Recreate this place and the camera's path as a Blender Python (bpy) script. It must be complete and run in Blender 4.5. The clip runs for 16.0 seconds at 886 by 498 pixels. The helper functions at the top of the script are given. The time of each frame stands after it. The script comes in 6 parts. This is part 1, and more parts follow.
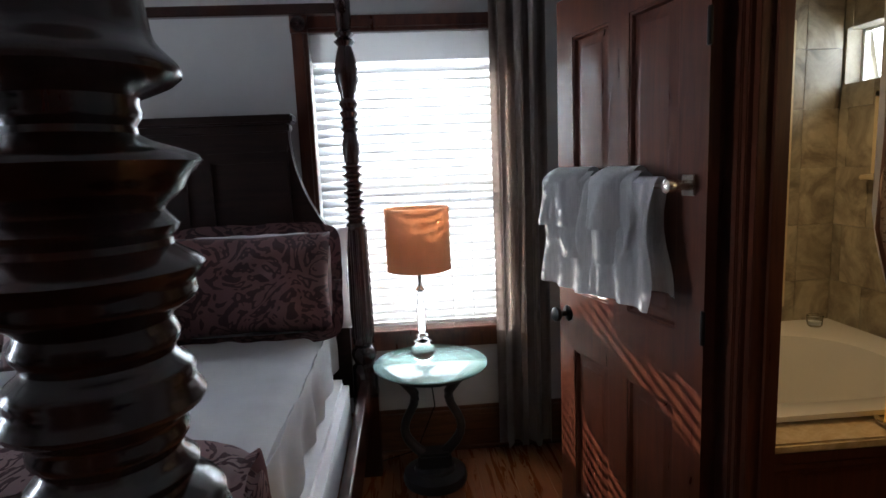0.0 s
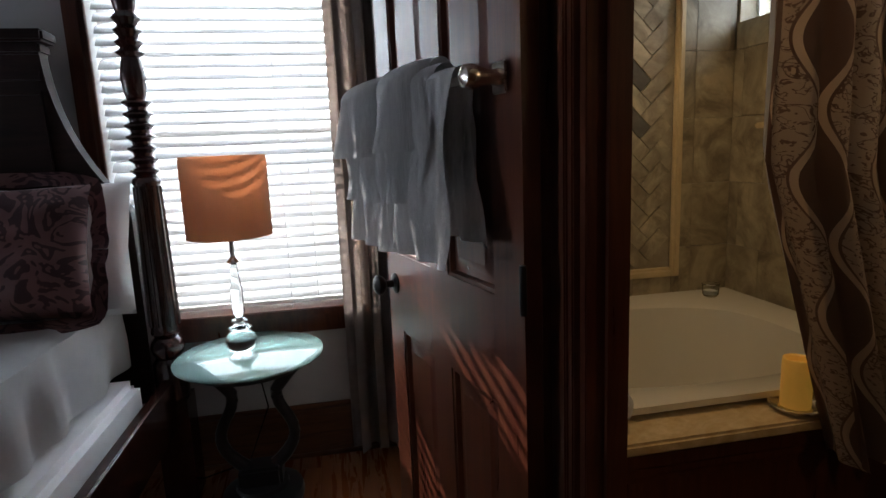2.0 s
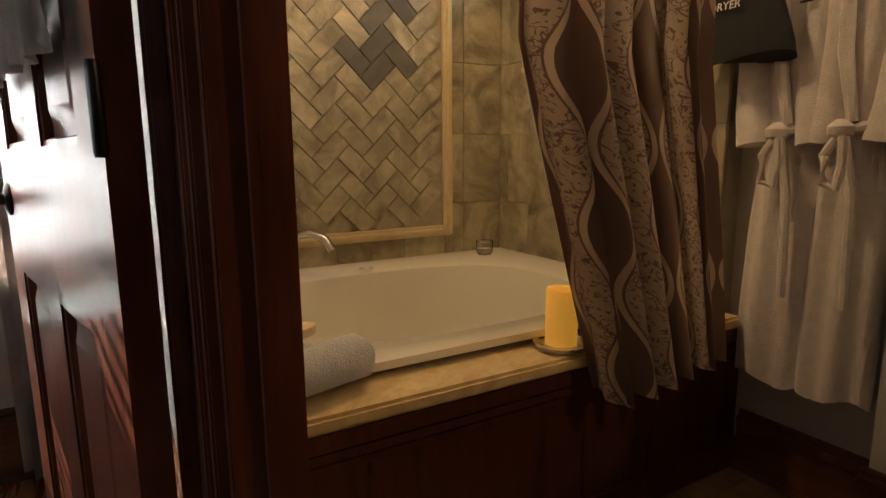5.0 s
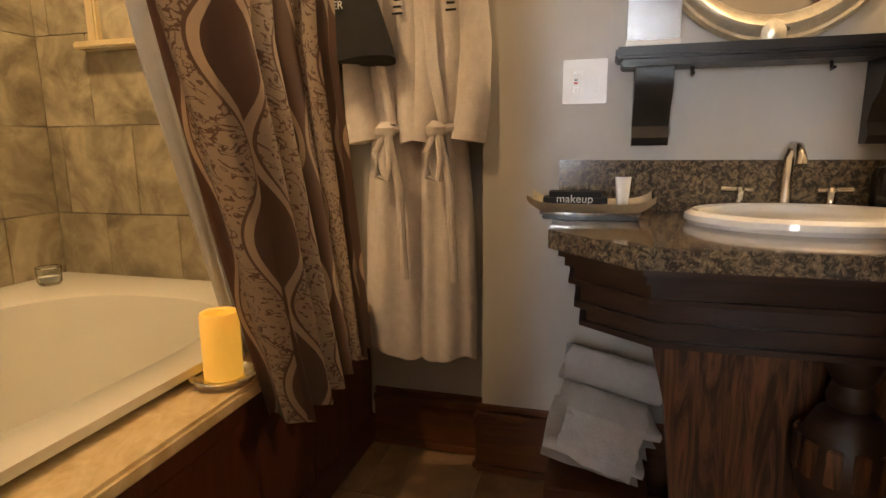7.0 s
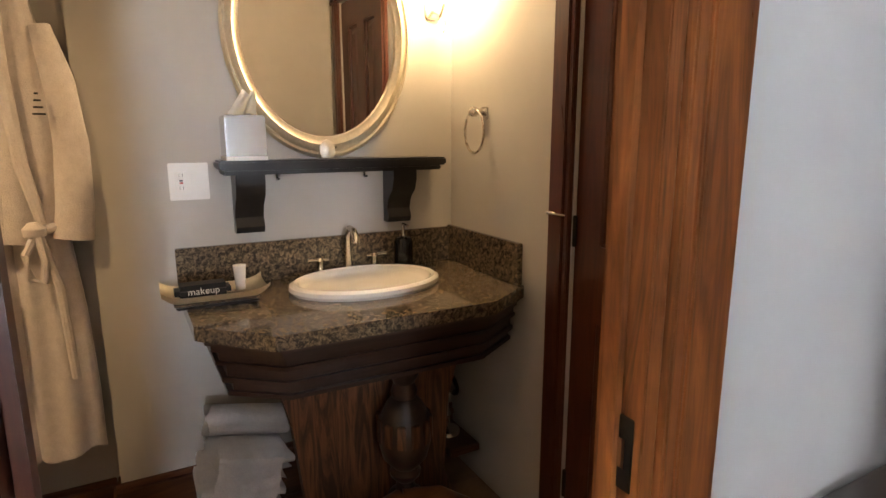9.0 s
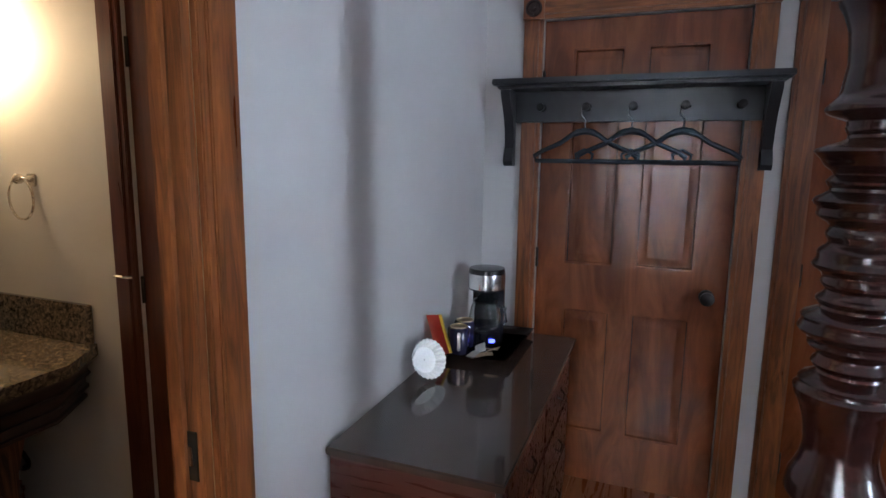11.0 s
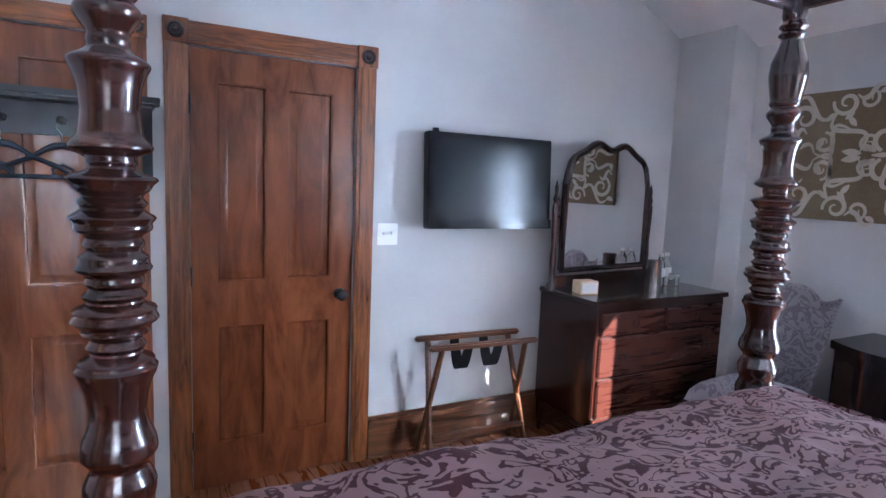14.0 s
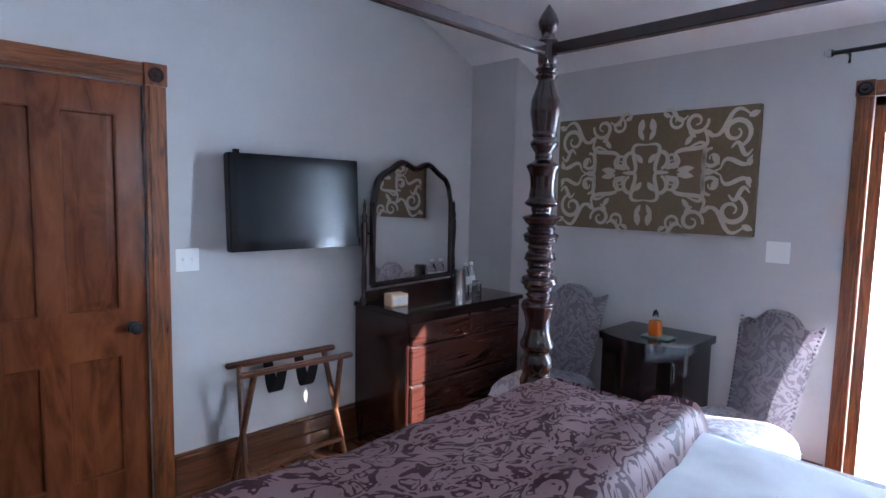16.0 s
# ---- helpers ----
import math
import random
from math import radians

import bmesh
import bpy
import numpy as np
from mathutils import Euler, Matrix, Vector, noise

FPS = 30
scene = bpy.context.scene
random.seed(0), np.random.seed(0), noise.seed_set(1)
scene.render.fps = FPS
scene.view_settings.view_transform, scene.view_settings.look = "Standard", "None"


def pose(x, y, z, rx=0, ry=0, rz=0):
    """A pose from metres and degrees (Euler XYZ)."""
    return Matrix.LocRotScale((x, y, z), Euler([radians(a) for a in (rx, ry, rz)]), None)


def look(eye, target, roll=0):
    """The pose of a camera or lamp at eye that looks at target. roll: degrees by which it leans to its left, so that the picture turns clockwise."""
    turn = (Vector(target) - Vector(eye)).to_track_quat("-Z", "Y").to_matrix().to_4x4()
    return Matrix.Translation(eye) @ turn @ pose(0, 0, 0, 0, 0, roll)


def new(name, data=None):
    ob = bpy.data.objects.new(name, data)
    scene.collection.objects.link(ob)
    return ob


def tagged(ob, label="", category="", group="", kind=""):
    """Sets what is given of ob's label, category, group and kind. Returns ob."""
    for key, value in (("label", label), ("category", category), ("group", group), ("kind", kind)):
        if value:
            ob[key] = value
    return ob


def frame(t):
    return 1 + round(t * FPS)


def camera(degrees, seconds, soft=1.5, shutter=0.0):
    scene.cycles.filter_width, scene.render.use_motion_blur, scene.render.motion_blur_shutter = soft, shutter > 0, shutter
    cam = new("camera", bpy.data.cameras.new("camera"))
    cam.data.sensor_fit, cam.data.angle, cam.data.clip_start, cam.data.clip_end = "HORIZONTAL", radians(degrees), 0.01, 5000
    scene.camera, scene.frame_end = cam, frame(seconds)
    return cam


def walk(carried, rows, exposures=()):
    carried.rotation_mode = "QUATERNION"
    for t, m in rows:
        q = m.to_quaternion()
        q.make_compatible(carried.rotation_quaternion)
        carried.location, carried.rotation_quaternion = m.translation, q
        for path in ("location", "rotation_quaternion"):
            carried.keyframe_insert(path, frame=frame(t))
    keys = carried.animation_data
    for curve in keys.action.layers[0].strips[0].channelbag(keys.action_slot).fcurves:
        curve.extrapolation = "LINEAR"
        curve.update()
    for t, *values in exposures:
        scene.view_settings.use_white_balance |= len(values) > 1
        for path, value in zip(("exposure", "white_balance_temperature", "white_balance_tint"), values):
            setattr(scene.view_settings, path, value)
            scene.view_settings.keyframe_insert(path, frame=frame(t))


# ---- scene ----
cam = camera(76.1, 16.0)
PATH = [
    (0, (1.418, 1.5, 1.498), (1.549, 3.473, 1.21), -2.4),
    (0.5, (1.515, 1.627, 1.459), (1.706, 3.591, 1.147), -2.3),
    (1, (1.62, 1.746, 1.4), (1.88, 3.702, 1.076), -2.2),
    (1.5, (1.756, 1.858, 1.348), (2.061, 3.806, 1.016), -2.3),
    (2, (1.865, 1.947, 1.302), (2.219, 3.885, 0.962), -2.4),
    (2.5, (1.959, 2.008, 1.255), (2.393, 3.931, 0.915), -2.4),
    (3, (2.057, 2.056, 1.226), (2.562, 3.958, 0.873), -2.3),
    (3.2, (2.085, 2.077, 1.202), (2.625, 3.971, 0.854), -2.3),
    (5.3, (2.188, 2.26, 1.007), (3.348, 3.848, 0.67), -0.9),
    (5.5, (2.192, 2.282, 1.01), (3.487, 3.755, 0.662), -1.3),
    (6, (2.178, 2.36, 1.003), (3.744, 3.51, 0.652), -1.0),
    (6.5, (2.168, 2.444, 0.998), (3.915, 3.312, 0.641), -0.8),
    (7, (2.143, 2.502, 1.025), (4.035, 3.037, 0.657), -0.6),
    (7.5, (2.097, 2.581, 1.084), (4.055, 2.71, 0.698), -0.4),
    (8, (2.045, 2.624, 1.154), (3.98, 2.327, 0.746), 0.1),
    (8.2, (2.015, 2.62, 1.183), (3.921, 2.168, 0.776), 0.2),
    (10.3, (1.565, 2.922, 1.474), (2.767, 1.359, 1.136), -0.1),
    (10.5, (1.559, 2.938, 1.479), (2.619, 1.274, 1.15), 0.2),
    (11, (1.495, 2.96, 1.49), (2.194, 1.112, 1.177), 0.8),
    (11.5, (1.492, 3.006, 1.484), (1.8, 1.05, 1.198), 2.2),
    (12, (1.426, 3.043, 1.498), (1.45, 1.062, 1.23), 2.3),
    (12.5, (1.35, 3.085, 1.514), (1.118, 1.115, 1.252), 2.3),
    (13, (1.249, 3.139, 1.518), (0.778, 1.212, 1.266), 2.4),
    (13.5, (1.171, 3.198, 1.519), (0.468, 1.341, 1.281), 2.4),
    (14, (1.134, 3.217, 1.529), (0.204, 1.461, 1.297), 2.3),
    (14.5, (1.114, 3.261, 1.54), (-0.009, 1.621, 1.314), 2.1),
    (15, (1.093, 3.309, 1.533), (-0.173, 1.775, 1.326), 1.6),
    (15.5, (1.098, 3.32, 1.57), (-0.264, 1.869, 1.37), 1.5),
    (16, (1.081, 3.358, 1.594), (-0.322, 1.944, 1.409), 1.2),
]
EXPOSURES = [(0, 1.35, 5900, 10), (2.0, 0.85, 5900, 10), (3.2, 0.4, 5800, 10), (5.3, 2.3, 6700, 12), (6.5, 2.7, 6800, 12), (8.2, 3.2, 6700, 12), (10.3, 2.4, 5900, 12), (11.5, 2.75, 5500, 12), (13.0, 3.35, 5200, 12), (14.5, 3.45, 5150, 12), (16, 2.8, 5100, 12)]
walk(cam, [(t, look(eye, target, roll)) for t, eye, target, roll in PATH], EXPOSURES)

# ---- world and lights ----
SUN_DIR = Vector((0.50, -0.8, -0.47)).normalized()
world = bpy.data.worlds.new("sky")
scene.world = world
world.use_nodes = True
wn = world.node_tree
sky = wn.nodes.new("ShaderNodeTexSky")
sky.sky_type = "NISHITA"
sky.sun_disc = False
sky.sun_elevation = math.asin(-SUN_DIR.z)
sky.sun_rotation = math.atan2(-SUN_DIR.x, -SUN_DIR.y)
wn.links.new(sky.outputs[0], wn.nodes["Background"].inputs[0])
wn.nodes["Background"].inputs[1].default_value = 0.05


def lamp(name, kind, m, energy, color, **kw):
    d = bpy.data.lights.new(name, kind)
    d.energy, d.color = energy, color
    if "size" in kw:
        d.shape, d.size, d.size_y = "RECTANGLE", kw["size"][0], kw["size"][1]
    if "radius" in kw:
        d.shadow_soft_size = kw["radius"]
    ob = new(name, d)
    ob.matrix_world = m
    return ob


sun = lamp("sun", "SUN", look((0, 0, 0), SUN_DIR), 5.0, (1, 0.90, 0.76))
sun.data.angle = radians(0.5)
lamp("sky_window", "AREA", look((1.46, 4.62, 1.45), (1.46, 3.0, 1.2)), 23, (0.9, 0.95, 1.0), size=(0.9, 1.5))
lamp("sky_window_far", "AREA", look((-1.22, 4.62, 1.45), (-1.22, 3.0, 1.2)), 30, (0.9, 0.95, 1.0), size=(0.9, 1.5))
lamp("sky_garden_door", "AREA", look((-2.62, 3.10, 1.15), (0.0, 3.0, 1.25)), 19, (0.88, 0.93, 1.0), size=(0.52, 1.95))
lamp("sky_bath_window", "AREA", look((3.98, 4.25, 2.0), (3.0, 4.0, 1.7)), 1.5, (0.9, 0.95, 1.0), size=(0.35, 0.26))
WARM = (1.0, 0.66, 0.32)
lamp("sconce_bulb_a", "POINT", pose(3.66, 1.70, 1.86), 3.0, WARM, radius=0.04)
downlight = lamp("bath_ceiling_bulb", "SPOT", pose(2.95, 3.8, 2.44), 10.5, WARM, radius=0.06)
downlight.data.spot_size, downlight.data.spot_blend = radians(122), 0.55
# added fill with no fixture of its own, brightens robes and vanity side
lamp("bath_fill", "POINT", pose(2.75, 2.6, 2.38), 0.6, WARM, radius=0.06)


# ---- materials ----
def mat(name, base=(0.5, 0.5, 0.5), rough=0.5, metal=0.0, **kw):
    """A principled material; second: another colour mixed in by a noise; bump: relief."""
    m = bpy.data.materials.new(name)
    m.use_nodes = True
    nt = m.node_tree
    b = nt.nodes["Principled BSDF"]
    b.inputs["Base Color"].default_value = (*base, 1)
    b.inputs["Roughness"].default_value = rough
    b.inputs["Metallic"].default_value = metal
    for key in ("Transmission Weight", "IOR", "Coat Weight", "Coat Roughness", "Sheen Weight", "Emission Strength", "Subsurface Weight", "Alpha", "Specular IOR Level"):
        if key in kw:
            b.inputs[key].default_value = kw[key]
    if "emit" in kw:
        b.inputs["Emission Color"].default_value = (*kw["emit"], 1)
    if "second" in kw:
        co = nt.nodes.new("ShaderNodeTexCoord")
        mp = nt.nodes.new("ShaderNodeMapping")
        mp.inputs["Scale"].default_value = kw.get("stretch", (1, 1, 1))
        nt.links.new(co.outputs["Object"], mp.inputs["Vector"])
        oi = nt.nodes.new("ShaderNodeObjectInfo")
        sh = nt.nodes.new("ShaderNodeVectorMath")
        sh.operation = "MULTIPLY_ADD"
        sh.inputs[1].default_value = (7, 11, 13)
        cx = nt.nodes.new("ShaderNodeCombineXYZ")
        for i in range(3):
            nt.links.new(oi.outputs["Random"], cx.inputs[i])
        nt.links.new(cx.outputs[0], sh.inputs[0])
        nt.links.new(mp.outputs[0], sh.inputs[2])
        no = nt.nodes.new("ShaderNodeTexNoise")
        no.inputs["Scale"].default_value = kw.get("scale", 8)
        no.inputs["Detail"].default_value = kw.get("detail", 6)
        no.inputs["Roughness"].default_value = kw.get("nrough", 0.6)
        no.inputs["Distortion"].default_value = kw.get("distort", 0.3)
        nt.links.new(sh.outputs[0], no.inputs["Vector"])
        ramp = nt.nodes.new("ShaderNodeValToRGB")
        lo, hi = kw.get("ramp", (0.35, 0.65))
        ramp.color_ramp.elements[0].position, ramp.color_ramp.elements[1].position = lo, hi
        ramp.color_ramp.elements[0].color = (*base, 1)
        ramp.color_ramp.elements[1].color = (*kw["second"], 1)
        nt.links.new(no.outputs["Fac"], ramp.inputs[0])
        out = ramp.outputs[0]
        # fine grain at a second scale
        n2 = nt.nodes.new("ShaderNodeTexNoise")
        n2.inputs["Scale"].default_value = kw.get("scale", 8) * 7
        n2.inputs["Detail"].default_value = 3
        nt.links.new(sh.outputs[0], n2.inputs["Vector"])
        hs = nt.nodes.new("ShaderNodeHueSaturation")
        mr = nt.nodes.new("ShaderNodeMapRange")
        g = kw.get("grain", 0.12)
        mr.inputs["To Min"].default_value, mr.inputs["To Max"].default_value = 1 - g, 1 + g
        nt.links.new(n2.outputs["Fac"], mr.inputs["Value"])
        mv = nt.nodes.new("ShaderNodeMath")
        mv.operation = "MULTIPLY_ADD"
        mv.inputs[1].default_value = kw.get("vary", 0.0)
        nt.links.new(oi.outputs["Random"], mv.inputs[0])
        nt.links.new(mr.outputs[0], mv.inputs[2])
        nt.links.new(mv.outputs[0], hs.inputs["Value"])
        nt.links.new(out, hs.inputs["Color"])
        nt.links.new(hs.outputs[0], b.inputs["Base Color"])
        if kw.get("bump", 0.05) > 0:
            bp = nt.nodes.new("ShaderNodeBump")
            bp.inputs["Strength"].default_value = kw.get("bump", 0.05)
            bp.inputs["Distance"].default_value = 0.005
            nt.links.new(n2.outputs["Fac"], bp.inputs["Height"])
            nt.links.new(bp.outputs[0], b.inputs["Normal"])
        rr = nt.nodes.new("ShaderNodeMapRange")
        rr.inputs["To Min"].default_value, rr.inputs["To Max"].default_value = max(0.02, rough - 0.07), min(1, rough + 0.07)
        nt.links.new(no.outputs["Fac"], rr.inputs["Value"])
        nt.links.new(rr.outputs[0], b.inputs["Roughness"])
    return m


def scroll_mat(name, ground, figure, size, rough=0.7, metal=0.0, cut=(0.46, 0.52), turns=5.0, sheen=0.2, ogee=None):
    """Woven damask: curling leaf figures from the bent level lines of a noise."""
    m = mat(name, ground, rough, metal, **{"Sheen Weight": sheen})
    nt = m.node_tree
    b = nt.nodes["Principled BSDF"]
    co = nt.nodes.new("ShaderNodeTexCoord")
    uvv = co.outputs["UV"]
    no = nt.nodes.new("ShaderNodeTexNoise")
    no.inputs["Scale"].default_value = size
    no.inputs["Detail"].default_value = 2.0
    no.inputs["Distortion"].default_value = 1.6
    nt.links.new(uvv, no.inputs["Vector"])
    mu = nt.nodes.new("ShaderNodeMath")
    mu.operation = "MULTIPLY"
    mu.inputs[1].default_value = turns
    nt.links.new(no.outputs["Fac"], mu.inputs[0])
    pp = nt.nodes.new("ShaderNodeMath")
    pp.operation = "PINGPONG"
    pp.inputs[1].default_value = 0.5
    nt.links.new(mu.outputs[0], pp.inputs[0])
    vo = nt.nodes.new("ShaderNodeTexNoise")
    vo.inputs["Scale"].default_value = size * 5
    nt.links.new(uvv, vo.inputs["Vector"])
    ad = nt.nodes.new("ShaderNodeMath")
    ad.operation = "MULTIPLY_ADD"
    ad.inputs[1].default_value = 0.35
    nt.links.new(vo.outputs["Fac"], ad.inputs[0])
    nt.links.new(pp.outputs[0], ad.inputs[2])
    rp = nt.nodes.new("ShaderNodeValToRGB")
    rp.color_ramp.elements[0].position, rp.color_ramp.elements[1].position = cut
    rp.color_ramp.elements[0].color = (*ground, 1)
    rp.color_ramp.elements[1].color = (*figure, 1)
    nt.links.new(ad.outputs[0], rp.inputs[0])
    col = rp.outputs[0]
    if ogee:
        # wavy ribbons that run down the cloth and meet in ogees
        sp = nt.nodes.new("ShaderNodeSeparateXYZ")
        nt.links.new(uvv, sp.inputs[0])

        def op(kind, a, c, e=None):
            n = nt.nodes.new("ShaderNodeMath")
            n.operation = kind
            for i, v in enumerate((a, c, e)):
                if v is None:
                    continue
                if isinstance(v, (int, float)):
                    n.inputs[i].default_value = v
                else:
                    nt.links.new(v, n.inputs[i])
            return n.outputs[0]

        px, pz = ogee
        wav = op("MULTIPLY", op("SINE", op("MULTIPLY", sp.outputs[1], 2 * math.pi / pz), 0), px * 0.23)
        # leafy chains between two wavy ribbons, plain cloth beside them
        xf = op("ABSOLUTE", op("SUBTRACT", op("MODULO", op("ADD", sp.outputs[0], 20.0 * px), px), px / 2), 0)
        edge = op("MULTIPLY_ADD", wav, -0.6, px * 0.25)
        leafy = nt.nodes.new("ShaderNodeMix")
        leafy.data_type = "RGBA"
        nt.links.new(op("LESS_THAN", xf, edge), leafy.inputs[0])
        leafy.inputs[6].default_value = (*ground, 1)
        nt.links.new(col, leafy.inputs[7])
        line = nt.nodes.new("ShaderNodeMix")
        line.data_type = "RGBA"
        nt.links.new(op("LESS_THAN", op("ABSOLUTE", op("SUBTRACT", op("SUBTRACT", xf, edge), px * 0.06), 0), px * 0.034), line.inputs[0])
        nt.links.new(leafy.outputs[2], line.inputs[6])
        line.inputs[7].default_value = (*[min(1, c * 1.2) for c in figure], 1)
        col = line.outputs[2]
    nt.links.new(col, b.inputs["Base Color"])
    wv = nt.nodes.new("ShaderNodeTexNoise")
    wv.inputs["Scale"].default_value = 400
    nt.links.new(uvv, wv.inputs["Vector"])
    bp = nt.nodes.new("ShaderNodeBump")
    bp.inputs["Strength"].default_value = 0.25
    bp.inputs["Distance"].default_value = 0.002
    nt.links.new(wv.outputs["Fac"], bp.inputs["Height"])
    nt.links.new(bp.outputs[0], b.inputs["Normal"])
    return m


WALL = mat("grey_wall_paint", (0.46, 0.45, 0.44), 0.75, second=(0.49, 0.48, 0.465), scale=2.5, grain=0.02, bump=0.04)
BATHWALL = mat("taupe_wall_paint", (0.45, 0.43, 0.40), 0.7, second=(0.48, 0.46, 0.43), scale=2.5, grain=0.02, bump=0.04)
CEIL = mat("white_ceiling_paint", (0.78, 0.78, 0.78), 0.8, second=(0.74, 0.74, 0.75), scale=2, grain=0.02)
DOORWOOD = mat("stained_pine_door", (0.072, 0.019, 0.007), 0.22, second=(0.15, 0.046, 0.016), scale=3, stretch=(3.0, 3.0, 0.7), grain=0.14, distort=1.0, bump=0.03, vary=0.15)
# this orange also stands for the lit south side of the bathroom opening
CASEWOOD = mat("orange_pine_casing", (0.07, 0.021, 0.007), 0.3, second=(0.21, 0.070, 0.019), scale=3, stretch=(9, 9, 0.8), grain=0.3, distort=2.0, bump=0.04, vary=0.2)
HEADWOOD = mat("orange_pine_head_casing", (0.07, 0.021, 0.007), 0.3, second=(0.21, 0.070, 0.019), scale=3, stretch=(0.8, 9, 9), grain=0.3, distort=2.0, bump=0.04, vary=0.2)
# this dark red also stands for the shaded north side of the bathroom opening
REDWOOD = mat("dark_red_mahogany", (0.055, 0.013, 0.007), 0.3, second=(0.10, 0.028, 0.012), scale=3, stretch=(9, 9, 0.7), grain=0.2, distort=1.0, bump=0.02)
BASEWOOD = mat("stained_baseboard", (0.07, 0.024, 0.009), 0.35, second=(0.15, 0.055, 0.02), scale=3, stretch=(0.8, 0.8, 9), grain=0.25, distort=1.5, bump=0.03)
FLOORWOOD = mat("reddish_oak_boards", (0.15, 0.043, 0.014), 0.28, second=(0.22, 0.072, 0.024), scale=3, stretch=(9, 0.8, 9), grain=0.2, distort=1.0, bump=0.03, vary=0.15)
BATHTILE = mat("brown_slate_floor_tile", (0.13, 0.075, 0.04), 0.4, second=(0.25, 0.16, 0.09), scale=5, grain=0.2, bump=0.15, vary=0.2)
GROUT = mat("grey_grout", (0.34, 0.30, 0.22), 0.9, second=(0.42, 0.37, 0.28), scale=20)
MAHOG = mat("dark_mahogany_gloss", (0.015, 0.0045, 0.003), 0.22, second=(0.040, 0.010, 0.006), scale=3, stretch=(9, 9, 0.9), grain=0.2, bump=0.015, **{"Coat Weight": 0.4, "Coat Roughness": 0.12})
BLACKWOOD = mat("black_painted_wood", (0.010, 0.010, 0.012), 0.33, second=(0.02, 0.019, 0.02), scale=9, grain=0.2, bump=0.02)
BROWNTOP = mat("dark_brown_lacquer", (0.035, 0.024, 0.018), 0.12, second=(0.05, 0.034, 0.025), scale=2, stretch=(9, 1, 9), grain=0.1, bump=0.0, **{"Coat Weight": 0.5})
VANWOOD = mat("dark_walnut_moulding", (0.022, 0.011, 0.008), 0.33, second=(0.045, 0.022, 0.014), scale=3, stretch=(4, 0.8, 9), grain=0.2, bump=0.02)
HEADBOARD = mat("black_brown_headboard", (0.012, 0.006, 0.005), 0.5, second=(0.022, 0.010, 0.008), scale=3, stretch=(0.8, 9, 9), grain=0.2, bump=0.02, **{"Specular IOR Level": 0.15})
DRESSWOOD = mat("red_brown_veneer", (0.04, 0.010, 0.006), 0.28, second=(0.052, 0.0138, 0.008), scale=3, stretch=(0.8, 9, 9), grain=0.2, distort=1.2, bump=0.02)
OAK = mat("brown_oak_grain", (0.045, 0.018, 0.009), 0.38, second=(0.19, 0.080, 0.034), scale=3.2, stretch=(6, 6, 0.55), grain=0.35, distort=3.0, ramp=(0.42, 0.6), bump=0.06)
TILE = mat("green_brown_slate_tile", (0.15, 0.125, 0.085), 0.33, second=(0.36, 0.31, 0.21), scale=4, grain=0.25, distort=1.6, bump=0.12, vary=0.35, ramp=(0.36, 0.62))
HERR = mat("herringbone_slate_tile", (0.19, 0.165, 0.12), 0.33, second=(0.44, 0.39, 0.28), scale=7, grain=0.2, distort=1.3, bump=0.1, vary=0.3)
HERRDARK = mat("dark_slate_tile", (0.09, 0.085, 0.075), 0.33, second=(0.16, 0.15, 0.13), scale=6, grain=0.2, bump=0.1)
CREAM = mat("cream_stone_trim", (0.58, 0.46, 0.26), 0.35, second=(0.68, 0.56, 0.34), scale=5, grain=0.08, distort=1.5)
MARBLE = mat("honey_marble", (0.54, 0.38, 0.18), 0.2, second=(0.70, 0.54, 0.31), scale=6, grain=0.1, distort=2.5, bump=0.01)
ACRYL = mat("ivory_bath_acrylic", (0.74, 0.70, 0.60), 0.12, second=(0.76, 0.72, 0.62), scale=2, grain=0.01, bump=0.0, **{"Coat Weight": 0.4})
PORC = mat("white_porcelain", (0.82, 0.80, 0.77), 0.08, second=(0.80, 0.78, 0.75), scale=2, grain=0.01, bump=0.0, **{"Coat Weight": 0.5})
GRANITE = mat("brown_granite", (0.045, 0.037, 0.03), 0.12, second=(0.25, 0.185, 0.115), scale=70, grain=0.5, distort=0.8, ramp=(0.44, 0.62), bump=0.0, nrough=0.75, **{"Coat Weight": 0.4})
LINEN = mat("white_cotton", (0.78, 0.78, 0.78), 0.85, second=(0.73, 0.73, 0.75), scale=4, grain=0.04, bump=0.1, **{"Sheen Weight": 0.2})
TERRY = mat("white_terry", (0.83, 0.83, 0.83), 0.95, second=(0.76, 0.76, 0.77), scale=30, grain=0.12, bump=0.6, **{"Sheen Weight": 0.4})
RIBTERRY = mat("ribbed_white_terry", (0.78, 0.77, 0.76), 0.95, second=(0.66, 0.65, 0.64), scale=9, stretch=(9, 9, 0.4), grain=0.14, bump=0.6, **{"Sheen Weight": 0.4})
ROBE = mat("cream_waffle_cotton", (0.70, 0.64, 0.61), 0.95, second=(0.63, 0.57, 0.545), scale=40, grain=0.15, bump=0.5, **{"Sheen Weight": 0.3})
BLACKCLOTH = mat("black_cloth", (0.008, 0.008, 0.009), 0.85, second=(0.014, 0.014, 0.015), scale=20, bump=0.2)
DRAPE = mat("taupe_satin_drape", (0.26, 0.21, 0.185), 0.5, second=(0.32, 0.265, 0.235), scale=50, grain=0.15, bump=0.3, **{"Sheen Weight": 0.3})
SHADE = mat("tan_silk_shade", (0.42, 0.25, 0.16), 0.75, second=(0.46, 0.28, 0.18), scale=30, stretch=(1, 1, 0.1), grain=0.08, bump=0.1, **{"Transmission Weight": 0.0, "Subsurface Weight": 0.0})
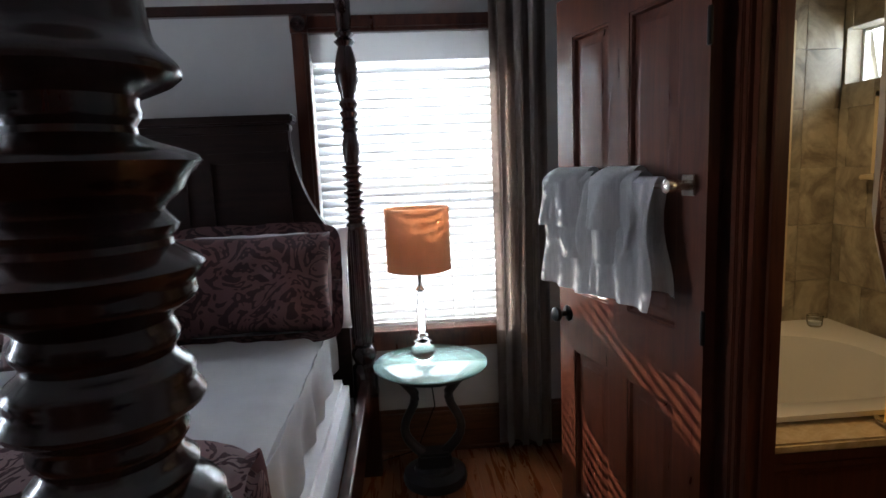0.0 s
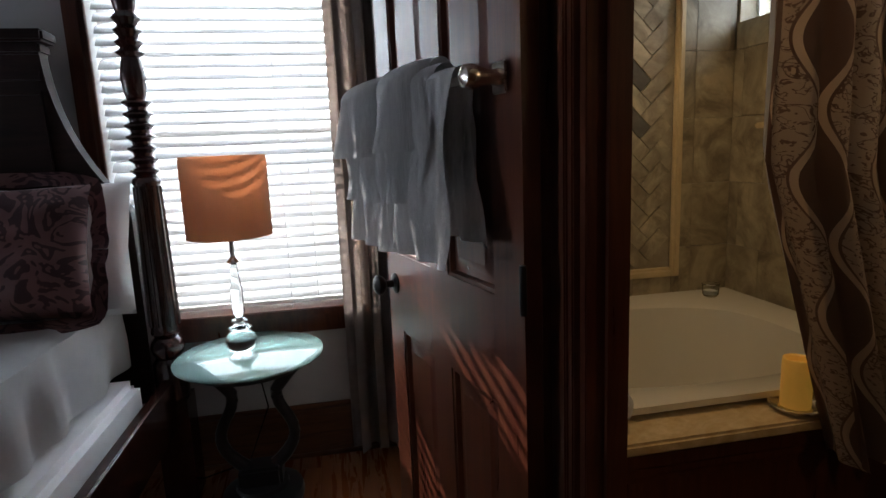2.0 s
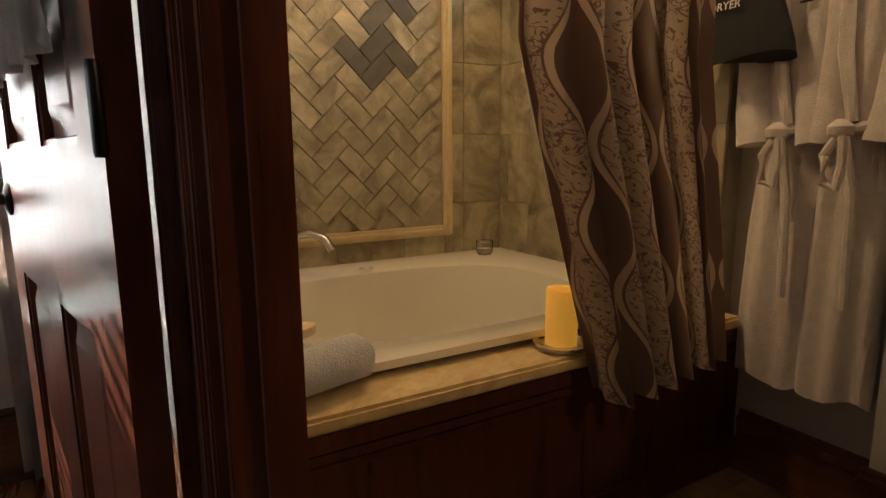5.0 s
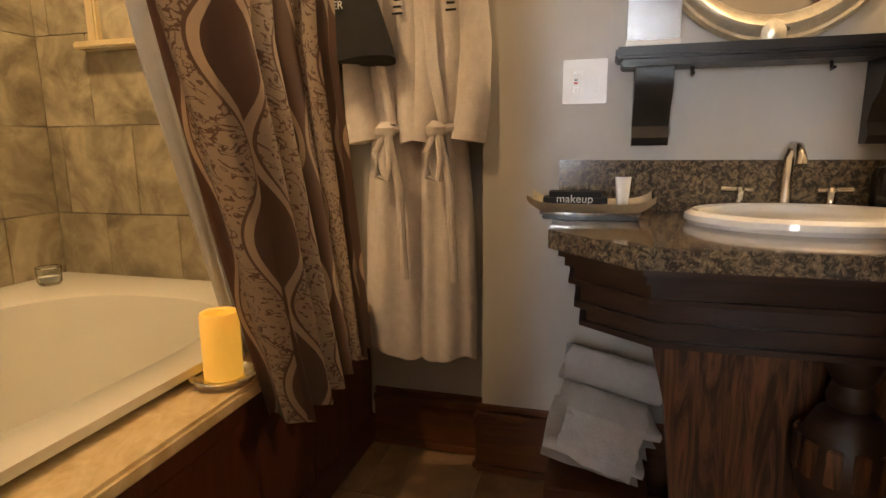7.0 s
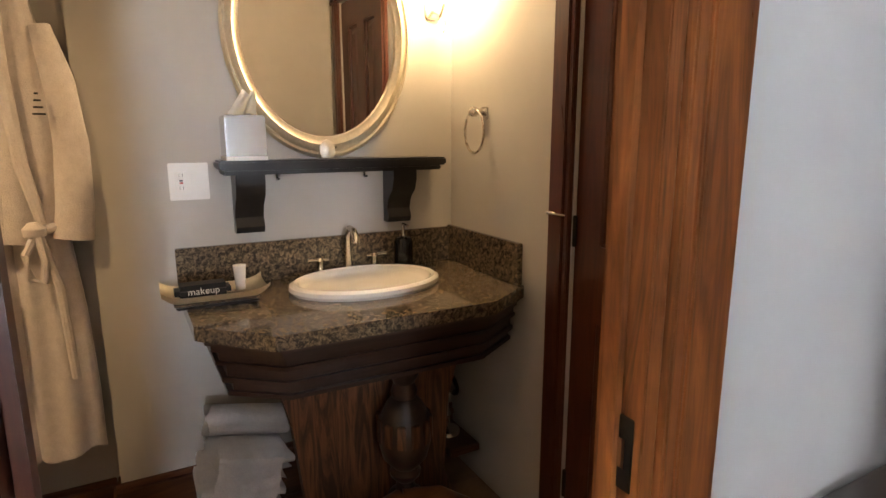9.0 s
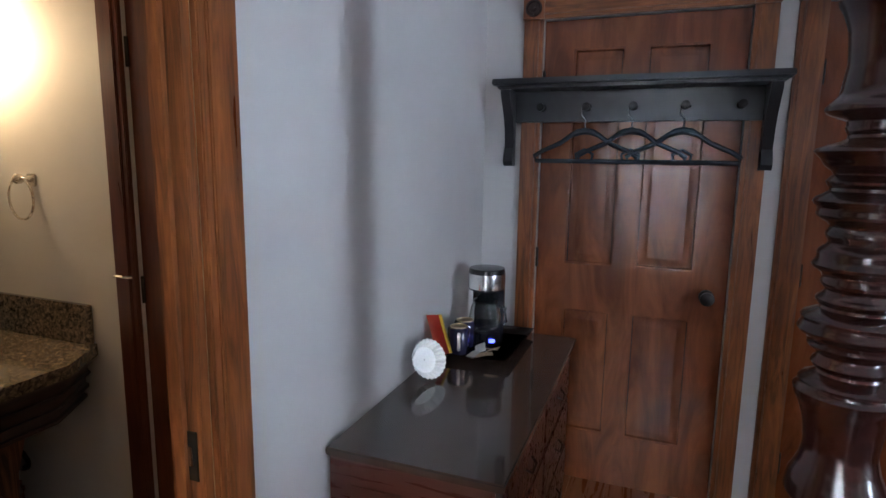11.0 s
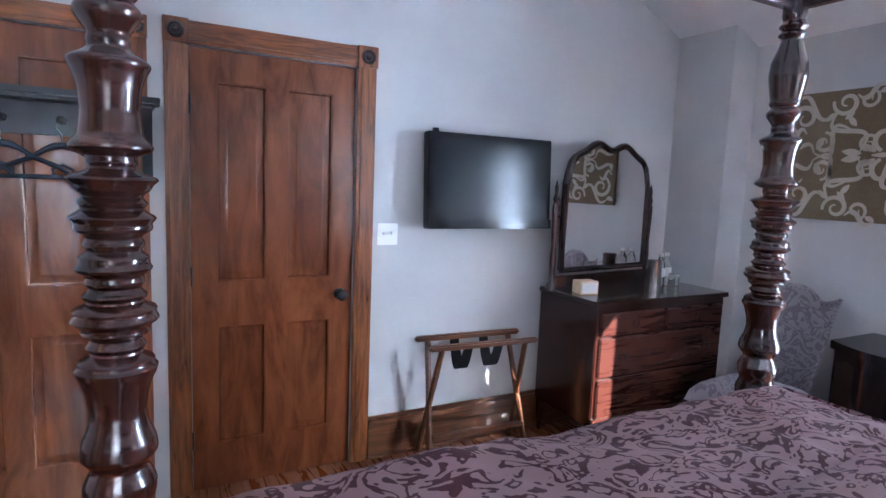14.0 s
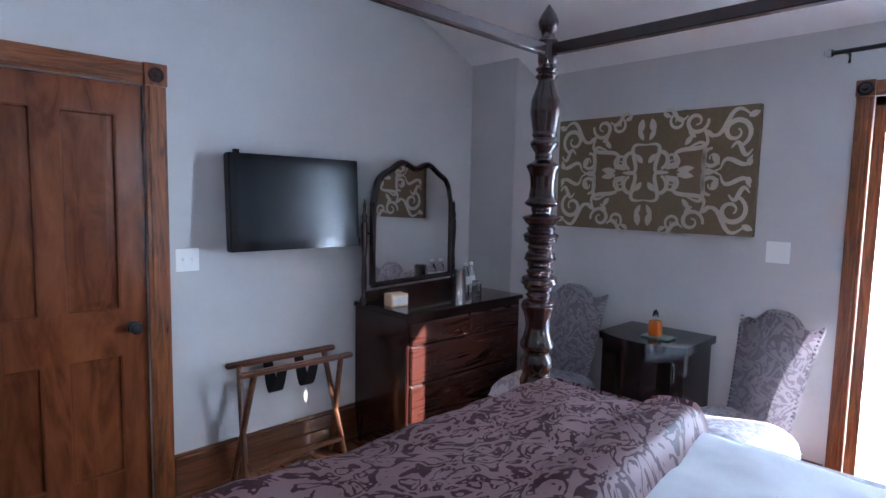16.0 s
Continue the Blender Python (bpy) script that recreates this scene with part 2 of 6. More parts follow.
SLAT = mat("white_blind_slat", (0.85, 0.85, 0.84), 0.5, second=(0.82, 0.82, 0.82), scale=3, grain=0.01, bump=0.0)
GLASS = mat("clear_glass", (0.95, 0.98, 0.97), 0.02, **{"Transmission Weight": 1.0, "IOR": 1.45})
GREENGLASS = mat("green_edge_glass", (0.62, 0.85, 0.80), 0.03, **{"Transmission Weight": 0.75, "IOR": 1.5})
MIRROR = mat("mirror_silver", (0.9, 0.9, 0.9), 0.015, 1.0)
CHROME = mat("brushed_nickel", (0.62, 0.57, 0.50), 0.22, 1.0, second=(0.68, 0.63, 0.56), scale=20, grain=0.05, bump=0.0)
STEEL = mat("stainless_steel", (0.6, 0.6, 0.6), 0.2, 1.0, second=(0.66, 0.66, 0.66), scale=12, grain=0.05, bump=0.0)
IRON = mat("oil_bronze_iron", (0.012, 0.011, 0.010), 0.35, 0.6, second=(0.02, 0.018, 0.016), scale=20, bump=0.05)
GILT = mat("antique_silver_gilt", (0.62, 0.55, 0.42), 0.3, 0.7, second=(0.72, 0.65, 0.52), scale=14, grain=0.15, bump=0.2)
WHITEPL = mat("white_switch_plastic", (0.78, 0.77, 0.74), 0.35, second=(0.76, 0.75, 0.72), scale=4, grain=0.01, bump=0.0)
BLACKPL = mat("black_gloss_plastic", (0.006, 0.006, 0.007), 0.12, second=(0.01, 0.01, 0.011), scale=4, bump=0.0)
SCREEN = mat("dark_lcd_screen", (0.006, 0.009, 0.013), 0.17, second=(0.008, 0.010, 0.012), scale=1, grain=0.02, bump=0.0)
WAX = mat("amber_wax", (0.75, 0.45, 0.12), 0.5, second=(0.8, 0.5, 0.15), scale=8, grain=0.05, emit=(1.0, 0.50, 0.06), **{"Emission Strength": 0.07, "Subsurface Weight": 0.3})
BULBGLASS = mat("lit_sconce_shade", (0.9, 0.85, 0.75), 0.4, emit=(1.0, 0.78, 0.48), **{"Emission Strength": 1.6})
BLUELED = mat("blue_indicator", (0.02, 0.02, 0.3), 0.4, emit=(0.08, 0.1, 1.0), **{"Emission Strength": 1.0})
REDFOIL = mat("red_foil_packet", (0.45, 0.02, 0.015), 0.3, second=(0.55, 0.05, 0.03), scale=12, bump=0.2)
YELLOW = mat("yellow_print", (0.75, 0.5, 0.05), 0.4, second=(0.7, 0.45, 0.05), scale=9)
PAPER = mat("white_paper", (0.75, 0.75, 0.72), 0.8, second=(0.7, 0.7, 0.68), scale=15, bump=0.1)
NAVY = mat("navy_glazed_mug", (0.012, 0.012, 0.03), 0.15, second=(0.02, 0.02, 0.05), scale=12, bump=0.0)
PALEWOOD = mat("pale_birch", (0.62, 0.46, 0.28), 0.5, second=(0.7, 0.54, 0.35), scale=4, stretch=(1, 9, 9), grain=0.1)
AMBER = mat("amber_liquid", (0.75, 0.22, 0.03), 0.05, **{"Transmission Weight": 0.6, "IOR": 1.36})
CANVAS = mat("olive_brown_canvas", (0.125, 0.088, 0.045), 0.8, second=(0.15, 0.107, 0.057), scale=60, grain=0.1, bump=0.3)
SILVERINK = mat("pale_figure_print", (0.47, 0.40, 0.32), 0.55, second=(0.42, 0.355, 0.285), scale=40, grain=0.15, bump=0.2)
RUNNER = scroll_mat("burgundy_damask", (0.055, 0.005, 0.013), (0.33, 0.20, 0.20), 8.5, 0.6, sheen=0.03, cut=(0.345, 0.37), turns=4.5)
SHAM = scroll_mat("burgundy_damask_sham", (0.035, 0.007, 0.011), (0.13, 0.058, 0.058), 6.0, 0.6, sheen=0.04, cut=(0.36, 0.40), turns=5)
SHOWER = scroll_mat("brown_ogee_damask", (0.25, 0.16, 0.125), (0.64, 0.53, 0.43), 34.0, 0.45, cut=(0.27, 0.33), turns=3.5, ogee=(0.155, 0.34))
CHAIRFAB = scroll_mat("lilac_damask", (0.24, 0.21, 0.235), (0.38, 0.345, 0.365), 9.0, 0.7, cut=(0.36, 0.42), turns=5)
STRIPE = mat("bronze_satin", (0.13, 0.095, 0.075), 0.4, second=(0.17, 0.125, 0.10), scale=20, bump=0.15)
EARTH = mat("garden_ground", (0.10, 0.12, 0.06), 0.9, second=(0.16, 0.16, 0.09), scale=3, bump=0.2)


def let_light_through(m, share, tint):
    """Thin cloth: part of the light passes and scatters."""
    nt = m.node_tree
    b, out = nt.nodes["Principled BSDF"], nt.nodes["Material Output"]
    tr = nt.nodes.new("ShaderNodeBsdfTranslucent")
    tr.inputs[0].default_value = (*tint, 1)
    mx = nt.nodes.new("ShaderNodeMixShader")
    mx.inputs[0].default_value = share
    nt.links.new(b.outputs[0], mx.inputs[1])
    nt.links.new(tr.outputs[0], mx.inputs[2])
    nt.links.new(mx.outputs[0], out.inputs[0])


let_light_through(SHADE, 0.55, (0.62, 0.36, 0.22))
let_light_through(SLAT, 0.15, (0.9, 0.9, 0.9))
let_light_through(DRAPE, 0.25, (0.4, 0.32, 0.28))


# ---- building helpers ----
def bmx():
    return bmesh.new()


def box(bm, x0, y0, z0, x1, y1, z1, m=None):
    r = bmesh.ops.create_cube(bm, size=1.0)
    t = Matrix.Translation(((x0 + x1) / 2, (y0 + y1) / 2, (z0 + z1) / 2)) @ Matrix.Diagonal((abs(x1 - x0), abs(y1 - y0), abs(z1 - z0), 1))
    bmesh.ops.transform(bm, matrix=(m @ t if m else t), verts=r["verts"])
    return bm


def lathe(bm, profile, seg=20, m=None, reeds=0):
    """profile: (radius, z) rows, turned round z."""
    rings = []
    for r, z in profile:
        ring = []
        for i in range(seg):
            a = 2 * math.pi * i / seg
            rr = r
            v = Vector((rr * math.cos(a), rr * math.sin(a), z))
            ring.append(bm.verts.new(m @ v if m else v))
        rings.append(ring)
    for a, b in zip(rings, rings[1:]):
        for i in range(seg):
            bm.faces.new((a[i], a[(i + 1) % seg], b[(i + 1) % seg], b[i]))
    bm.faces.new(rings[0][::-1])
    bm.faces.new(rings[-1])
    return bm


def tube(bm, pts, r, seg=8, closed=False):
    """A round bar along the points; r: one radius, or one for each point."""
    pts = [Vector(p) for p in pts]
    n = len(pts)
    rings = []
    up = Vector((0.123, 0.31, 0.94)).normalized()
    for i, p in enumerate(pts):
        a = pts[(i - 1) % n] if (closed or i > 0) else p
        b = pts[(i + 1) % n] if (closed or i < n - 1) else p
        d = (b - a).normalized()
        s = d.cross(up).normalized()
        u = s.cross(d)
        rad = r[i] if isinstance(r, (list, tuple)) else r
        rings.append([bm.verts.new(p + (s * math.cos(2 * math.pi * k / seg) + u * math.sin(2 * math.pi * k / seg)) * rad) for k in range(seg)])
    pairs = list(zip(rings, rings[1:])) + ([(rings[-1], rings[0])] if closed else [])
    for a, b in pairs:
        for k in range(seg):
            bm.faces.new((a[k], a[(k + 1) % seg], b[(k + 1) % seg], b[k]))
    if not closed:
        bm.faces.new(rings[0][::-1])
        bm.faces.new(rings[-1])
    return bm


def sheet(bm, f, nu, nv, uvscale=(1, 1), thick=0.0):
    """A grid of f(u, v), u and v from 0 to 1, with its own uv; thick: a second skin behind."""
    uv = bm.loops.layers.uv.verify()
    g = [[bm.verts.new(f(i / nu, j / nv)) for j in range(nv + 1)] for i in range(nu + 1)]
    for i in range(nu):
        for j in range(nv):
            fc = bm.faces.new((g[i][j], g[i + 1][j], g[i + 1][j + 1], g[i][j + 1]))
            for lp, (a, c) in zip(fc.loops, ((i, j), (i + 1, j), (i + 1, j + 1), (i, j + 1))):
                lp[uv].uv = (a / nu * uvscale[0], c / nv * uvscale[1])
    if thick:
        bmesh.ops.solidify(bm, geom=bm.faces[:], thickness=thick)
    return bm


def prism(bm, poly, z0, z1, m=None):
    """A straight-sided solid over a polygon in x and y."""
    lo = [bm.verts.new(m @ Vector((x, y, z0)) if m else (x, y, z0)) for x, y in poly]
    hi = [bm.verts.new(m @ Vector((x, y, z1)) if m else (x, y, z1)) for x, y in poly]
    n = len(poly)
    bm.faces.new(lo[::-1])
    bm.faces.new(hi)
    for i in range(n):
        bm.faces.new((lo[i], lo[(i + 1) % n], hi[(i + 1) % n], hi[i]))
    return bm


def mesh_of(name, bm, material, smooth=True, bevel=0.0):
    if bevel:
        sharp = [e for e in bm.edges if len(e.link_faces) == 2 and e.calc_face_angle(0) > 0.6]
        bmesh.ops.bevel(bm, geom=sharp, offset=bevel, segments=2, affect="EDGES", clamp_overlap=True)
    bmesh.ops.recalc_face_normals(bm, faces=bm.faces[:])
    me = bpy.data.meshes.new(name)
    for f in bm.faces:
        f.smooth = smooth
    for e in bm.edges:
        if len(e.link_faces) == 2 and e.calc_face_angle(0) > 0.7:
            e.smooth = False
    bm.to_mesh(me)
    bm.free()
    me.materials.append(material)
    return me


def part(name, bm, material, parent=None, label="", bevel=0.0):
    ob = new(name, mesh_of(name, bm, material, True, bevel))
    if parent:
        ob.parent = parent
    if label:
        tagged(ob, label)
    return ob


def thing(name, label, category, m=None, group=""):
    ob = tagged(new(name), label, category, group)
    ob.empty_display_size = 0.1
    if m is not None:
        ob.matrix_world = m
    return ob


def structure(name, bm, material, label="", bevel=0.0):
    return tagged(part(name, bm, material, None, label, bevel), kind="structure")


def text(body, size, m, material, parent, name="lettering", extrude=0.0006):
    cu = bpy.data.curves.new(name, "FONT")
    cu.body, cu.size, cu.align_x, cu.align_y, cu.extrude = body, size, "CENTER", "CENTER", extrude
    tmp = bpy.data.objects.new(name, cu)
    me = bpy.data.meshes.new_from_object(tmp)
    bpy.data.objects.remove(tmp)
    me.materials.append(material)
    ob = new(name, me)
    ob.parent = parent
    ob.matrix_basis = m
    return ob


# ---- the setting ----
XE, XB, XV, XW = 2.262, 2.332, 3.775, -2.35      # bedroom east face, bath west face, bath east face, bedroom west face
YS, YN, YT, YB = 0.41, 4.35, 4.45, 1.617        # door wall, window wall, tub tile wall, bath south wall
J0, J1, JH = 2.17, 2.825, 2.08                   # bathroom opening
structure("ground", box(bmx(), -400, -400, -0.9, 400, 400, -0.6), EARTH, "garden ground far outside")
sub = structure("floor", box(bmx(), XW - 0.2, YS - 0.2, -0.1, XE + 0.05, YN + 0.2, -0.006), FLOORWOOD, "reddish wooden floorboards")
bsub = structure("floor_bath", box(bmx(), XE + 0.05, YB - 0.2, -0.1, XV + 0.3, YT + 0.2, -0.006), GROUT, "brown slate tile floor")


def wall_with_holes(name, axis, face, depth, a0, a1, z0, z1, holes, material, label):
    """A wall across x or y with rectangular holes (a0, a1, z0, z1), as one mesh of blocks."""
    bm = bmx()
    cuts = sorted({a0, a1, *[h[0] for h in holes], *[h[1] for h in holes]})
    for p, q in zip(cuts, cuts[1:]):
        inside = [h for h in holes if h[0] <= p and q <= h[1]]
        spans = [(z0, z1)] if not inside else [(z0, inside[0][2]), (inside[0][3], z1)]
        for s, e in spans:
            if e - s < 0.001:
                continue
            if axis == "y":
                box(bm, p, face, s, q, face + depth, e)
            else:
                box(bm, face, p, s, face + depth, q, e)
    return structure(name, bm, material, label)


WX0, WX1, WZ0, WZ1 = 1.005, 1.93, 0.68, 2.15
VX0, VX1 = -1.68, -0.755                         # the matching window beyond the bed
D1, D2, DZ = (1.20, 2.005), (0.175, 0.955), 2.09
wall_with_holes("wall_north", "y", YN, 0.18, XW - 0.2, XE, -0.1, 3.9, [(WX0, WX1, WZ0, WZ1), (VX0, VX1, WZ0, WZ1)], WALL, "grey painted wall behind the bed")
wall_with_holes("wall_south", "y", YS, -0.15, XW - 0.2, XE + 0.1, -0.1, 3.9, [(*D1, -0.1, DZ), (*D2, -0.1, DZ)], WALL, "grey painted wall with two doors")
wall_with_holes("wall_east", "x", XE, XB - XE - 0.004, YS, YN + 0.18, -0.1, 3.9, [(J0, J1, -0.1, JH)], WALL, "grey painted wall with the bathroom opening")
GD0, GD1, GDZ = 2.835, 3.36, 2.12
wall_with_holes("wall_west", "x", XW, -0.18, YS - 0.2, YN + 0.18, -0.1, 2.75, [(GD0, GD1, -0.1, GDZ)], WALL, "grey painted wall with a garden door")
structure("wall_chase", box(bmx(), XW - 0.01, YS - 0.01, 0, -2.12, 0.83, 2.7), WALL, "boxed-out grey wall corner")
structure("wall_behind_doors", box(bmx(), 0.0, YS - 0.7, -0.1, 2.3, YS - 0.6, 2.4), WALL, "plain wall behind the closed doors")
bm = bmx()
for xa, za, xb, zb in ((XW - 0.2, 2.38, 0.2, 3.58), (0.2, 3.58, XE + 0.1, 2.75)):
    v = [bm.verts.new(p) for p in ((xa, YS - 0.2, za), (xb, YS - 0.2, zb), (xb, YN + 0.2, zb), (xa, YN + 0.2, za))]
    w = [bm.verts.new(p.co + Vector((0, 0, 0.5))) for p in v]
    bm.faces.new(v), bm.faces.new(w[::-1])
    for i in range(4):
        bm.faces.new((v[i], v[(i + 1) % 4], w[(i + 1) % 4], w[i]))
structure("ceiling", bm, CEIL, "white sloping ceiling")

BWY0, BWY1, BWZ0, BWZ1 = 4.06, 4.44, 1.84, 2.12
wall_with_holes("wall_bath_north", "y", YT + 0.012, 0.15, XB - 0.1, XV + 0.3, -0.1, 2.6, [], GROUT, "tiled wall behind the tub")
wall_with_holes("wall_bath_tub_east", "x", XV + 0.012, 0.2, 3.30, YT + 0.2, -0.1, 2.6, [(BWY0, BWY1, BWZ0, BWZ1)], GROUT, "tiled wall beside the tub")
structure("wall_bath_robe", box(bmx(), 3.86, 2.84, -0.1, 4.0, 3.30, 2.6), BATHWALL, "taupe painted recess wall")
structure("wall_bath_vanity", box(bmx(), XV, YB - 0.15, -0.1, 4.0, 2.84, 2.6), BATHWALL, "taupe painted wall behind the vanity")
BD0, BD1 = 2.46, 3.06
wall_with_holes("wall_bath_south", "y", YB, -0.12, XB, XV, -0.1, 2.6, [(BD0, BD1, -0.1, 2.06)], BATHWALL, "taupe painted bathroom wall with a door")
structure("wall_bath_west", box(bmx(), XB - 0.004, J1, -0.1, XB, YT + 0.1, 2.6), BATHWALL, "taupe painted wall by the bathroom opening")
structure("wall_bath_west_end", box(bmx(), XB - 0.004, YB - 0.1, -0.1, XB, J0, 2.6), BATHWALL, "taupe painted wall end")
structure("ceiling_bath", box(bmx(), XB - 0.05, YB - 0.1, 2.5, XV + 0.3, YT + 0.2, 2.6), CEIL, "white bathroom ceiling")


# trim
def casing(name, axis, face, out, a0, a1, z1, w=0.105, material=CASEWOOD, head=HEADWOOD, blocks=True, z0=0.0, blockmat=None, far=None):
    """Door casing with a stepped profile, head board and corner blocks with a turned rosette."""
    c = tagged(new(name), "knotty stained pine door casing", kind="structure")

    def bx(p, q, s, e, d):
        b = bmx()
        for inset, dd in ((0.0, d * 0.72), (0.018, d)):
            pp, qq, ss, ee = (p + inset, q - inset, s, e) if e - s > q - p else (p, q, s + inset, e - inset)
            if axis == "y":
                box(b, pp, face, ss, qq, face + out * dd, ee)
            else:
                box(b, face, pp, ss, face + out * dd, qq, ee)
        return b
    part("side_board", bx(a0 - w, a0, z0, z1, 0.024), material, c, bevel=0.003)
    part("side_board", bx(a1, a1 + w, z0, z1, 0.024), far or material, c, bevel=0.003)
    part("head_board", bx(a0, a1, z1, z1 + w, 0.024), head, c, bevel=0.003)
    for p in (a0 - w, a1):
        b = bmx()
        if axis == "y":
            box(b, p - 0.003, face, z1 - 0.002, p + w + 0.003, face + out * 0.03, z1 + w + 0.004)
            m = Matrix.Translation((p + w / 2, face + out * 0.03, z1 + w / 2)) @ Matrix.Rotation(radians(-90 * out), 4, "X")
        else:
            box(b, face, p - 0.003, z1 - 0.002, face + out * 0.03, p + w + 0.003, z1 + w + 0.004)
            m = Matrix.Translation((face + out * 0.03, p + w / 2, z1 + w / 2)) @ Matrix.Rotation(radians(90 * out), 4, "Y")
        blk = part("corner_block", b, blockmat or material, c, bevel=0.002)
        part("rosette", lathe(bmx(), [(0.036, -0.001), (0.036, 0.005), (0.028, 0.006), (0.025, 0.002), (0.012, 0.002), (0.010, 0.007), (0.001, 0.009)], 20, m), MAHOG, blk)
    return c


casing("door_casing_1", "y", YS, 1, D1[0], D1[1], DZ, 0.085)
casing("door_casing_2", "y", YS, 1, D2[0], D2[1], DZ, 0.098)
# same wood both sides: lit south side coloured orange, shaded north side dark red
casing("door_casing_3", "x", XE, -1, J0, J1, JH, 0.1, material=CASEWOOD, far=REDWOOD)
casing("door_casing_4", "y", YB, 1, BD0, BD1, 2.06, 0.09, material=REDWOOD, head=REDWOOD)
casing("garden_door_casing", "x", XW, 1, GD0, GD1, GDZ, 0.072)
# jambs and stops repeat the lit and shaded colours of the casing
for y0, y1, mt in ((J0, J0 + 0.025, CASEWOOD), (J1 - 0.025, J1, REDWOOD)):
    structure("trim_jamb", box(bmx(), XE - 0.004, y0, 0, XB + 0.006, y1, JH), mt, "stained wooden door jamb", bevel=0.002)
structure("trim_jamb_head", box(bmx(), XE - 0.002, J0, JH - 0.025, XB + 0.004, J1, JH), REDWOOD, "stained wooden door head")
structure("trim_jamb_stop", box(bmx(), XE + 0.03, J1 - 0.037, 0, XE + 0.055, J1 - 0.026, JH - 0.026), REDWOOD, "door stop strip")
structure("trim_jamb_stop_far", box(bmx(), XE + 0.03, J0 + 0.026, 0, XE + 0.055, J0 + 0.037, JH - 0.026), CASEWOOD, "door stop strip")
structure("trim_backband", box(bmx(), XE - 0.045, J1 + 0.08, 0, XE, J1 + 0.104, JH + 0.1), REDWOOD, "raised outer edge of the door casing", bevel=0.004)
# strike plate in the jamb
sp = tagged(part("strike_plate", box(bmx(), XE + 0.008, J0 + 0.025, 0.88, XE + 0.045, J0 + 0.028, 0.98), IRON, None, bevel=0.001), "dark metal strike plate on the jamb", "strike plate")
part("bolt_hole", box(bmx(), XE + 0.018, J0 + 0.028, 0.91, XE + 0.034, J0 + 0.0295, 0.95), STEEL, sp)


def baseboard(name, axis, face, out, a0, a1, h=0.24):
    b = bmx()
    for z0, z1, d in ((0, h - 0.045, 0.018), (h - 0.045, h - 0.02, 0.026), (h - 0.02, h, 0.012), (0, 0.02, 0.03)):
        if axis == "y":
            box(b, a0, face, z0, a1, face + out * d, z1)
        else:
            box(b, face, a0, z0, face + out * d, a1, z1)
    return structure(name, b, BASEWOOD, "stained wooden baseboard", bevel=0.003)


baseboard("baseboard_south", "y", YS, 1, -2.12, D2[0] - 0.1)
baseboard("baseboard_south_corner", "y", YS, 1, D1[1] + 0.09, XE)
baseboard("baseboard_north", "y", YN, -1, XW, XE)
baseboard("baseboard_east", "x", XE, -1, YS, J0 - 0.11)
baseboard("baseboard_east_far", "x", XE, -1, J1 + 0.11, YN)
baseboard("baseboard_west", "x", XW, 1, 0.84, GD0 - 0.08)
baseboard("baseboard_chase", "x", -2.12, 1, YS, 0.83)
baseboard("baseboard_vanity", "x", XV, -1, YB, 2.855, 0.22)
baseboard("baseboard_robe", "x", 3.86, -1, 2.855, 3.235, 0.2)
baseboard("baseboard_robe_return", "y", 2.84, 1, XV - 0.015, 3.86, 0.2)


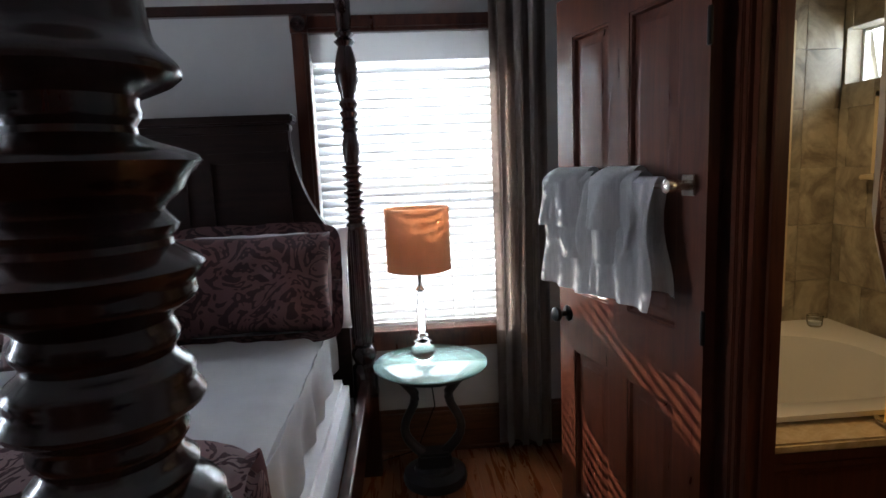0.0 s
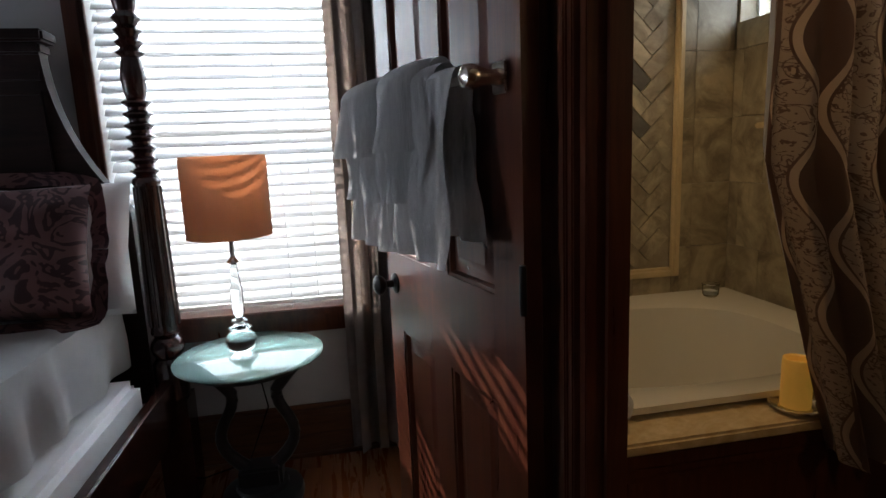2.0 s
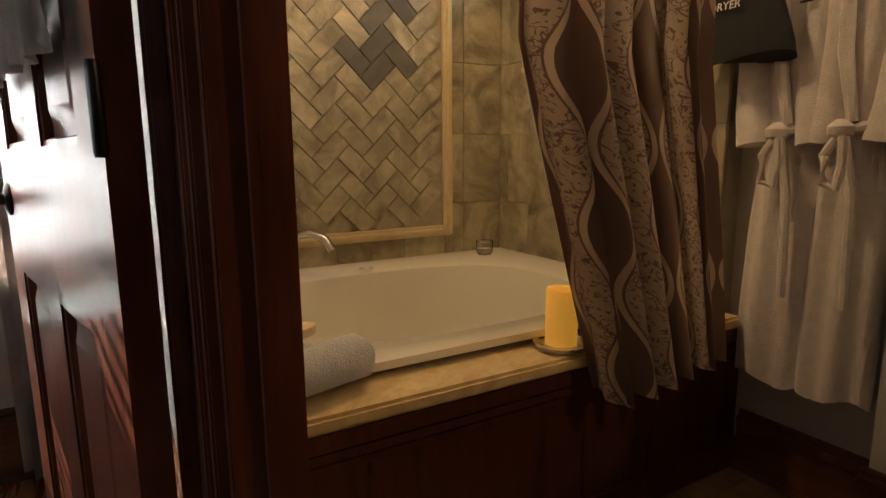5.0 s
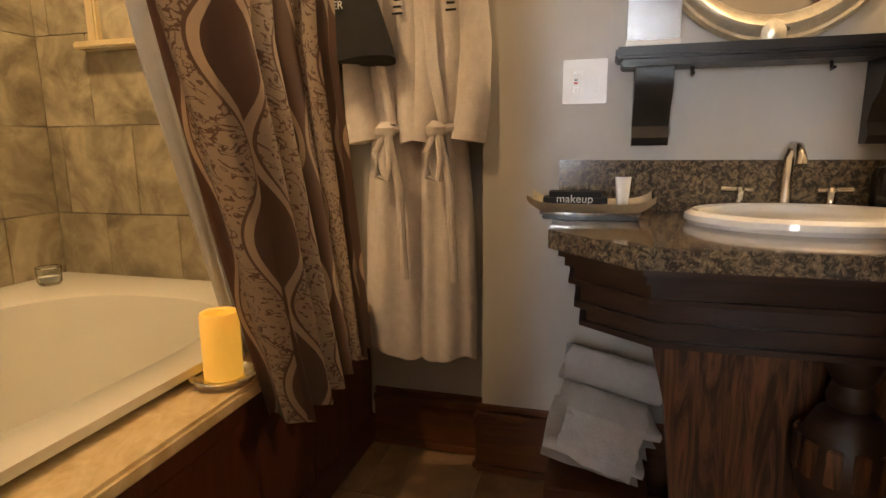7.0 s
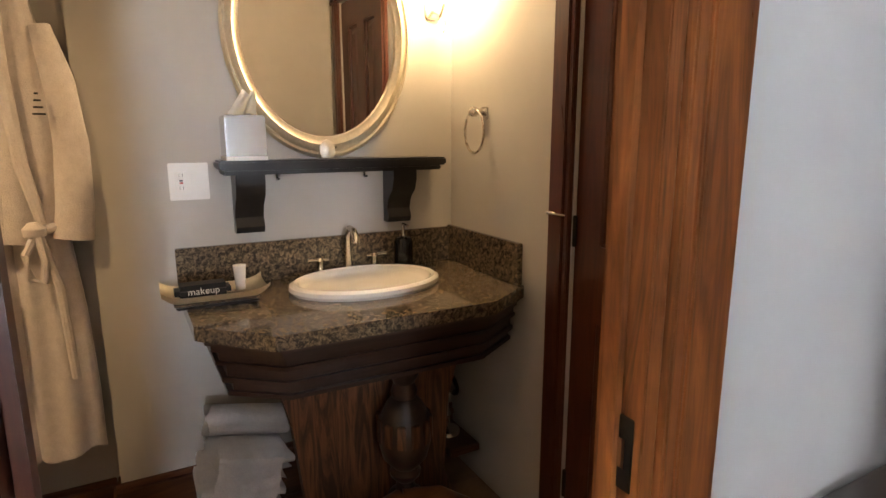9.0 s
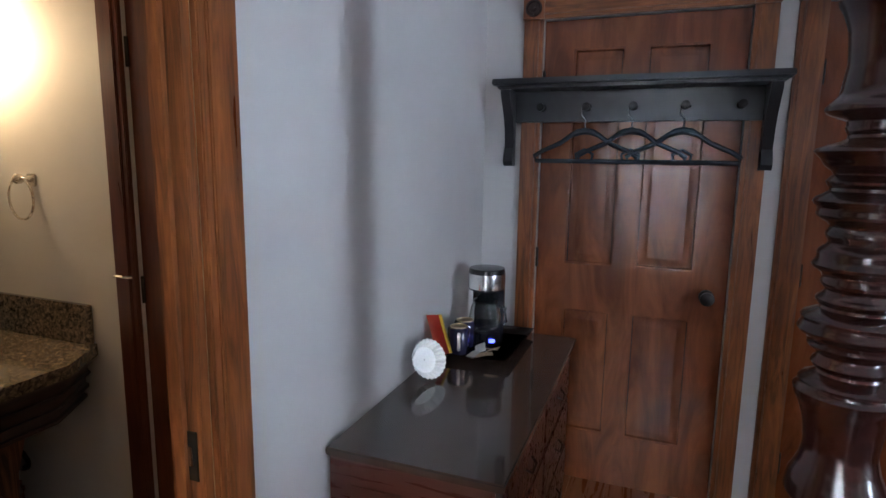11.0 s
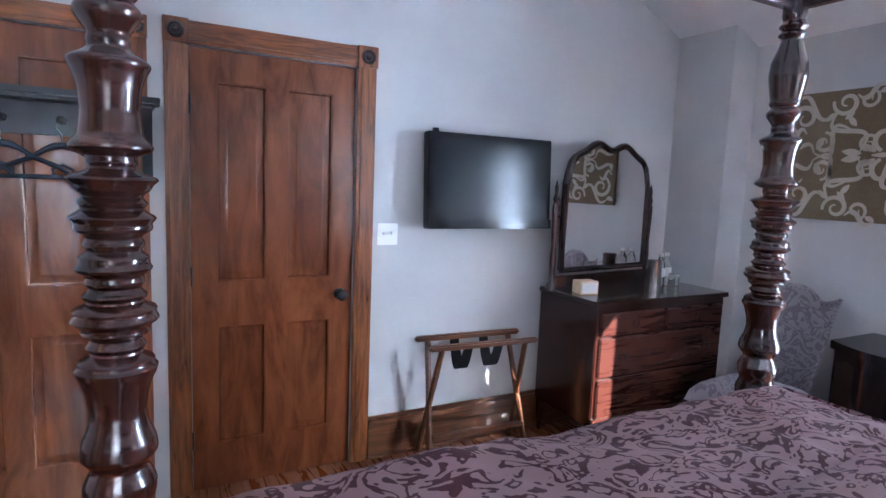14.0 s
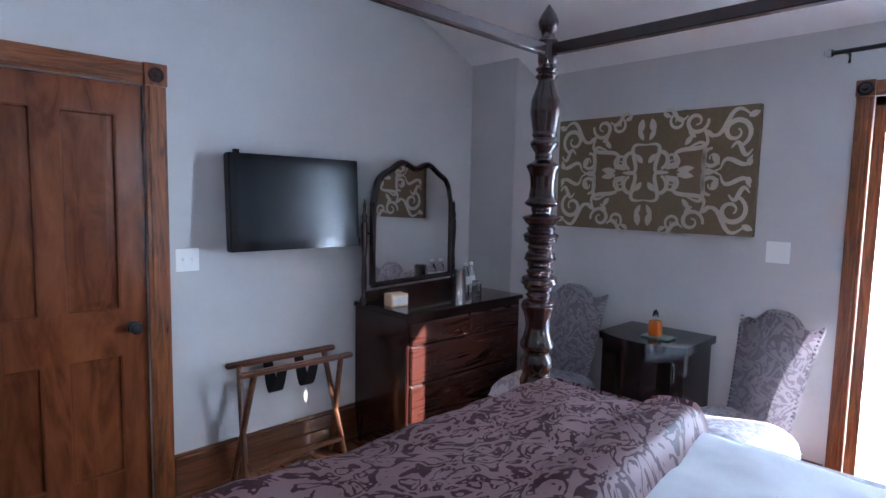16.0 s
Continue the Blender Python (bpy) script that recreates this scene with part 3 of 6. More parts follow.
# ---- panelled doors ----
def panel_door(name, w, h, material, panels, label, handle_x, handle_z=0.93, both=False, depth=0.036):
    """A door leaf in x (0..w) and z (0..h), its face at y = 0 looking to +y; panels: x0, x1, z0, z1."""
    d = thing(name, label, "door")
    b = bmx()
    xs = sorted({0, w, *[p[0] for p in panels], *[p[1] for p in panels]})
    for p, q in zip(xs, xs[1:]):
        holes = sorted([(c[2], c[3]) for c in panels if c[0] <= p + 1e-6 and q <= c[1] + 1e-6])
        z = 0
        for s, e in holes + [(h, h)]:
            if s - z > 0.001:
                box(b, p, -depth, z, q, 0, s)
            z = e
    bmesh.ops.remove_doubles(b, verts=b.verts[:], dist=0.0005)
    part("leaf", b, material, d)
    for x0, x1, z0, z1 in panels:
        b = bmx()
        rows = ((0.0, -0.003), (0.008, -0.004), (0.012, -0.015), (0.020, -0.016), (0.045, -0.006), (0.05, -0.006))
        rings = []
        for ins, y in rows:
            rings.append([b.verts.new(c) for c in ((x0 + ins, y, z0 + ins), (x1 - ins, y, z0 + ins), (x1 - ins, y, z1 - ins), (x0 + ins, y, z1 - ins))])
        for r, s in zip(rings, rings[1:]):
            for i in range(4):
                b.faces.new((r[i], r[(i + 1) % 4], s[(i + 1) % 4], s[i]))
        b.faces.new(rings[-1])
        box(b, x0, -depth + 0.004, z0, x1, -depth + 0.012, z1)
        part("panel", b, material, d)
    m = Matrix.Translation((handle_x, 0, handle_z)) @ Matrix.Rotation(radians(-90), 4, "X")
    part("door_knob", lathe(bmx(), [(0.03, -0.001), (0.03, 0.004), (0.022, 0.008), (0.011, 0.010), (0.010, 0.03), (0.02, 0.036), (0.028, 0.046), (0.028, 0.055), (0.018, 0.063), (0.001, 0.065)], 20, m), IRON, d, "black bronze door knob")
    if both:
        m2 = Matrix.Translation((handle_x, -depth, handle_z)) @ Matrix.Rotation(radians(90), 4, "X")
        part("door_knob", lathe(bmx(), [(0.03, -0.001), (0.03, 0.004), (0.011, 0.010), (0.010, 0.03), (0.028, 0.046), (0.028, 0.055), (0.001, 0.065)], 20, m2), IRON, d)
    hx = 0.0 if handle_x > w / 2 else w
    for z in (0.25, 1.05, h - 0.25):
        part("hinge", lathe(bmx(), [(0.006, -0.045), (0.007, -0.04), (0.007, 0.04), (0.006, 0.045)], 10, Matrix.Translation((hx, 0.003, z))), IRON, d)
    return d


def four_panels(w, h, st=0.115, lock=0.82):
    mid = w / 2
    return [(st, mid - 0.05, 0.22, lock - 0.02), (mid + 0.05, w - st, 0.22, lock - 0.02), (st, mid - 0.05, lock + 0.2, h - 0.14), (mid + 0.05, w - st, lock + 0.2, h - 0.14)]


w1, w2 = D1[1] - D1[0] - 0.008, D2[1] - D2[0] - 0.008
# seen from the room the knob is on the side of smaller x
d1 = panel_door("door_1", w1, 2.08, DOORWOOD, [(0.13, 0.37, 0.24, 0.82), (0.46, 0.67, 0.24, 0.82), (0.13, 0.37, 1.03, 1.96), (0.46, 0.67, 1.03, 1.96)], "closed brown stained pine panel door behind the coat rack", 0.075)
d1.matrix_world = pose(D1[0] + 0.004, YS - 0.012, 0.004)
d2 = panel_door("door_2", w2, 2.08, DOORWOOD, four_panels(w2, 2.08), "closed red-brown stained pine panel door", 0.065)
d2.matrix_world = pose(D2[0] + 0.004, YS - 0.012, 0.004)
wl = 0.74
d3 = panel_door("door_3", wl, 2.05, REDWOOD, four_panels(wl, 2.05, 0.105), "open dark red panel door hung with a towel bar", wl - 0.06, both=True)
# the open leaf swings out and back towards the window
LEAF = Matrix.Translation((2.175, 2.868, 0.006)) @ Matrix.Rotation(radians(103.8), 4, "Z")
d3.matrix_world = LEAF
d4 = panel_door("door_4", BD1 - BD0 - 0.008, 2.05, REDWOOD, four_panels(BD1 - BD0 - 0.008, 2.05, 0.1), "closed dark red panel door in the bathroom", 0.05)
d4.matrix_world = pose(BD0 + 0.004, YB - 0.01, 0.004)
tagged(part("door_latch", tube(bmx(), [(3.11, YB + 0.026, 1.105), (3.11, YB + 0.05, 1.105), (3.075, YB + 0.052, 1.105), (3.06, YB + 0.03, 1.10)], 0.005), CHROME), "small nickel hook latch on the casing", "latch")

# ---- window, blind, drapes ----
def window(wname, wx0, wx1, tilt):
    """A sash window in the north wall with casing, sill and a lowered blind."""
    win = tagged(new(wname), "white sash window behind a slatted blind", kind="structure")
    fr = bmx()
    for x0, x1, z0, z1 in ((wx0, wx0 + 0.05, WZ0, WZ1), (wx1 - 0.05, wx1, WZ0, WZ1), (wx0, wx1, WZ0, WZ0 + 0.06), (wx0, wx1, WZ1 - 0.05, WZ1), (wx0, wx1, 1.39, 1.44)):
        box(fr, x0, YN + 0.10, z0, x1, YN + 0.14, z1)
    part("window_frame", fr, WHITEPL, win)
    for z0, z1 in ((WZ0 + 0.06, 1.39), (1.44, WZ1 - 0.05)):
        p = part("pane", box(bmx(), wx0 + 0.05, YN + 0.115, z0, wx1 - 0.05, YN + 0.119, z1), GLASS, win)
        p.visible_shadow = False
    wc = casing(wname + "_casing", "y", YN, -1, wx0, wx1, WZ1, 0.075, material=REDWOOD, head=REDWOOD, z0=WZ0)
    structure(wname + "_sill", box(bmx(), wx0 - 0.13, YN - 0.05, WZ0 - 0.03, wx1 + 0.13, YN + 0.1, WZ0), REDWOOD, "dark stained window sill", bevel=0.004)
    structure(wname + "_apron", box(bmx(), wx0 - 0.1, YN - 0.02, WZ0 - 0.11, wx1 + 0.1, YN, WZ0 - 0.03), REDWOOD, "dark stained board under the sill", bevel=0.003)
    blind = thing("window_blind", "white slatted blind, lowered, with tilted slats", "window blind", pose((wx0 + wx1) / 2, YN + 0.04, 0))
    bw = wx1 - wx0 - 0.015
    part("headrail", box(bmx(), -bw / 2, -0.035, WZ1 - 0.135, bw / 2, 0.03, WZ1 - 0.004), SLAT, blind, bevel=0.003)
    part("bottom_rail", box(bmx(), -bw / 2, -0.025, WZ0 + 0.012, bw / 2, 0.025, WZ0 + 0.03), SLAT, blind, bevel=0.003)
    sb = bmx()
    for k in range(5):
        y = -0.026 + 0.052 * k / 4
        c = 0.004 * (1 - (2 * k / 4 - 1) ** 2)
        for s in (0, 1):
            sb.verts.new((-bw / 2, y, c - 0.0014 + 0.0028 * s)), sb.verts.new((bw / 2, y, c - 0.0014 + 0.0028 * s))
    sb.verts.ensure_lookup_table()
    V = sb.verts
    for k in range(4):
        a = 4 * k
        sb.faces.new((V[a + 2], V[a + 3], V[a + 7], V[a + 6]))
        sb.faces.new((V[a], V[a + 4], V[a + 5], V[a + 1]))
    sb.faces.new((V[0], V[1], V[3], V[2])), sb.faces.new((V[16], V[18], V[19], V[17]))
    slat_me = mesh_of("slat", sb, SLAT)
    n_sl = int((WZ1 - 0.10 - WZ0 - 0.04) / 0.043)
    for k in range(n_sl):
        o = new("slat", slat_me)
        o.parent = blind
        o.matrix_basis = pose(0, 0, WZ0 + 0.052 + 0.043 * k, tilt, 0, 0)
    for x in (-bw * 0.32, bw * 0.32):
        part("ladder_cord", tube(bmx(), [(x, -0.03, WZ0 + 0.02), (x, -0.03, WZ1 - 0.08)], 0.0015, 6), SLAT, blind)
    part("pull_cord", tube(bmx(), [(bw * 0.2, -0.05, WZ0 + 0.0), (bw * 0.2, -0.045, WZ1 - 0.08)], 0.0015, 6), SLAT, blind)


window("window_1", WX0, WX1, 47)
window("window_2", VX0, VX1, 78)


def drape(name, x0, x1, y, z0, z1, folds, amp, material, label, seed=0, slant=0.0):
    ph = [random.Random(seed + i).uniform(0, 6) for i in range(4)]

    def f(u, v):
        z = z0 + (z1 - z0) * v
        x = x0 + (x1 - x0) * u + slant * (1 - v) * (1 - 0.3 * u)
        d = amp * (math.sin(2 * math.pi * folds * u + ph[0] + 0.5 * math.sin(3 * v + ph[1])) + 0.4 * math.sin(4.7 * math.pi * folds * u + ph[2] + v))
        return Vector((x + 0.3 * amp * math.sin(2 * math.pi * folds * u * 2 + ph[3]), y + d, z + 0.012 * math.sin(2 * math.pi * folds * u)))
    b = sheet(bmx(), f, 90, 24, (1, 1), 0.004)
    c = thing(name, label, "curtain")
    part("fabric", b, material, c)
    return c


drape("window_curtain", 1.87, 2.13, YN - 0.10, 0.05, 2.42, 3.5, 0.035, DRAPE, "taupe satin curtain panel hanging beside the window", 3)
rod = thing("curtain_rod", "dark iron curtain rod over the window", "curtain rod")
part("rod", tube(bmx(), [(1.0, YN - 0.10, 2.43), (2.2, YN - 0.10, 2.43)], 0.011), IRON, rod)
part("bracket", tube(bmx(), [(1.02, YN, 2.43), (1.02, YN - 0.1, 2.43)], 0.007), IRON, rod)

# ---- garden door ----
gd = thing("garden_door", "glazed garden door full of daylight in a stained frame", "door")
b = bmx()
for y0, y1, z0, z1 in ((GD0, GD0 + 0.05, 0.02, GDZ), (GD1 - 0.05, GD1, 0.02, GDZ), (GD0, GD1, GDZ - 0.045, GDZ), (GD0, GD1, 0.0, 0.1)):
    box(b, XW - 0.07, y0, z0, XW - 0.03, y1, z1)
part("frame", b, CASEWOOD, gd, bevel=0.003)
gp = part("pane", box(bmx(), XW - 0.055, GD0 + 0.05, 0.1, XW - 0.05, GD1 - 0.05, GDZ - 0.045), GLASS, gd)
gp.visible_shadow = False
# plain emissive sheets outside the glass stand in for bright daylight
DAYGLOW = mat("glowing_daylight_backdrop", (0.8, 0.8, 0.8), 0.9, emit=(0.92, 0.96, 1.0), **{"Emission Strength": 0.6})
for o in (tagged(part("backdrop_garden", box(bmx(), -3.9, 1.4, -0.6, -3.88, 6.0, 2.4), DAYGLOW), kind="structure"),
          tagged(part("backdrop_window", box(bmx(), -2.6, 5.6, -0.2, 3.0, 5.62, 2.5), DAYGLOW), kind="structure"),
          tagged(part("backdrop_bath", box(bmx(), 4.5, 3.6, 1.5, 4.52, 5.0, 2.7), DAYGLOW), kind="structure")):
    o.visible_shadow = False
rod2 = thing("curtain_rod", "dark iron curtain rod over the garden door", "curtain rod")
part("rod", tube(bmx(), [(XW + 0.09, 2.66, 2.33), (XW + 0.09, 4.1, 2.36)], 0.011), IRON, rod2)
part("finial", lathe(bmx(), [(0.004, -0.03), (0.018, -0.015), (0.02, 0), (0.012, 0.012), (0.012, 0.02)], 14, Matrix.Translation((XW + 0.09, 2.65, 2.33)) @ Matrix.Rotation(radians(90), 4, "X")), GLASS, rod2, "clear glass ball finial")
part("bracket", tube(bmx(), [(XW, 2.72, 2.29), (XW, 2.72, 2.33), (XW + 0.09, 2.72, 2.332)], 0.007), IRON, rod2)


# ---- bed ----
BX0, BX1, BY0, BY1 = -0.94, 1.19, 1.92, 4.18
FOOT = [(0.062, 0.55), (0.062, 0.70), (0.068, 0.72), (0.07, 0.76), (0.06, 0.785), (0.058, 0.80), (0.068, 0.82), (0.07, 0.85), (0.06, 0.875), (0.052, 0.89), (0.062, 0.905), (0.074, 0.92), (0.07, 0.95), (0.058, 0.98), (0.052, 1.01), (0.056, 1.05), (0.066, 1.085),
        (0.074, 1.10), (0.076, 1.115), (0.07, 1.13), (0.052, 1.137), (0.05, 1.15), (0.054, 1.155), (0.05, 1.162), (0.052, 1.18), (0.07, 1.205), (0.08, 1.225), (0.075, 1.24), (0.052, 1.255), (0.058, 1.265), (0.052, 1.275), (0.05, 1.30), (0.066, 1.325), (0.068, 1.34),
        (0.052, 1.36), (0.056, 1.372), (0.05, 1.38), (0.055, 1.395), (0.072, 1.415), (0.077, 1.43), (0.066, 1.445), (0.055, 1.455), (0.062, 1.468), (0.055, 1.478), (0.062, 1.49), (0.082, 1.505), (0.083, 1.515), (0.06, 1.525), (0.04, 1.535), (0.038, 1.545), (0.05, 1.552), (0.045, 1.56),
        (0.075, 1.572), (0.076, 1.582), (0.058, 1.60), (0.052, 1.65), (0.056, 1.70), (0.066, 1.73), (0.074, 1.742), (0.072, 1.752), (0.045, 1.765), (0.036, 1.775), (0.04, 1.79), (0.035, 1.80), (0.045, 1.815), (0.058, 1.835), (0.06, 1.85), (0.042, 1.87), (0.055, 1.88), (0.05, 1.895),
        (0.058, 1.92), (0.064, 1.96), (0.06, 2.01), (0.042, 2.06), (0.034, 2.09), (0.05, 2.105), (0.034, 2.12), (0.05, 2.135), (0.034, 2.15), (0.04, 2.17), (0.04, 2.245), (0.045, 2.25), (0.028, 2.265), (0.026, 2.28), (0.04, 2.31), (0.042, 2.33), (0.03, 2.36), (0.002, 2.40)]
FOOT = [(r, 1.47 + (z - 1.47) * 0.95 if 0.6 < z < 1.9 else z) for r, z in FOOT]


def fine_turning(rows, z0, z1):
    """The profile at close steps, with small beads between z0 and z1 and softened shoulders."""
    zs = np.arange(rows[0][1], rows[-1][1], 0.005)
    r = np.interp(zs, [q[1] for q in rows], [q[0] for q in rows])
    soft = np.convolve(np.pad(r, 1, mode="edge"), [0.25, 0.5, 0.25], mode="valid")
    soft = soft + np.where((zs > z0) & (zs < z1), 0.004 * np.sin(2 * np.pi * zs / 0.026), 0)
    return [(float(a), float(c)) for a, c in zip(soft, zs)] + [rows[-1]]


FOOT = fine_turning(FOOT, 1.13, 1.56)
SLIM = [(0.06, 0.40), (0.06, 0.55), (0.045, 0.57), (0.055, 0.59), (0.062, 0.615), (0.055, 0.64), (0.04, 0.655), (0.054, 0.67), (0.05, 0.685)] + [(0.052, 0.69), (0.049, 0.9), (0.044, 1.225), (0.05, 1.235), (0.045, 1.25)]
for i in range(7):
    z = 1.26 + i * 0.04
    SLIM += [(0.032, z), (0.05, z + 0.014), (0.048, z + 0.02), (0.03, z + 0.03)]
SLIM += [(0.036, 1.545), (0.042, 1.60), (0.034, 1.66), (0.03, 1.67), (0.048, 1.685), (0.03, 1.70), (0.045, 1.72), (0.03, 1.735), (0.046, 1.76), (0.03, 1.775), (0.046, 1.80), (0.032, 1.82), (0.038, 1.85), (0.052, 1.90), (0.054, 1.95), (0.04, 2.02), (0.03, 2.05), (0.048, 2.07), (0.03, 2.085), (0.045, 2.105), (0.03, 2.12), (0.036, 2.16), (0.036, 2.245), (0.026, 2.28), (0.04, 2.32), (0.03, 2.36), (0.002, 2.40)]

bed = thing("bed", "dark mahogany four-poster bed with turned posts and canopy rails", "bed", pose(0, 0, 0))
foot_me = lathe(bmx(), FOOT, 32)
box(foot_me, -0.06, -0.06, 0.0, 0.06, 0.06, 0.56)
foot_me = mesh_of("bed_post", foot_me, MAHOG)
slim = lathe(bmx(), SLIM, 24)
box(slim, -0.06, -0.06, 0.0, 0.06, 0.06, 0.41)
reed_me = mesh_of("reed", tube(bmx(), [(0.049, 0, 0.70), (0.046, 0, 0.95), (0.042, 0, 1.22)], [0.008, 0.0075, 0.007], 6), MAHOG)
slim_me = mesh_of("bed_post", slim, MAHOG)
for x, y, me in ((BX1, BY0, foot_me), (BX0, BY0, foot_me), (BX1, BY1, slim_me), (BX0, BY1, slim_me)):
    o = new("post", me)
    o.parent = bed
    o.matrix_basis = pose(x, y, 0)
    for k in range(14 if me is slim_me else 0):
        reed = new("reed", reed_me)
        reed.parent = o
        reed.matrix_basis = pose(0, 0, 0, 0, 0, 360 * k / 14)
for x in (BX0, BX1):
    part("canopy_rail", box(bmx(), x - 0.019, BY0 + 0.03, 2.19, x + 0.019, BY1 - 0.03, 2.235), MAHOG, bed, bevel=0.004)
    part("side_rail", box(bmx(), x - 0.02, BY0 + 0.05, 0.30, x + 0.02, BY1 - 0.05, 0.50), MAHOG, bed, bevel=0.006)
for y in (BY0, BY1):
    part("canopy_rail", box(bmx(), BX0 + 0.03, y - 0.019, 2.19, BX1 - 0.03, y + 0.019, 2.235), MAHOG, bed, bevel=0.004)
part("footboard", box(bmx(), BX0 + 0.05, BY0 - 0.02, 0.28, BX1 - 0.05, BY0 + 0.02, 0.56), MAHOG, bed, bevel=0.006)
# headboard with concave shoulders
cx, hw = (BX0 + BX1) / 2, (BX1 - BX0) / 2
pts = [(-hw + 0.06, 0.4), (hw - 0.06, 0.4), (hw - 0.06, 1.13)]
for k in range(9):
    a = k / 8
    pts.append((hw - 0.07 - 0.21 * (1 - (1 - a) ** 2.2), 1.15 + 0.57 * a))
pts += [(-x, z) for x, z in pts[:1:-1]]
rot = Matrix.Translation((cx, BY1 + 0.03, 0)) @ Matrix.Rotation(radians(90), 4, "X")
hb = part("headboard", prism(bmx(), pts, -0.01, 0.05, rot), HEADBOARD, bed, "dark headboard with concave shoulders", bevel=0.004)
part("cap", box(bmx(), cx - hw + 0.25, BY1 - 0.05, 1.72, cx + hw - 0.25, BY1 + 0.06, 1.76), HEADBOARD, hb, bevel=0.008)
part("cornice", box(bmx(), cx - hw + 0.27, BY1 - 0.035, 1.68, cx + hw - 0.27, BY1 + 0.05, 1.72), HEADBOARD, hb, bevel=0.008)
part("carved_band", box(bmx(), cx - hw + 0.28, BY1 - 0.028, 1.595, cx + hw - 0.28, BY1, 1.625), HEADBOARD, hb, bevel=0.004)
for x0, x1 in ((-0.32, 0.32), (-0.78, -0.42), (0.42, 0.78)):
    b = bmx()
    for p in ((x0, x0 + 0.012, 0.7, 1.56), (x1 - 0.012, x1, 0.7, 1.56), (x0, x1, 1.548, 1.56)):
        box(b, cx + p[0], BY1 - 0.03, p[2], cx + p[1], BY1 - 0.018, p[3])
    part("panel_bead", b, HEADBOARD, hb, bevel=0.002)

MX0, MX1, MY0, MY1 = BX0 + 0.06, BX1 - 0.10, BY0 + 0.06, BY1 - 0.04


def pad(x0, x1, y0, y1, z0, z1, r, wob, seed, power=6, uvs=(1, 1), nu=70, nv=70):
    """A soft slab: rounded edges and uneven top."""
    def f(u, v):
        x, y = x0 + (x1 - x0) * u, y0 + (y1 - y0) * v
        e = max(abs(2 * u - 1), abs(2 * v - 1))
        k = 1 - max(0.0, min(1.0, ((abs(2 * u - 1)) ** power + (abs(2 * v - 1)) ** power))) ** 2
        n = noise.noise((x * 3 + seed, y * 3, seed)) * wob + noise.noise((x * 9 + seed, y * 5, 3)) * wob * 0.5
        return Vector((x + noise.noise((y * 4, seed, 1)) * wob * 1.2 * (abs(2 * u - 1) > 0.97), y, z0 + (z1 - z0) * k ** 0.5 + n * k))
    return sheet(bmx(), f, nu, nv, uvs)


mt = thing("mattress", "white mattress and box spring under fitted sheets", "mattress")
part("box_spring", box(bmx(), MX0 - 0.02, MY0, 0.30, MX1 + 0.035, MY1 - 0.08, 0.545), LINEN, mt, bevel=0.03)
part("body", box(bmx(), MX0 + 0.01, MY0 + 0.01, 0.545, MX1 - 0.045, MY1, 0.79), LINEN, mt, bevel=0.05)


def cover(u, v, x0, x1, y0, y1, top, drop0, drop1, wob, seed, gap=0.0):
    """A cloth laid over the bed in x, hanging down both sides."""
    w = x1 - x0
    L = drop0 + w + drop1
    s = u * L
    r = 0.05
    if s < drop0:
        x, z = x0 - gap, top - (drop0 - s)
    elif s > drop0 + w:
        x, z = x1 + gap, top - (s - drop0 - w)
    else:
        x, z = x0 - gap + (s - drop0) / w * (w + 2 * gap), top
        e = min(x - x0, x1 - x) + gap
        z -= max(0.0, (0.07 - e)) ** 2 * 7
    y = y0 + (y1 - y0) * v
    n = wob * (noise.noise((x * 3 + seed, y * 3.5, z * 3)) + 0.6 * noise.noise((x * 8, y * 8 + seed, z * 8)) + 0.3 * noise.noise((x * 16, y * 16 + seed, z * 8)))
    side = 1 if s > drop0 + w else (-1 if s < drop0 else 0)
    fold = 0.014 * math.sin(y * 26 + seed + math.sin(y * 9)) * min(1, abs(top - z) / 0.15) if side else 0
    return Vector((x + side * (abs(n) + fold), y, z + (n if not side else 0)))


tagged(part("bed_sheet", sheet(bmx(), lambda u, v: cover(u, v, MX0, MX1 - 0.04, MY0 + 0.05, MY1 - 0.01, 0.825, 0.26, 0.26, 0.014, 2.0, 0.008), 110, 80, (3, 2), 0.006), LINEN), "white cotton duvet smoothed over the bed", "duvet")


def runner(u, v):
    p = cover(u, v, MX0 + 0.01, MX1 - 0.03, MY0 - 0.0, 2.76, 0.865, 0.34, 0.34, 0.018, 7.0, 0.012)
    k = (p.y - MY0) / (2.76 - MY0)
    p.y -= (-0.10 * p.x + 0.40 * max(0.0, p.x - 0.75) + 0.5 * max(0.0, 0.8 - p.z)) * k
    foot = max(0.0, 0.1 - (p.y - MY0)) / 0.1
    p.z -= 0.05 * foot ** 2
    edge = max(0.0, k - 0.94) / 0.06
    p.z -= 0.05 * edge ** 2 * (p.z > 0.8)
    return p


spread = thing("bedspread", "burgundy and mauve damask bedspread folded across the foot of the bed", "bedspread")
part("cover", sheet(bmx(), runner, 120, 60, (2.6, 0.95), 0.02), RUNNER, spread)


def runner_fold(u, v):
    p = runner(u, 0.72 + 0.34 * v)
    p.z += 0.022 + 0.02 * math.sin(math.pi * v) if p.z > 0.78 else 0
    return p


part("folded_edge", sheet(bmx(), lambda u, v: runner_fold(0.13 + 0.74 * u, v), 90, 20, (2.0, 0.33), 0.015), RUNNER, spread)


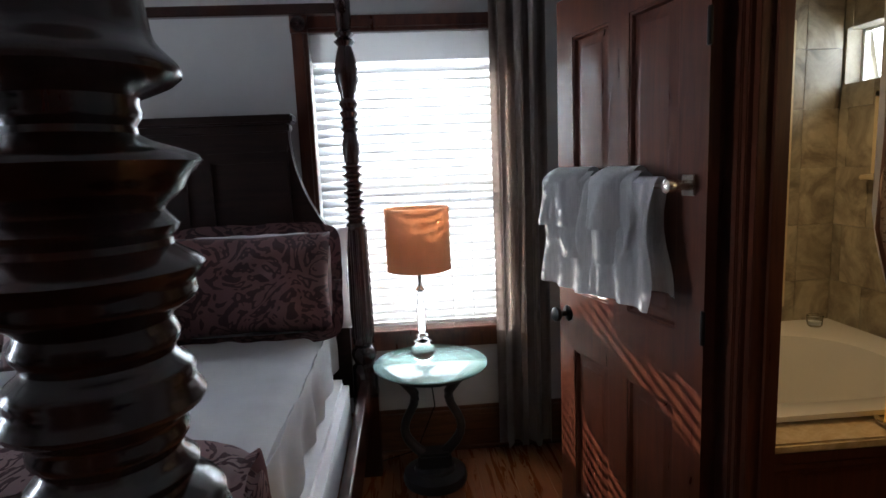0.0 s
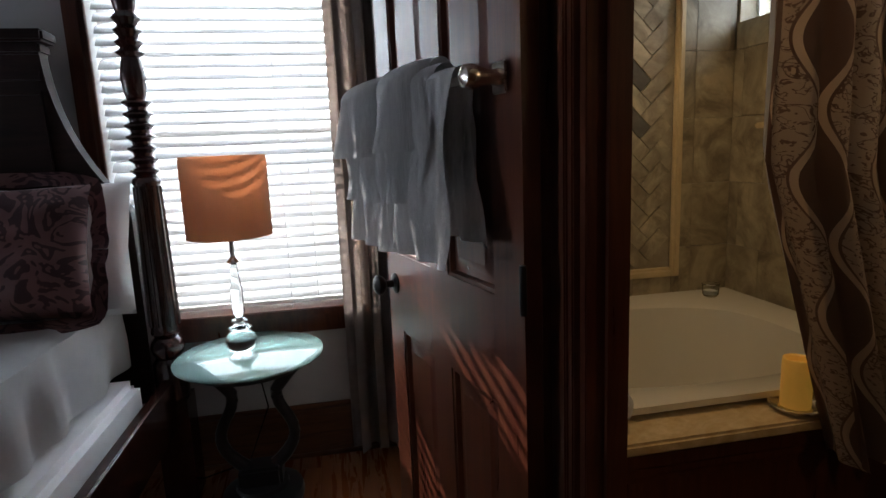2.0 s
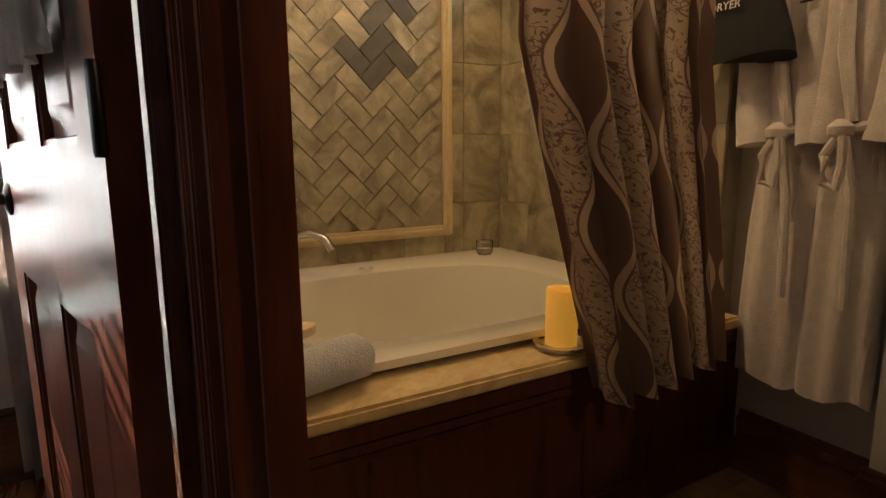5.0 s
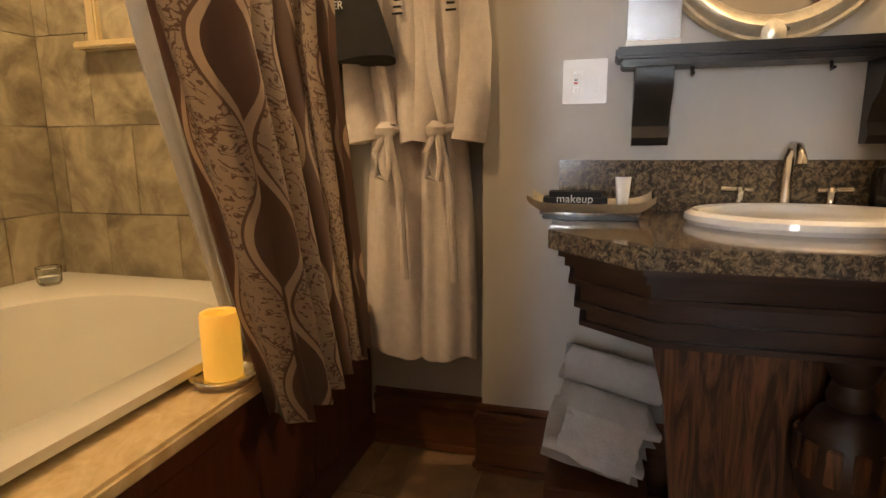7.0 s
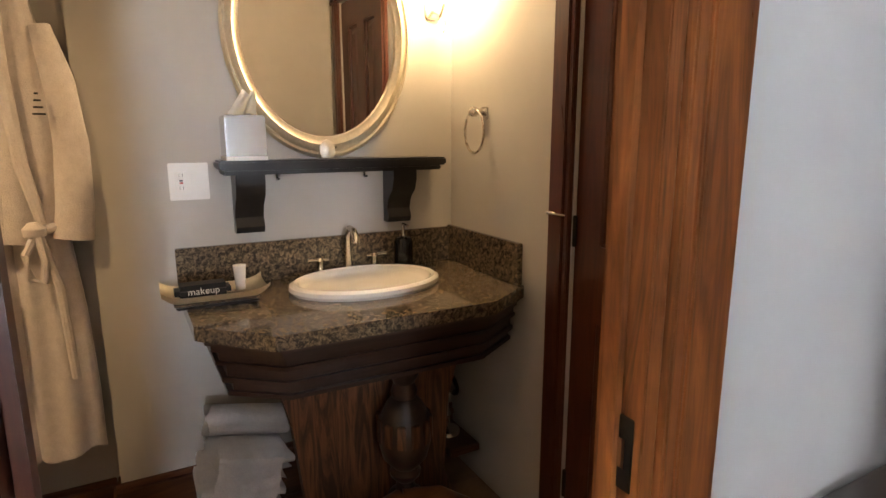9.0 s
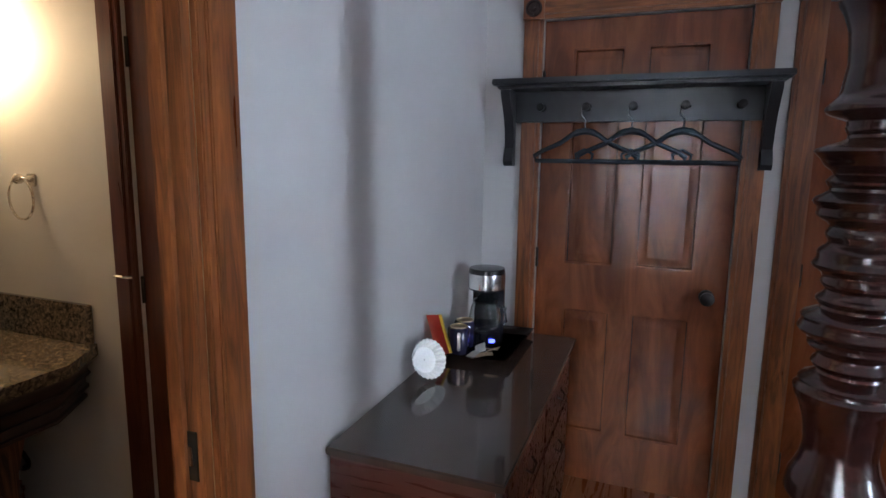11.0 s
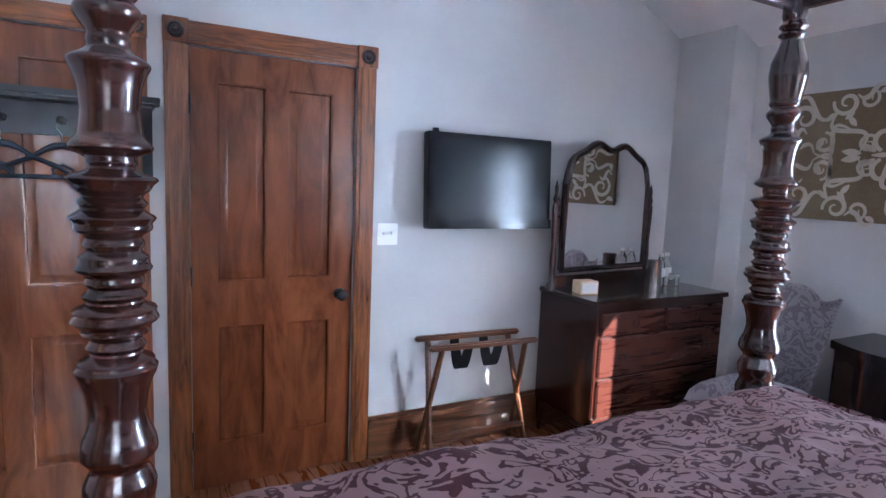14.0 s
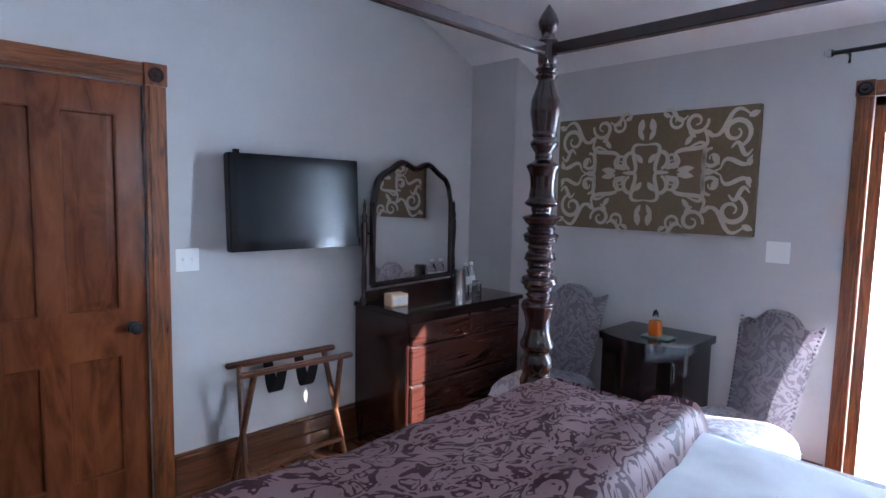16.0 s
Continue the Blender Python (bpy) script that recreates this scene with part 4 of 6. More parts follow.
def pillow(name, w, h, t, material, label, m, flange=0.0, uvs=(1, 1)):
    p = thing(name, label, "pillow", m)

    def half(sgn):
        def f(u, v):
            a, c = 2 * u - 1, 2 * v - 1
            k = max(0.0, (1 - abs(a) ** 3.5) * (1 - abs(c) ** 3.5)) ** 0.42
            wx = w / 2 * a * (1 - 0.05 * (1 - abs(c)) * abs(a))
            wz = h / 2 * c * (1 - 0.06 * (1 - abs(a)))
            n = noise.noise((a * 3 + w * 9, c * 3, sgn)) * 0.02 * k
            return Vector((wx, sgn * (t / 2 * k + n), wz))
        return f
    b = sheet(bmx(), half(-1), 36, 26, uvs)
    sheet(b, half(1), 36, 26, uvs)
    bmesh.ops.remove_doubles(b, verts=b.verts[:], dist=0.0004)
    part("cushion", b, material, p)
    if flange:
        pts = []
        for k in range(64):
            a = 2 * math.pi * k / 64
            c, s = math.cos(a), math.sin(a)
            q = (abs(c) ** 8 + abs(s) ** 8) ** (-1 / 8)
            pts.append((w / 2 * c * q, 0.01 * math.sin(k * 1.7), h / 2 * s * q))

        def ff(u, v):
            k = u * 64
            i, fr_ = int(k) % 64, k - int(k)
            a, c = Vector(pts[i]), Vector(pts[(i + 1) % 64])
            o = a.lerp(c, fr_)
            return Vector((o.x * (1 + flange / w * 2 * v), o.y + 0.012 * v * math.sin(k * 0.9), o.z * (1 + flange / h * 2 * v)))
        part("flange", sheet(bmx(), ff, 96, 3, (3, 0.1), 0.004), material, p)
    return p


for x in (0.68, 0.02, -0.60):
    pillow("pillow", 0.70, 0.46, 0.16, LINEN, "white cotton pillow leaning on the headboard", pose(x + 0.13, 4.05, 1.02, -14))
pillow("sham_pillow", 0.66, 0.42, 0.19, SHAM, "burgundy damask sham pillow with a flanged edge", pose(0.77, 3.86, 1.045, -18, 0, 1), 0.045, (0.9, 0.55))
pillow("sham_pillow", 0.64, 0.41, 0.16, SHAM, "burgundy damask sham pillow with a flanged edge", pose(0.01, 3.89, 1.05, -18, 0, -1), 0.045, (0.9, 0.55))
pillow("sham_pillow", 0.64, 0.41, 0.16, SHAM, "burgundy damask sham pillow with a flanged edge", pose(-0.62, 3.88, 1.045, -18, 0, 1), 0.045, (0.9, 0.55))
sq = pillow("square_pillow", 0.46, 0.40, 0.14, SHAM, "burgundy square pillow with bronze satin band", pose(0.27, 3.71, 1.035, -24, 0, 4), 0.0, (0.6, 0.5))
part("satin_band", box(bmx(), -0.2, -0.075, 0.05, 0.2, -0.05, 0.15), STRIPE, sq, bevel=0.01)
pillow("lumbar_pillow", 0.44, 0.20, 0.12, SHAM, "small burgundy lumbar pillow with embroidered scrolls", pose(0.20, 3.55, 0.945, -24, 0, 3), 0.0, (0.5, 0.22))


# ---- bedside table and lamp ----
tb = thing("side_table", "black lyre side table with round glass top", "side table", pose(1.505, 4.06, 0))
part("base", lathe(bmx(), [(0.15, 0.0), (0.155, 0.02), (0.15, 0.045), (0.13, 0.055), (0.10, 0.06), (0.095, 0.075), (0.001, 0.08)], 28), BLACKWOOD, tb)
part("plinth", box(bmx(), -0.08, -0.055, 0.07, 0.08, 0.055, 0.15), BLACKWOOD, tb, bevel=0.012)
for s in (-1, 1):
    pts = [(s * (0.055 + 0.085 * math.sin(min(1, k / 12) * math.pi * 1.02) * (1.25 - 0.9 * k / 16) + 0.11 * max(0, (k - 9) / 7) ** 1.6), 0, 0.14 + 0.40 * k / 16) for k in range(17)]
    part("lyre_arm", tube(bmx(), pts, [0.027 - 0.006 * math.sin(math.pi * k / 16) for k in range(17)], 10), BLACKWOOD, tb)
part("apron", lathe(bmx(), [(0.15, 0.535), (0.20, 0.545), (0.215, 0.565), (0.21, 0.575)], 36), BLACKWOOD, tb)
part("glass_top", lathe(bmx(), [(0.262, 0.580), (0.267, 0.585), (0.267, 0.59), (0.262, 0.594)], 48), GREENGLASS, tb, "clear green-edged glass top")

lm = thing("table_lamp", "crystal table lamp with a tan drum shade", "table lamp", pose(1.475, 4.09, 0.596))
part("crystal_ball", lathe(bmx(), [(0.03, 0), (0.05, 0.012), (0.06, 0.035), (0.05, 0.065), (0.03, 0.078)], 10), GLASS, lm)
part("crystal_disc", lathe(bmx(), [(0.02, 0.078), (0.045, 0.09), (0.02, 0.104), (0.012, 0.108), (0.03, 0.118), (0.012, 0.13)], 10), GLASS, lm)
part("crystal_column", lathe(bmx(), [(0.012, 0.13), (0.022, 0.15), (0.024, 0.22), (0.014, 0.30), (0.012, 0.33)], 8), GLASS, lm)
part("collar", lathe(bmx(), [(0.012, 0.33), (0.028, 0.34), (0.012, 0.355), (0.009, 0.36), (0.009, 0.46)], 14), STEEL, lm)
sh = bmx()
for r, flip in ((0.148, 0), (0.145, 1)):
    ring = [[sh.verts.new((r * math.cos(2 * math.pi * k / 48), r * math.sin(2 * math.pi * k / 48), z)) for k in range(48)] for z in (0.435, 0.58, 0.722)]
    for a, c in zip(ring, ring[1:]):
        for k in range(48):
            sh.faces.new((a[k], a[(k + 1) % 48], c[(k + 1) % 48], c[k]))
part("shade", sh, SHADE, lm, "tan silk drum shade")
part("cord", tube(bmx(), [(0.02, 0.08, -0.02), (0.05, 0.15, -0.3), (-0.05, 0.18, -0.55), (-0.35, 0.1, -0.585)], 0.003, 6), BLACKPL, lm)

# ---- towel bar and towels on the open door ----
bar = thing("towel_bar", "brushed nickel towel bar on the open door", "towel bar", LEAF)
for x in (0.06, wl - 0.06):
    part("mount", box(bmx(), x - 0.024, 0.0, 1.39, x + 0.024, 0.008, 1.445), CHROME, bar, bevel=0.003)
    part("post", lathe(bmx(), [(0.016, 0), (0.012, 0.02), (0.018, 0.04), (0.022, 0.055), (0.018, 0.07), (0.004, 0.078)], 16, Matrix.Translation((x, 0.006, 1.418)) @ Matrix.Rotation(radians(-90), 4, "X")), CHROME, bar)
part("bar", tube(bmx(), [(0.06, 0.056, 1.418), (wl - 0.06, 0.056, 1.418)], 0.009), CHROME, bar)


def towel(name, x0, x1, front, back, off, label, seed, ribs=7):
    t = thing(name, label, "towel", LEAF)

    def f(u, v):
        L = front + back
        s = v * L
        x = x0 + (x1 - x0) * u
        r = 0.016 + off * (1 - 0.75 * abs(2 * u - 1) ** 4)
        if s < back:
            y, z = -min(r, 0.03), -(back - s)
        elif s > L - front:
            y, z = r, -(s - (L - front))
        else:
            y, z = 0, 0
        k = (s - back) / (0.03 + off)
        if abs(k) < 1:
            a = (k + 1) / 2 * math.pi
            y, z = -(r if k > 0 else min(r, 0.03)) * math.cos(a), (0.012 + off * 0.5) * math.sin(a)
        hang = max(0.0, -z)
        fold = (0.011 * math.sin(u * ribs * 2 * math.pi + seed) + 0.022 * noise.noise((u * 4, hang * 7, seed))) * min(1, hang / 0.08)
        spread = 0.03 * hang / 0.4 * (1 if y > 0 else -0.3)
        return Vector((x + 0.03 * noise.noise((hang * 5, seed, u)) + (u - 0.5) * 0.05 * hang / 0.4, 0.056 + y + spread + (fold if y > 0 else min(fold, 0.008)), 1.418 + z))
    part("cloth", sheet(bmx(), f, 56, 44, (1, 1), 0.02), RIBTERRY, t)
    return t


towel("bath_towel", 0.10, 0.34, 0.33, 0.30, 0.026, "folded white ribbed bath towel over the bar", 1.0, 3)
towel("bath_towel", 0.36, 0.64, 0.34, 0.30, 0.026, "folded white ribbed bath towel over the bar", 4.0, 3)
towel("hand_towel", 0.17, 0.345, 0.22, 0.18, 0.056, "white hand towel layered on the bath towel", 2.2, 2)
towel("hand_towel", 0.40, 0.63, 0.23, 0.17, 0.056, "white hand towel layered on the bath towel", 5.1, 2)
towel("face_cloth", 0.19, 0.34, 0.12, 0.10, 0.084, "small white face cloth on top", 3.3, 2)
towel("face_cloth", 0.43, 0.62, 0.13, 0.10, 0.084, "small white face cloth on top", 6.3, 2)

# ---- tub ----
tub = thing("bathtub", "ivory drop-in bathtub in a marble deck", "bathtub")
TX0, TX1, TY0, TY1, TZ = XB + 0.004, XV - 0.002, 3.33, YT - 0.004, 0.56
b = bmx()
cxx, cyy = (TX0 + TX1) / 2 - 0.02, (TY0 + TY1) / 2 - 0.02
rows = []
N = 64
for ra, z in ((1.0, TZ - 0.02), (1.0, TZ), (0.0, TZ), (-0.06, TZ - 0.015), (-0.12, TZ - 0.14), (-0.17, TZ - 0.32), (-0.26, TZ - 0.40), (-0.6, TZ - 0.42)):
    ring = []
    for k in range(N):
        a = 2 * math.pi * k / N
        c, s = math.cos(a), math.sin(a)
        q = (abs(c) ** 3 + abs(s) ** 3) ** (-1 / 3)
        ex, ey = 0.60 * c * q, 0.44 * s * q * (1 - 0.07 * c * c)
        inn = Vector((cxx + ex, cyy + ey, z))
        qq = min(1 / max(abs(c), 1e-6), 1 / max(abs(s), 1e-6))
        outer = Vector((cxx + c * qq * (TX1 - cxx if c > 0 else cxx - TX0), cyy + s * qq * (TY1 - cyy if s > 0 else cyy - TY0), z))
        if ra >= 1.0:
            p = outer
        elif ra >= 0:
            p = inn
        else:
            p = Vector((cxx + ex * (1 + ra), cyy + ey * (1 + ra), z))
        ring.append(b.verts.new(p))
    rows.append(ring)
for r, s in zip(rows, rows[1:]):
    for k in range(N):
        b.faces.new((r[k], r[(k + 1) % N], s[(k + 1) % N], s[k]))
b.faces.new(rows[-1])
part("basin", b, ACRYL, tub)
spt = bmx()
tube(spt, [(2.74, YT - 0.06, TZ), (2.74, YT - 0.07, TZ + 0.09), (2.76, YT - 0.10, TZ + 0.15), (2.80, YT - 0.15, TZ + 0.16), (2.84, YT - 0.20, TZ + 0.14), (2.855, YT - 0.22, TZ + 0.10)], [0.022, 0.02, 0.018, 0.017, 0.016, 0.017], 12)
part("spout", spt, CHROME, tub, "brushed nickel gooseneck tub spout")
part("jet_ring", lathe(bmx(), [(0.028, 0), (0.028, 0.004), (0.014, 0.006), (0.01, 0.003)], 18, Matrix.Translation((3.02, 4.30, TZ))), ACRYL, tub)
deck = thing("tub_deck", "honey marble ledge along the tub", "ledge")
part("slab", box(bmx(), XB + 0.004, 3.205, 0.488, XV, TY0 + 0.05, 0.524), MARBLE, deck, bevel=0.008)
ap = thing("tub_apron", "dark red panelled wooden tub front", "tub surround")
part("panel", box(bmx(), XB + 0.004, 3.25, 0.0, XV + 0.08, 3.27, 0.44), REDWOOD, ap)
for z0, z1, d in ((0.44, 0.487, 0.03), (0.41, 0.44, 0.02), (0.385, 0.41, 0.008), (0.0, 0.10, 0.015)):
    part("moulding", box(bmx(), XB + 0.004, 3.25 - d, z0, XV + 0.08, 3.26, z1), REDWOOD, ap, bevel=0.005)

cd = thing("candle", "lit amber flameless pillar candle on a dish", "candle", pose(3.125, 3.275, 0.525) @ Matrix.Diagonal((0.86, 0.86, 1.0, 1)))
part("dish", lathe(bmx(), [(0.05, 0), (0.075, 0.004), (0.082, 0.016), (0.076, 0.018), (0.066, 0.010), (0.001, 0.009)], 28), CHROME, cd)
part("wax", lathe(bmx(), [(0.045, 0.010), (0.047, 0.015), (0.047, 0.148), (0.044, 0.154), (0.038, 0.150), (0.036, 0.135), (0.001, 0.132)], 28), WAX, cd)
gl = thing("votive_glass", "small clear glass votive on the tub corner", "votive", pose(3.60, 4.32, TZ + 0.001))
part("cup", lathe(bmx(), [(0.03, 0), (0.037, 0.01), (0.04, 0.06), (0.037, 0.062), (0.033, 0.012), (0.001, 0.010)], 20), GLASS, gl)
part("wax", lathe(bmx(), [(0.028, 0.012), (0.032, 0.03), (0.001, 0.031)], 16), PAPER, gl)


def rolled(name, m, r, w, label, mtl=TERRY, turns=2.6):
    t = thing(name, label, "towel", m)

    def f(u, v):
        a = u * turns * 2 * math.pi
        rr = r * (0.25 + 0.75 * u) * (1 + 0.04 * math.sin(a * 2))
        return Vector(((v - 0.5) * w + 0.006 * math.sin(a * 3), rr * math.cos(a), rr * math.sin(a) * 0.9))
    part("roll", sheet(bmx(), f, 90, 14, (1, 1), 0.012), mtl, t)
    return t


rolled("rolled_towel", pose(2.50, 3.31, 0.585, 0, 0, 15), 0.058, 0.22, "rolled white ribbed towel on the marble ledge")
br = thing("wooden_brush", "pale wooden bath brush on the rolled towel", "brush", pose(2.46, 3.33, 0.65, 0, 4, 35))
part("back", prism(bmx(), [(0.07 * math.cos(a / 10 * math.pi), 0.03 * math.sin(a / 10 * math.pi)) for a in range(20)], 0, 0.018), PALEWOOD, br, bevel=0.004)

# shower curtain and its white liner
sc = thing("shower_curtain", "brown and cream ogee damask shower curtain drawn aside", "shower curtain")


def sf(y0, xl, xr, amp, folds, seed, zb=0.45):
    def f(u, v):
        z = zb + (2.3 - zb) * v
        lean = max(0.0, 1.25 - z)
        x = xl + (xr - xl) * u + lean * (0.32 - 0.12 * u)
        d = amp * (math.sin(2 * math.pi * folds * u + seed + 0.4 * math.sin(2.2 * z)) + 0.35 * math.sin(4.4 * math.pi * folds * u + 2 * seed + z))
        return Vector((x + 0.4 * amp * math.sin(4 * math.pi * folds * u + seed), y0 + d, z + 0.018 * math.sin(2 * math.pi * folds * u + 1) - 0.10 * (1 - v) * (1 - u) * 0.35))
    return f


part("fabric", sheet(bmx(), sf(3.155, 2.90, 3.44, 0.036, 5.5, 0.6), 150, 30, (1.25, 1.85), 0.003), SHOWER, sc)
part("liner", sheet(bmx(), sf(3.33, 3.02, 3.2, 0.012, 3.0, 1.6, 0.50), 50, 16, (1, 1), 0.002), LINEN, sc, "plain white curtain liner inside the tub")
part("rod", tube(bmx(), [(XB, 3.2, 2.32), (XV, 3.2, 2.32)], 0.013), CHROME, sc)


# ---- robes and bag ----
def robe(name, y, seed, label, w=0.25, zb=0.36):
    r = thing(name, label, "robe", pose(3.80, y, 0))
    prof = [(zb, 0.90, 0.05), (0.55, 0.92, 0.05), (0.8, 0.84, 0.048), (1.02, 0.66, 0.045), (1.06, 0.60, 0.043), (1.10, 0.64, 0.045), (1.25, 0.86, 0.05), (1.40, 0.84, 0.05), (1.55, 0.62, 0.045), (1.70, 0.36, 0.04), (1.80, 0.12, 0.03)]

    def f(u, v):
        z = zb + (1.8 - zb) * v
        for a, c in zip(prof, prof[1:]):
            if a[0] <= z <= c[0] + 1e-6:
                k = (z - a[0]) / (c[0] - a[0])
                ww, dd = a[1] + (c[1] - a[1]) * k, a[2] + (c[2] - a[2]) * k
                break
        a = 2 * math.pi * u
        fold = 1 + 0.16 * math.sin(7 * a + seed + 0.6 * math.sin(3 * z)) * (1 if z < 1.0 else 0.5) + 0.1 * noise.noise((math.cos(a) * 2, math.sin(a) * 2 + seed, z * 3))
        return Vector((dd * math.cos(a) * fold, w / 2 * ww * math.sin(a) * (0.9 + 0.1 * fold), z + 0.012 * math.sin(3 * a + seed) * (1 - v)))
    b = sheet(bmx(), f, 84, 60)
    part("body", b, ROBE, r)
    for s in (-1, 1):
        pts = [(-0.01, s * w * 0.26, 1.62), (-0.02, s * w * 0.40, 1.48), (-0.02, s * w * 0.46, 1.30), (-0.025, s * w * 0.42, 1.12), (-0.03, s * w * 0.36, 1.03)]
        part("sleeve", tube(bmx(), pts, [0.03, 0.042, 0.046, 0.05, 0.052], 14), ROBE, r)
    pts = [(0.052 * math.cos(a) - 0.002, w * 0.34 * math.sin(a), 1.06 + 0.01 * math.sin(2 * a)) for a in [2 * math.pi * k / 24 for k in range(24)]]
    part("belt", tube(bmx(), pts, 0.014, 8, True), ROBE, r)
    part("knot", lathe(bmx(), [(0.012, -0.025), (0.028, -0.01), (0.03, 0.01), (0.012, 0.028)], 12, Matrix.Translation((-0.065, 0.01, 1.06))), ROBE, r)
    part("bow_loop", tube(bmx(), [(-0.075, 0.01, 1.05), (-0.085, 0.035, 1.0), (-0.085, 0.03, 0.93), (-0.085, 0.0, 0.92), (-0.085, -0.01, 0.98), (-0.078, 0.0, 1.05)], 0.011, 8), ROBE, r)
    part("belt_tail", tube(bmx(), [(-0.07, 0.0, 1.05), (-0.08, -0.035, 0.9), (-0.075, -0.045, 0.62)], 0.012, 8), ROBE, r)
    part("lapel", tube(bmx(), [(-0.045, 0.03, 1.72), (-0.055, 0.035, 1.5), (-0.06, 0.02, 1.25), (-0.055, -0.01, 1.08)], [0.012, 0.018, 0.018, 0.014], 8), ROBE, r)
    bars = bmx()
    for k in range(4):
        box(bars, -0.078, -0.055 + 0.004 * k, 1.38 + 0.018 * k, -0.072, -0.025 - 0.003 * k, 1.385 + 0.018 * k)
    part("monogram", bars, BLACKCLOTH, r)
    return r


robe("bathrobe", 3.115, 0.5, "cream waffle bathrobe with tied belt on a hook", 0.24)
robe("bathrobe", 2.96, 2.5, "cream waffle bathrobe with tied belt on a hook", 0.215)
bag = thing("hair_dryer_bag", "black drawstring cloth bag with white lettering", "cloth bag", pose(3.70, 3.235, 0))


def bagf(u, v):
    z = 1.27 + 0.33 * v
    wv = 0.135 * (1 - v) ** 0.8 + 0.03
    a = 2 * math.pi * u
    return Vector((0.035 * math.cos(a) * (1.15 - v), wv * math.sin(a) * (1 + 0.03 * math.sin(5 * a)), z + 0.012 * math.sin(2 * a) * (1 - v) - (0.015 if v == 0 else 0)))


bb = sheet(bmx(), bagf, 40, 16)
bmesh.ops.holes_fill(bb, edges=[e for e in bb.edges if len(e.link_faces) == 1])
part("pouch", bb, BLACKCLOTH, bag)
text("DRYER", 0.03, Matrix.Translation((-0.041, 0.02, 1.40)) @ Matrix.Rotation(radians(-90), 4, "Z") @ Matrix.Rotation(radians(84), 4, "X"), PAPER, bag)
hk = thing("robe_hook_rail", "dark wooden rail with hooks behind the robes", "hook rail")
part("rail", box(bmx(), 3.835, 2.88, 1.76, 3.86, 3.26, 1.83), BLACKWOOD, hk, bevel=0.004)
for y in (2.945, 3.115, 3.235):
    part("hook", tube(bmx(), [(3.835, y, 1.80), (3.78, y, 1.795), (3.77, y, 1.83)], 0.007), IRON, hk)
part("cord", tube(bmx(), [(0, 0, 1.60), (0.03, 0, 1.72), (0.075, 0, 1.81)], 0.004, 6), BLACKCLOTH, bag)

# ---- vanity ----
va = thing("vanity", "dark carved oak trestle vanity with turned pedestal", "vanity")
tiers = ((0.786, 0.801, 0.022), (0.766, 0.786, 0.036), (0.738, 0.766, 0.055), (0.728, 0.738, 0.045), (0.69, 0.728, 0.072), (0.676, 0.69, 0.058), (0.648, 0.676, 0.085), (0.636, 0.648, 0.07))


def vpoly(i):
    return [(XV, 2.62 - i), (3.35, 2.61 - i), (3.17 + i, 2.44 - i * 0.6), (3.17 + i, 1.80), (3.28 + i, YB + 0.002), (XV, YB + 0.002)]


for z0, z1, i in tiers:
    part("moulding", prism(bmx(), vpoly(i), z0, z1), VANWOOD, va, bevel=0.004)
side = [(2.40, 0.645), (2.34, 0.40), (2.31, 0.12), (2.35, 0.0), (1.76, 0.0), (1.80, 0.12), (1.78, 0.40), (1.71, 0.645)]
part("trestle_panel", prism(bmx(), side, 0, 0.05, Matrix(((0, 0, 1, 3.50), (1, 0, 0, 0), (0, 1, 0, 0), (0, 0, 0, 1)))), OAK, va, bevel=0.004)
part("turned_column", lathe(bmx(), [(0.045, 0.10), (0.06, 0.12), (0.06, 0.14), (0.035, 0.16), (0.03, 0.19), (0.05, 0.21), (0.055, 0.225), (0.04, 0.24), (0.075, 0.28), (0.088, 0.33), (0.09, 0.36), (0.085, 0.42), (0.06, 0.47), (0.04, 0.49), (0.045, 0.51), (0.035, 0.54), (0.05, 0.57), (0.055, 0.60), (0.04, 0.64)], 28, Matrix.Translation((3.40, 2.0, 0)) @ Matrix.Diagonal((0.98, 0.98, 1, 1))), VANWOOD, va)
for k in range(12):
    a = 2 * math.pi * k / 12
    b = bmx()
    box(b, 0.082, -0.014, 0.345, 0.094, 0.014, 0.425, Matrix.Translation((3.40, 2.0, 0)) @ Matrix.Diagonal((0.98, 0.98, 1, 1)) @ Matrix.Rotation(a, 4, "Z"))
    part("carved_flute", b, OAK, va, bevel=0.003)
for s in (-1, 1):
    part("scroll_foot", tube(bmx(), [(3.36, 2.03, 0.13), (3.33, 2.03 + s * 0.12, 0.12), (3.30, 2.03 + s * 0.22, 0.07), (3.28, 2.03 + s * 0.30, 0.035)], [0.05, 0.05, 0.04, 0.033], 12), BASEWOOD, va)
part("back_shelf", box(bmx(), 3.52, 1.63, 0.13, XV - 0.03, 1.76, 0.16), BASEWOOD, va, bevel=0.004)
ct = thing("vanity_counter", "brown speckled granite countertop with backsplash", "countertop")
part("slab", prism(bmx(), vpoly(0.0), 0.802, 0.842), GRANITE, ct, bevel=0.010)
part("backsplash", box(bmx(), XV - 0.022, YB + 0.022, 0.842, XV - 0.001, 2.62, 0.975), GRANITE, ct, bevel=0.003)
part("side_splash", box(bmx(), 3.29, YB + 0.001, 0.842, XV - 0.001, YB + 0.022, 0.98), GRANITE, ct, bevel=0.003)
sk = thing("sink", "oval white porcelain drop-in sink", "sink", pose(3.53, 2.07, 0.842) @ Matrix.Diagonal((0.72, 1, 1, 1)))
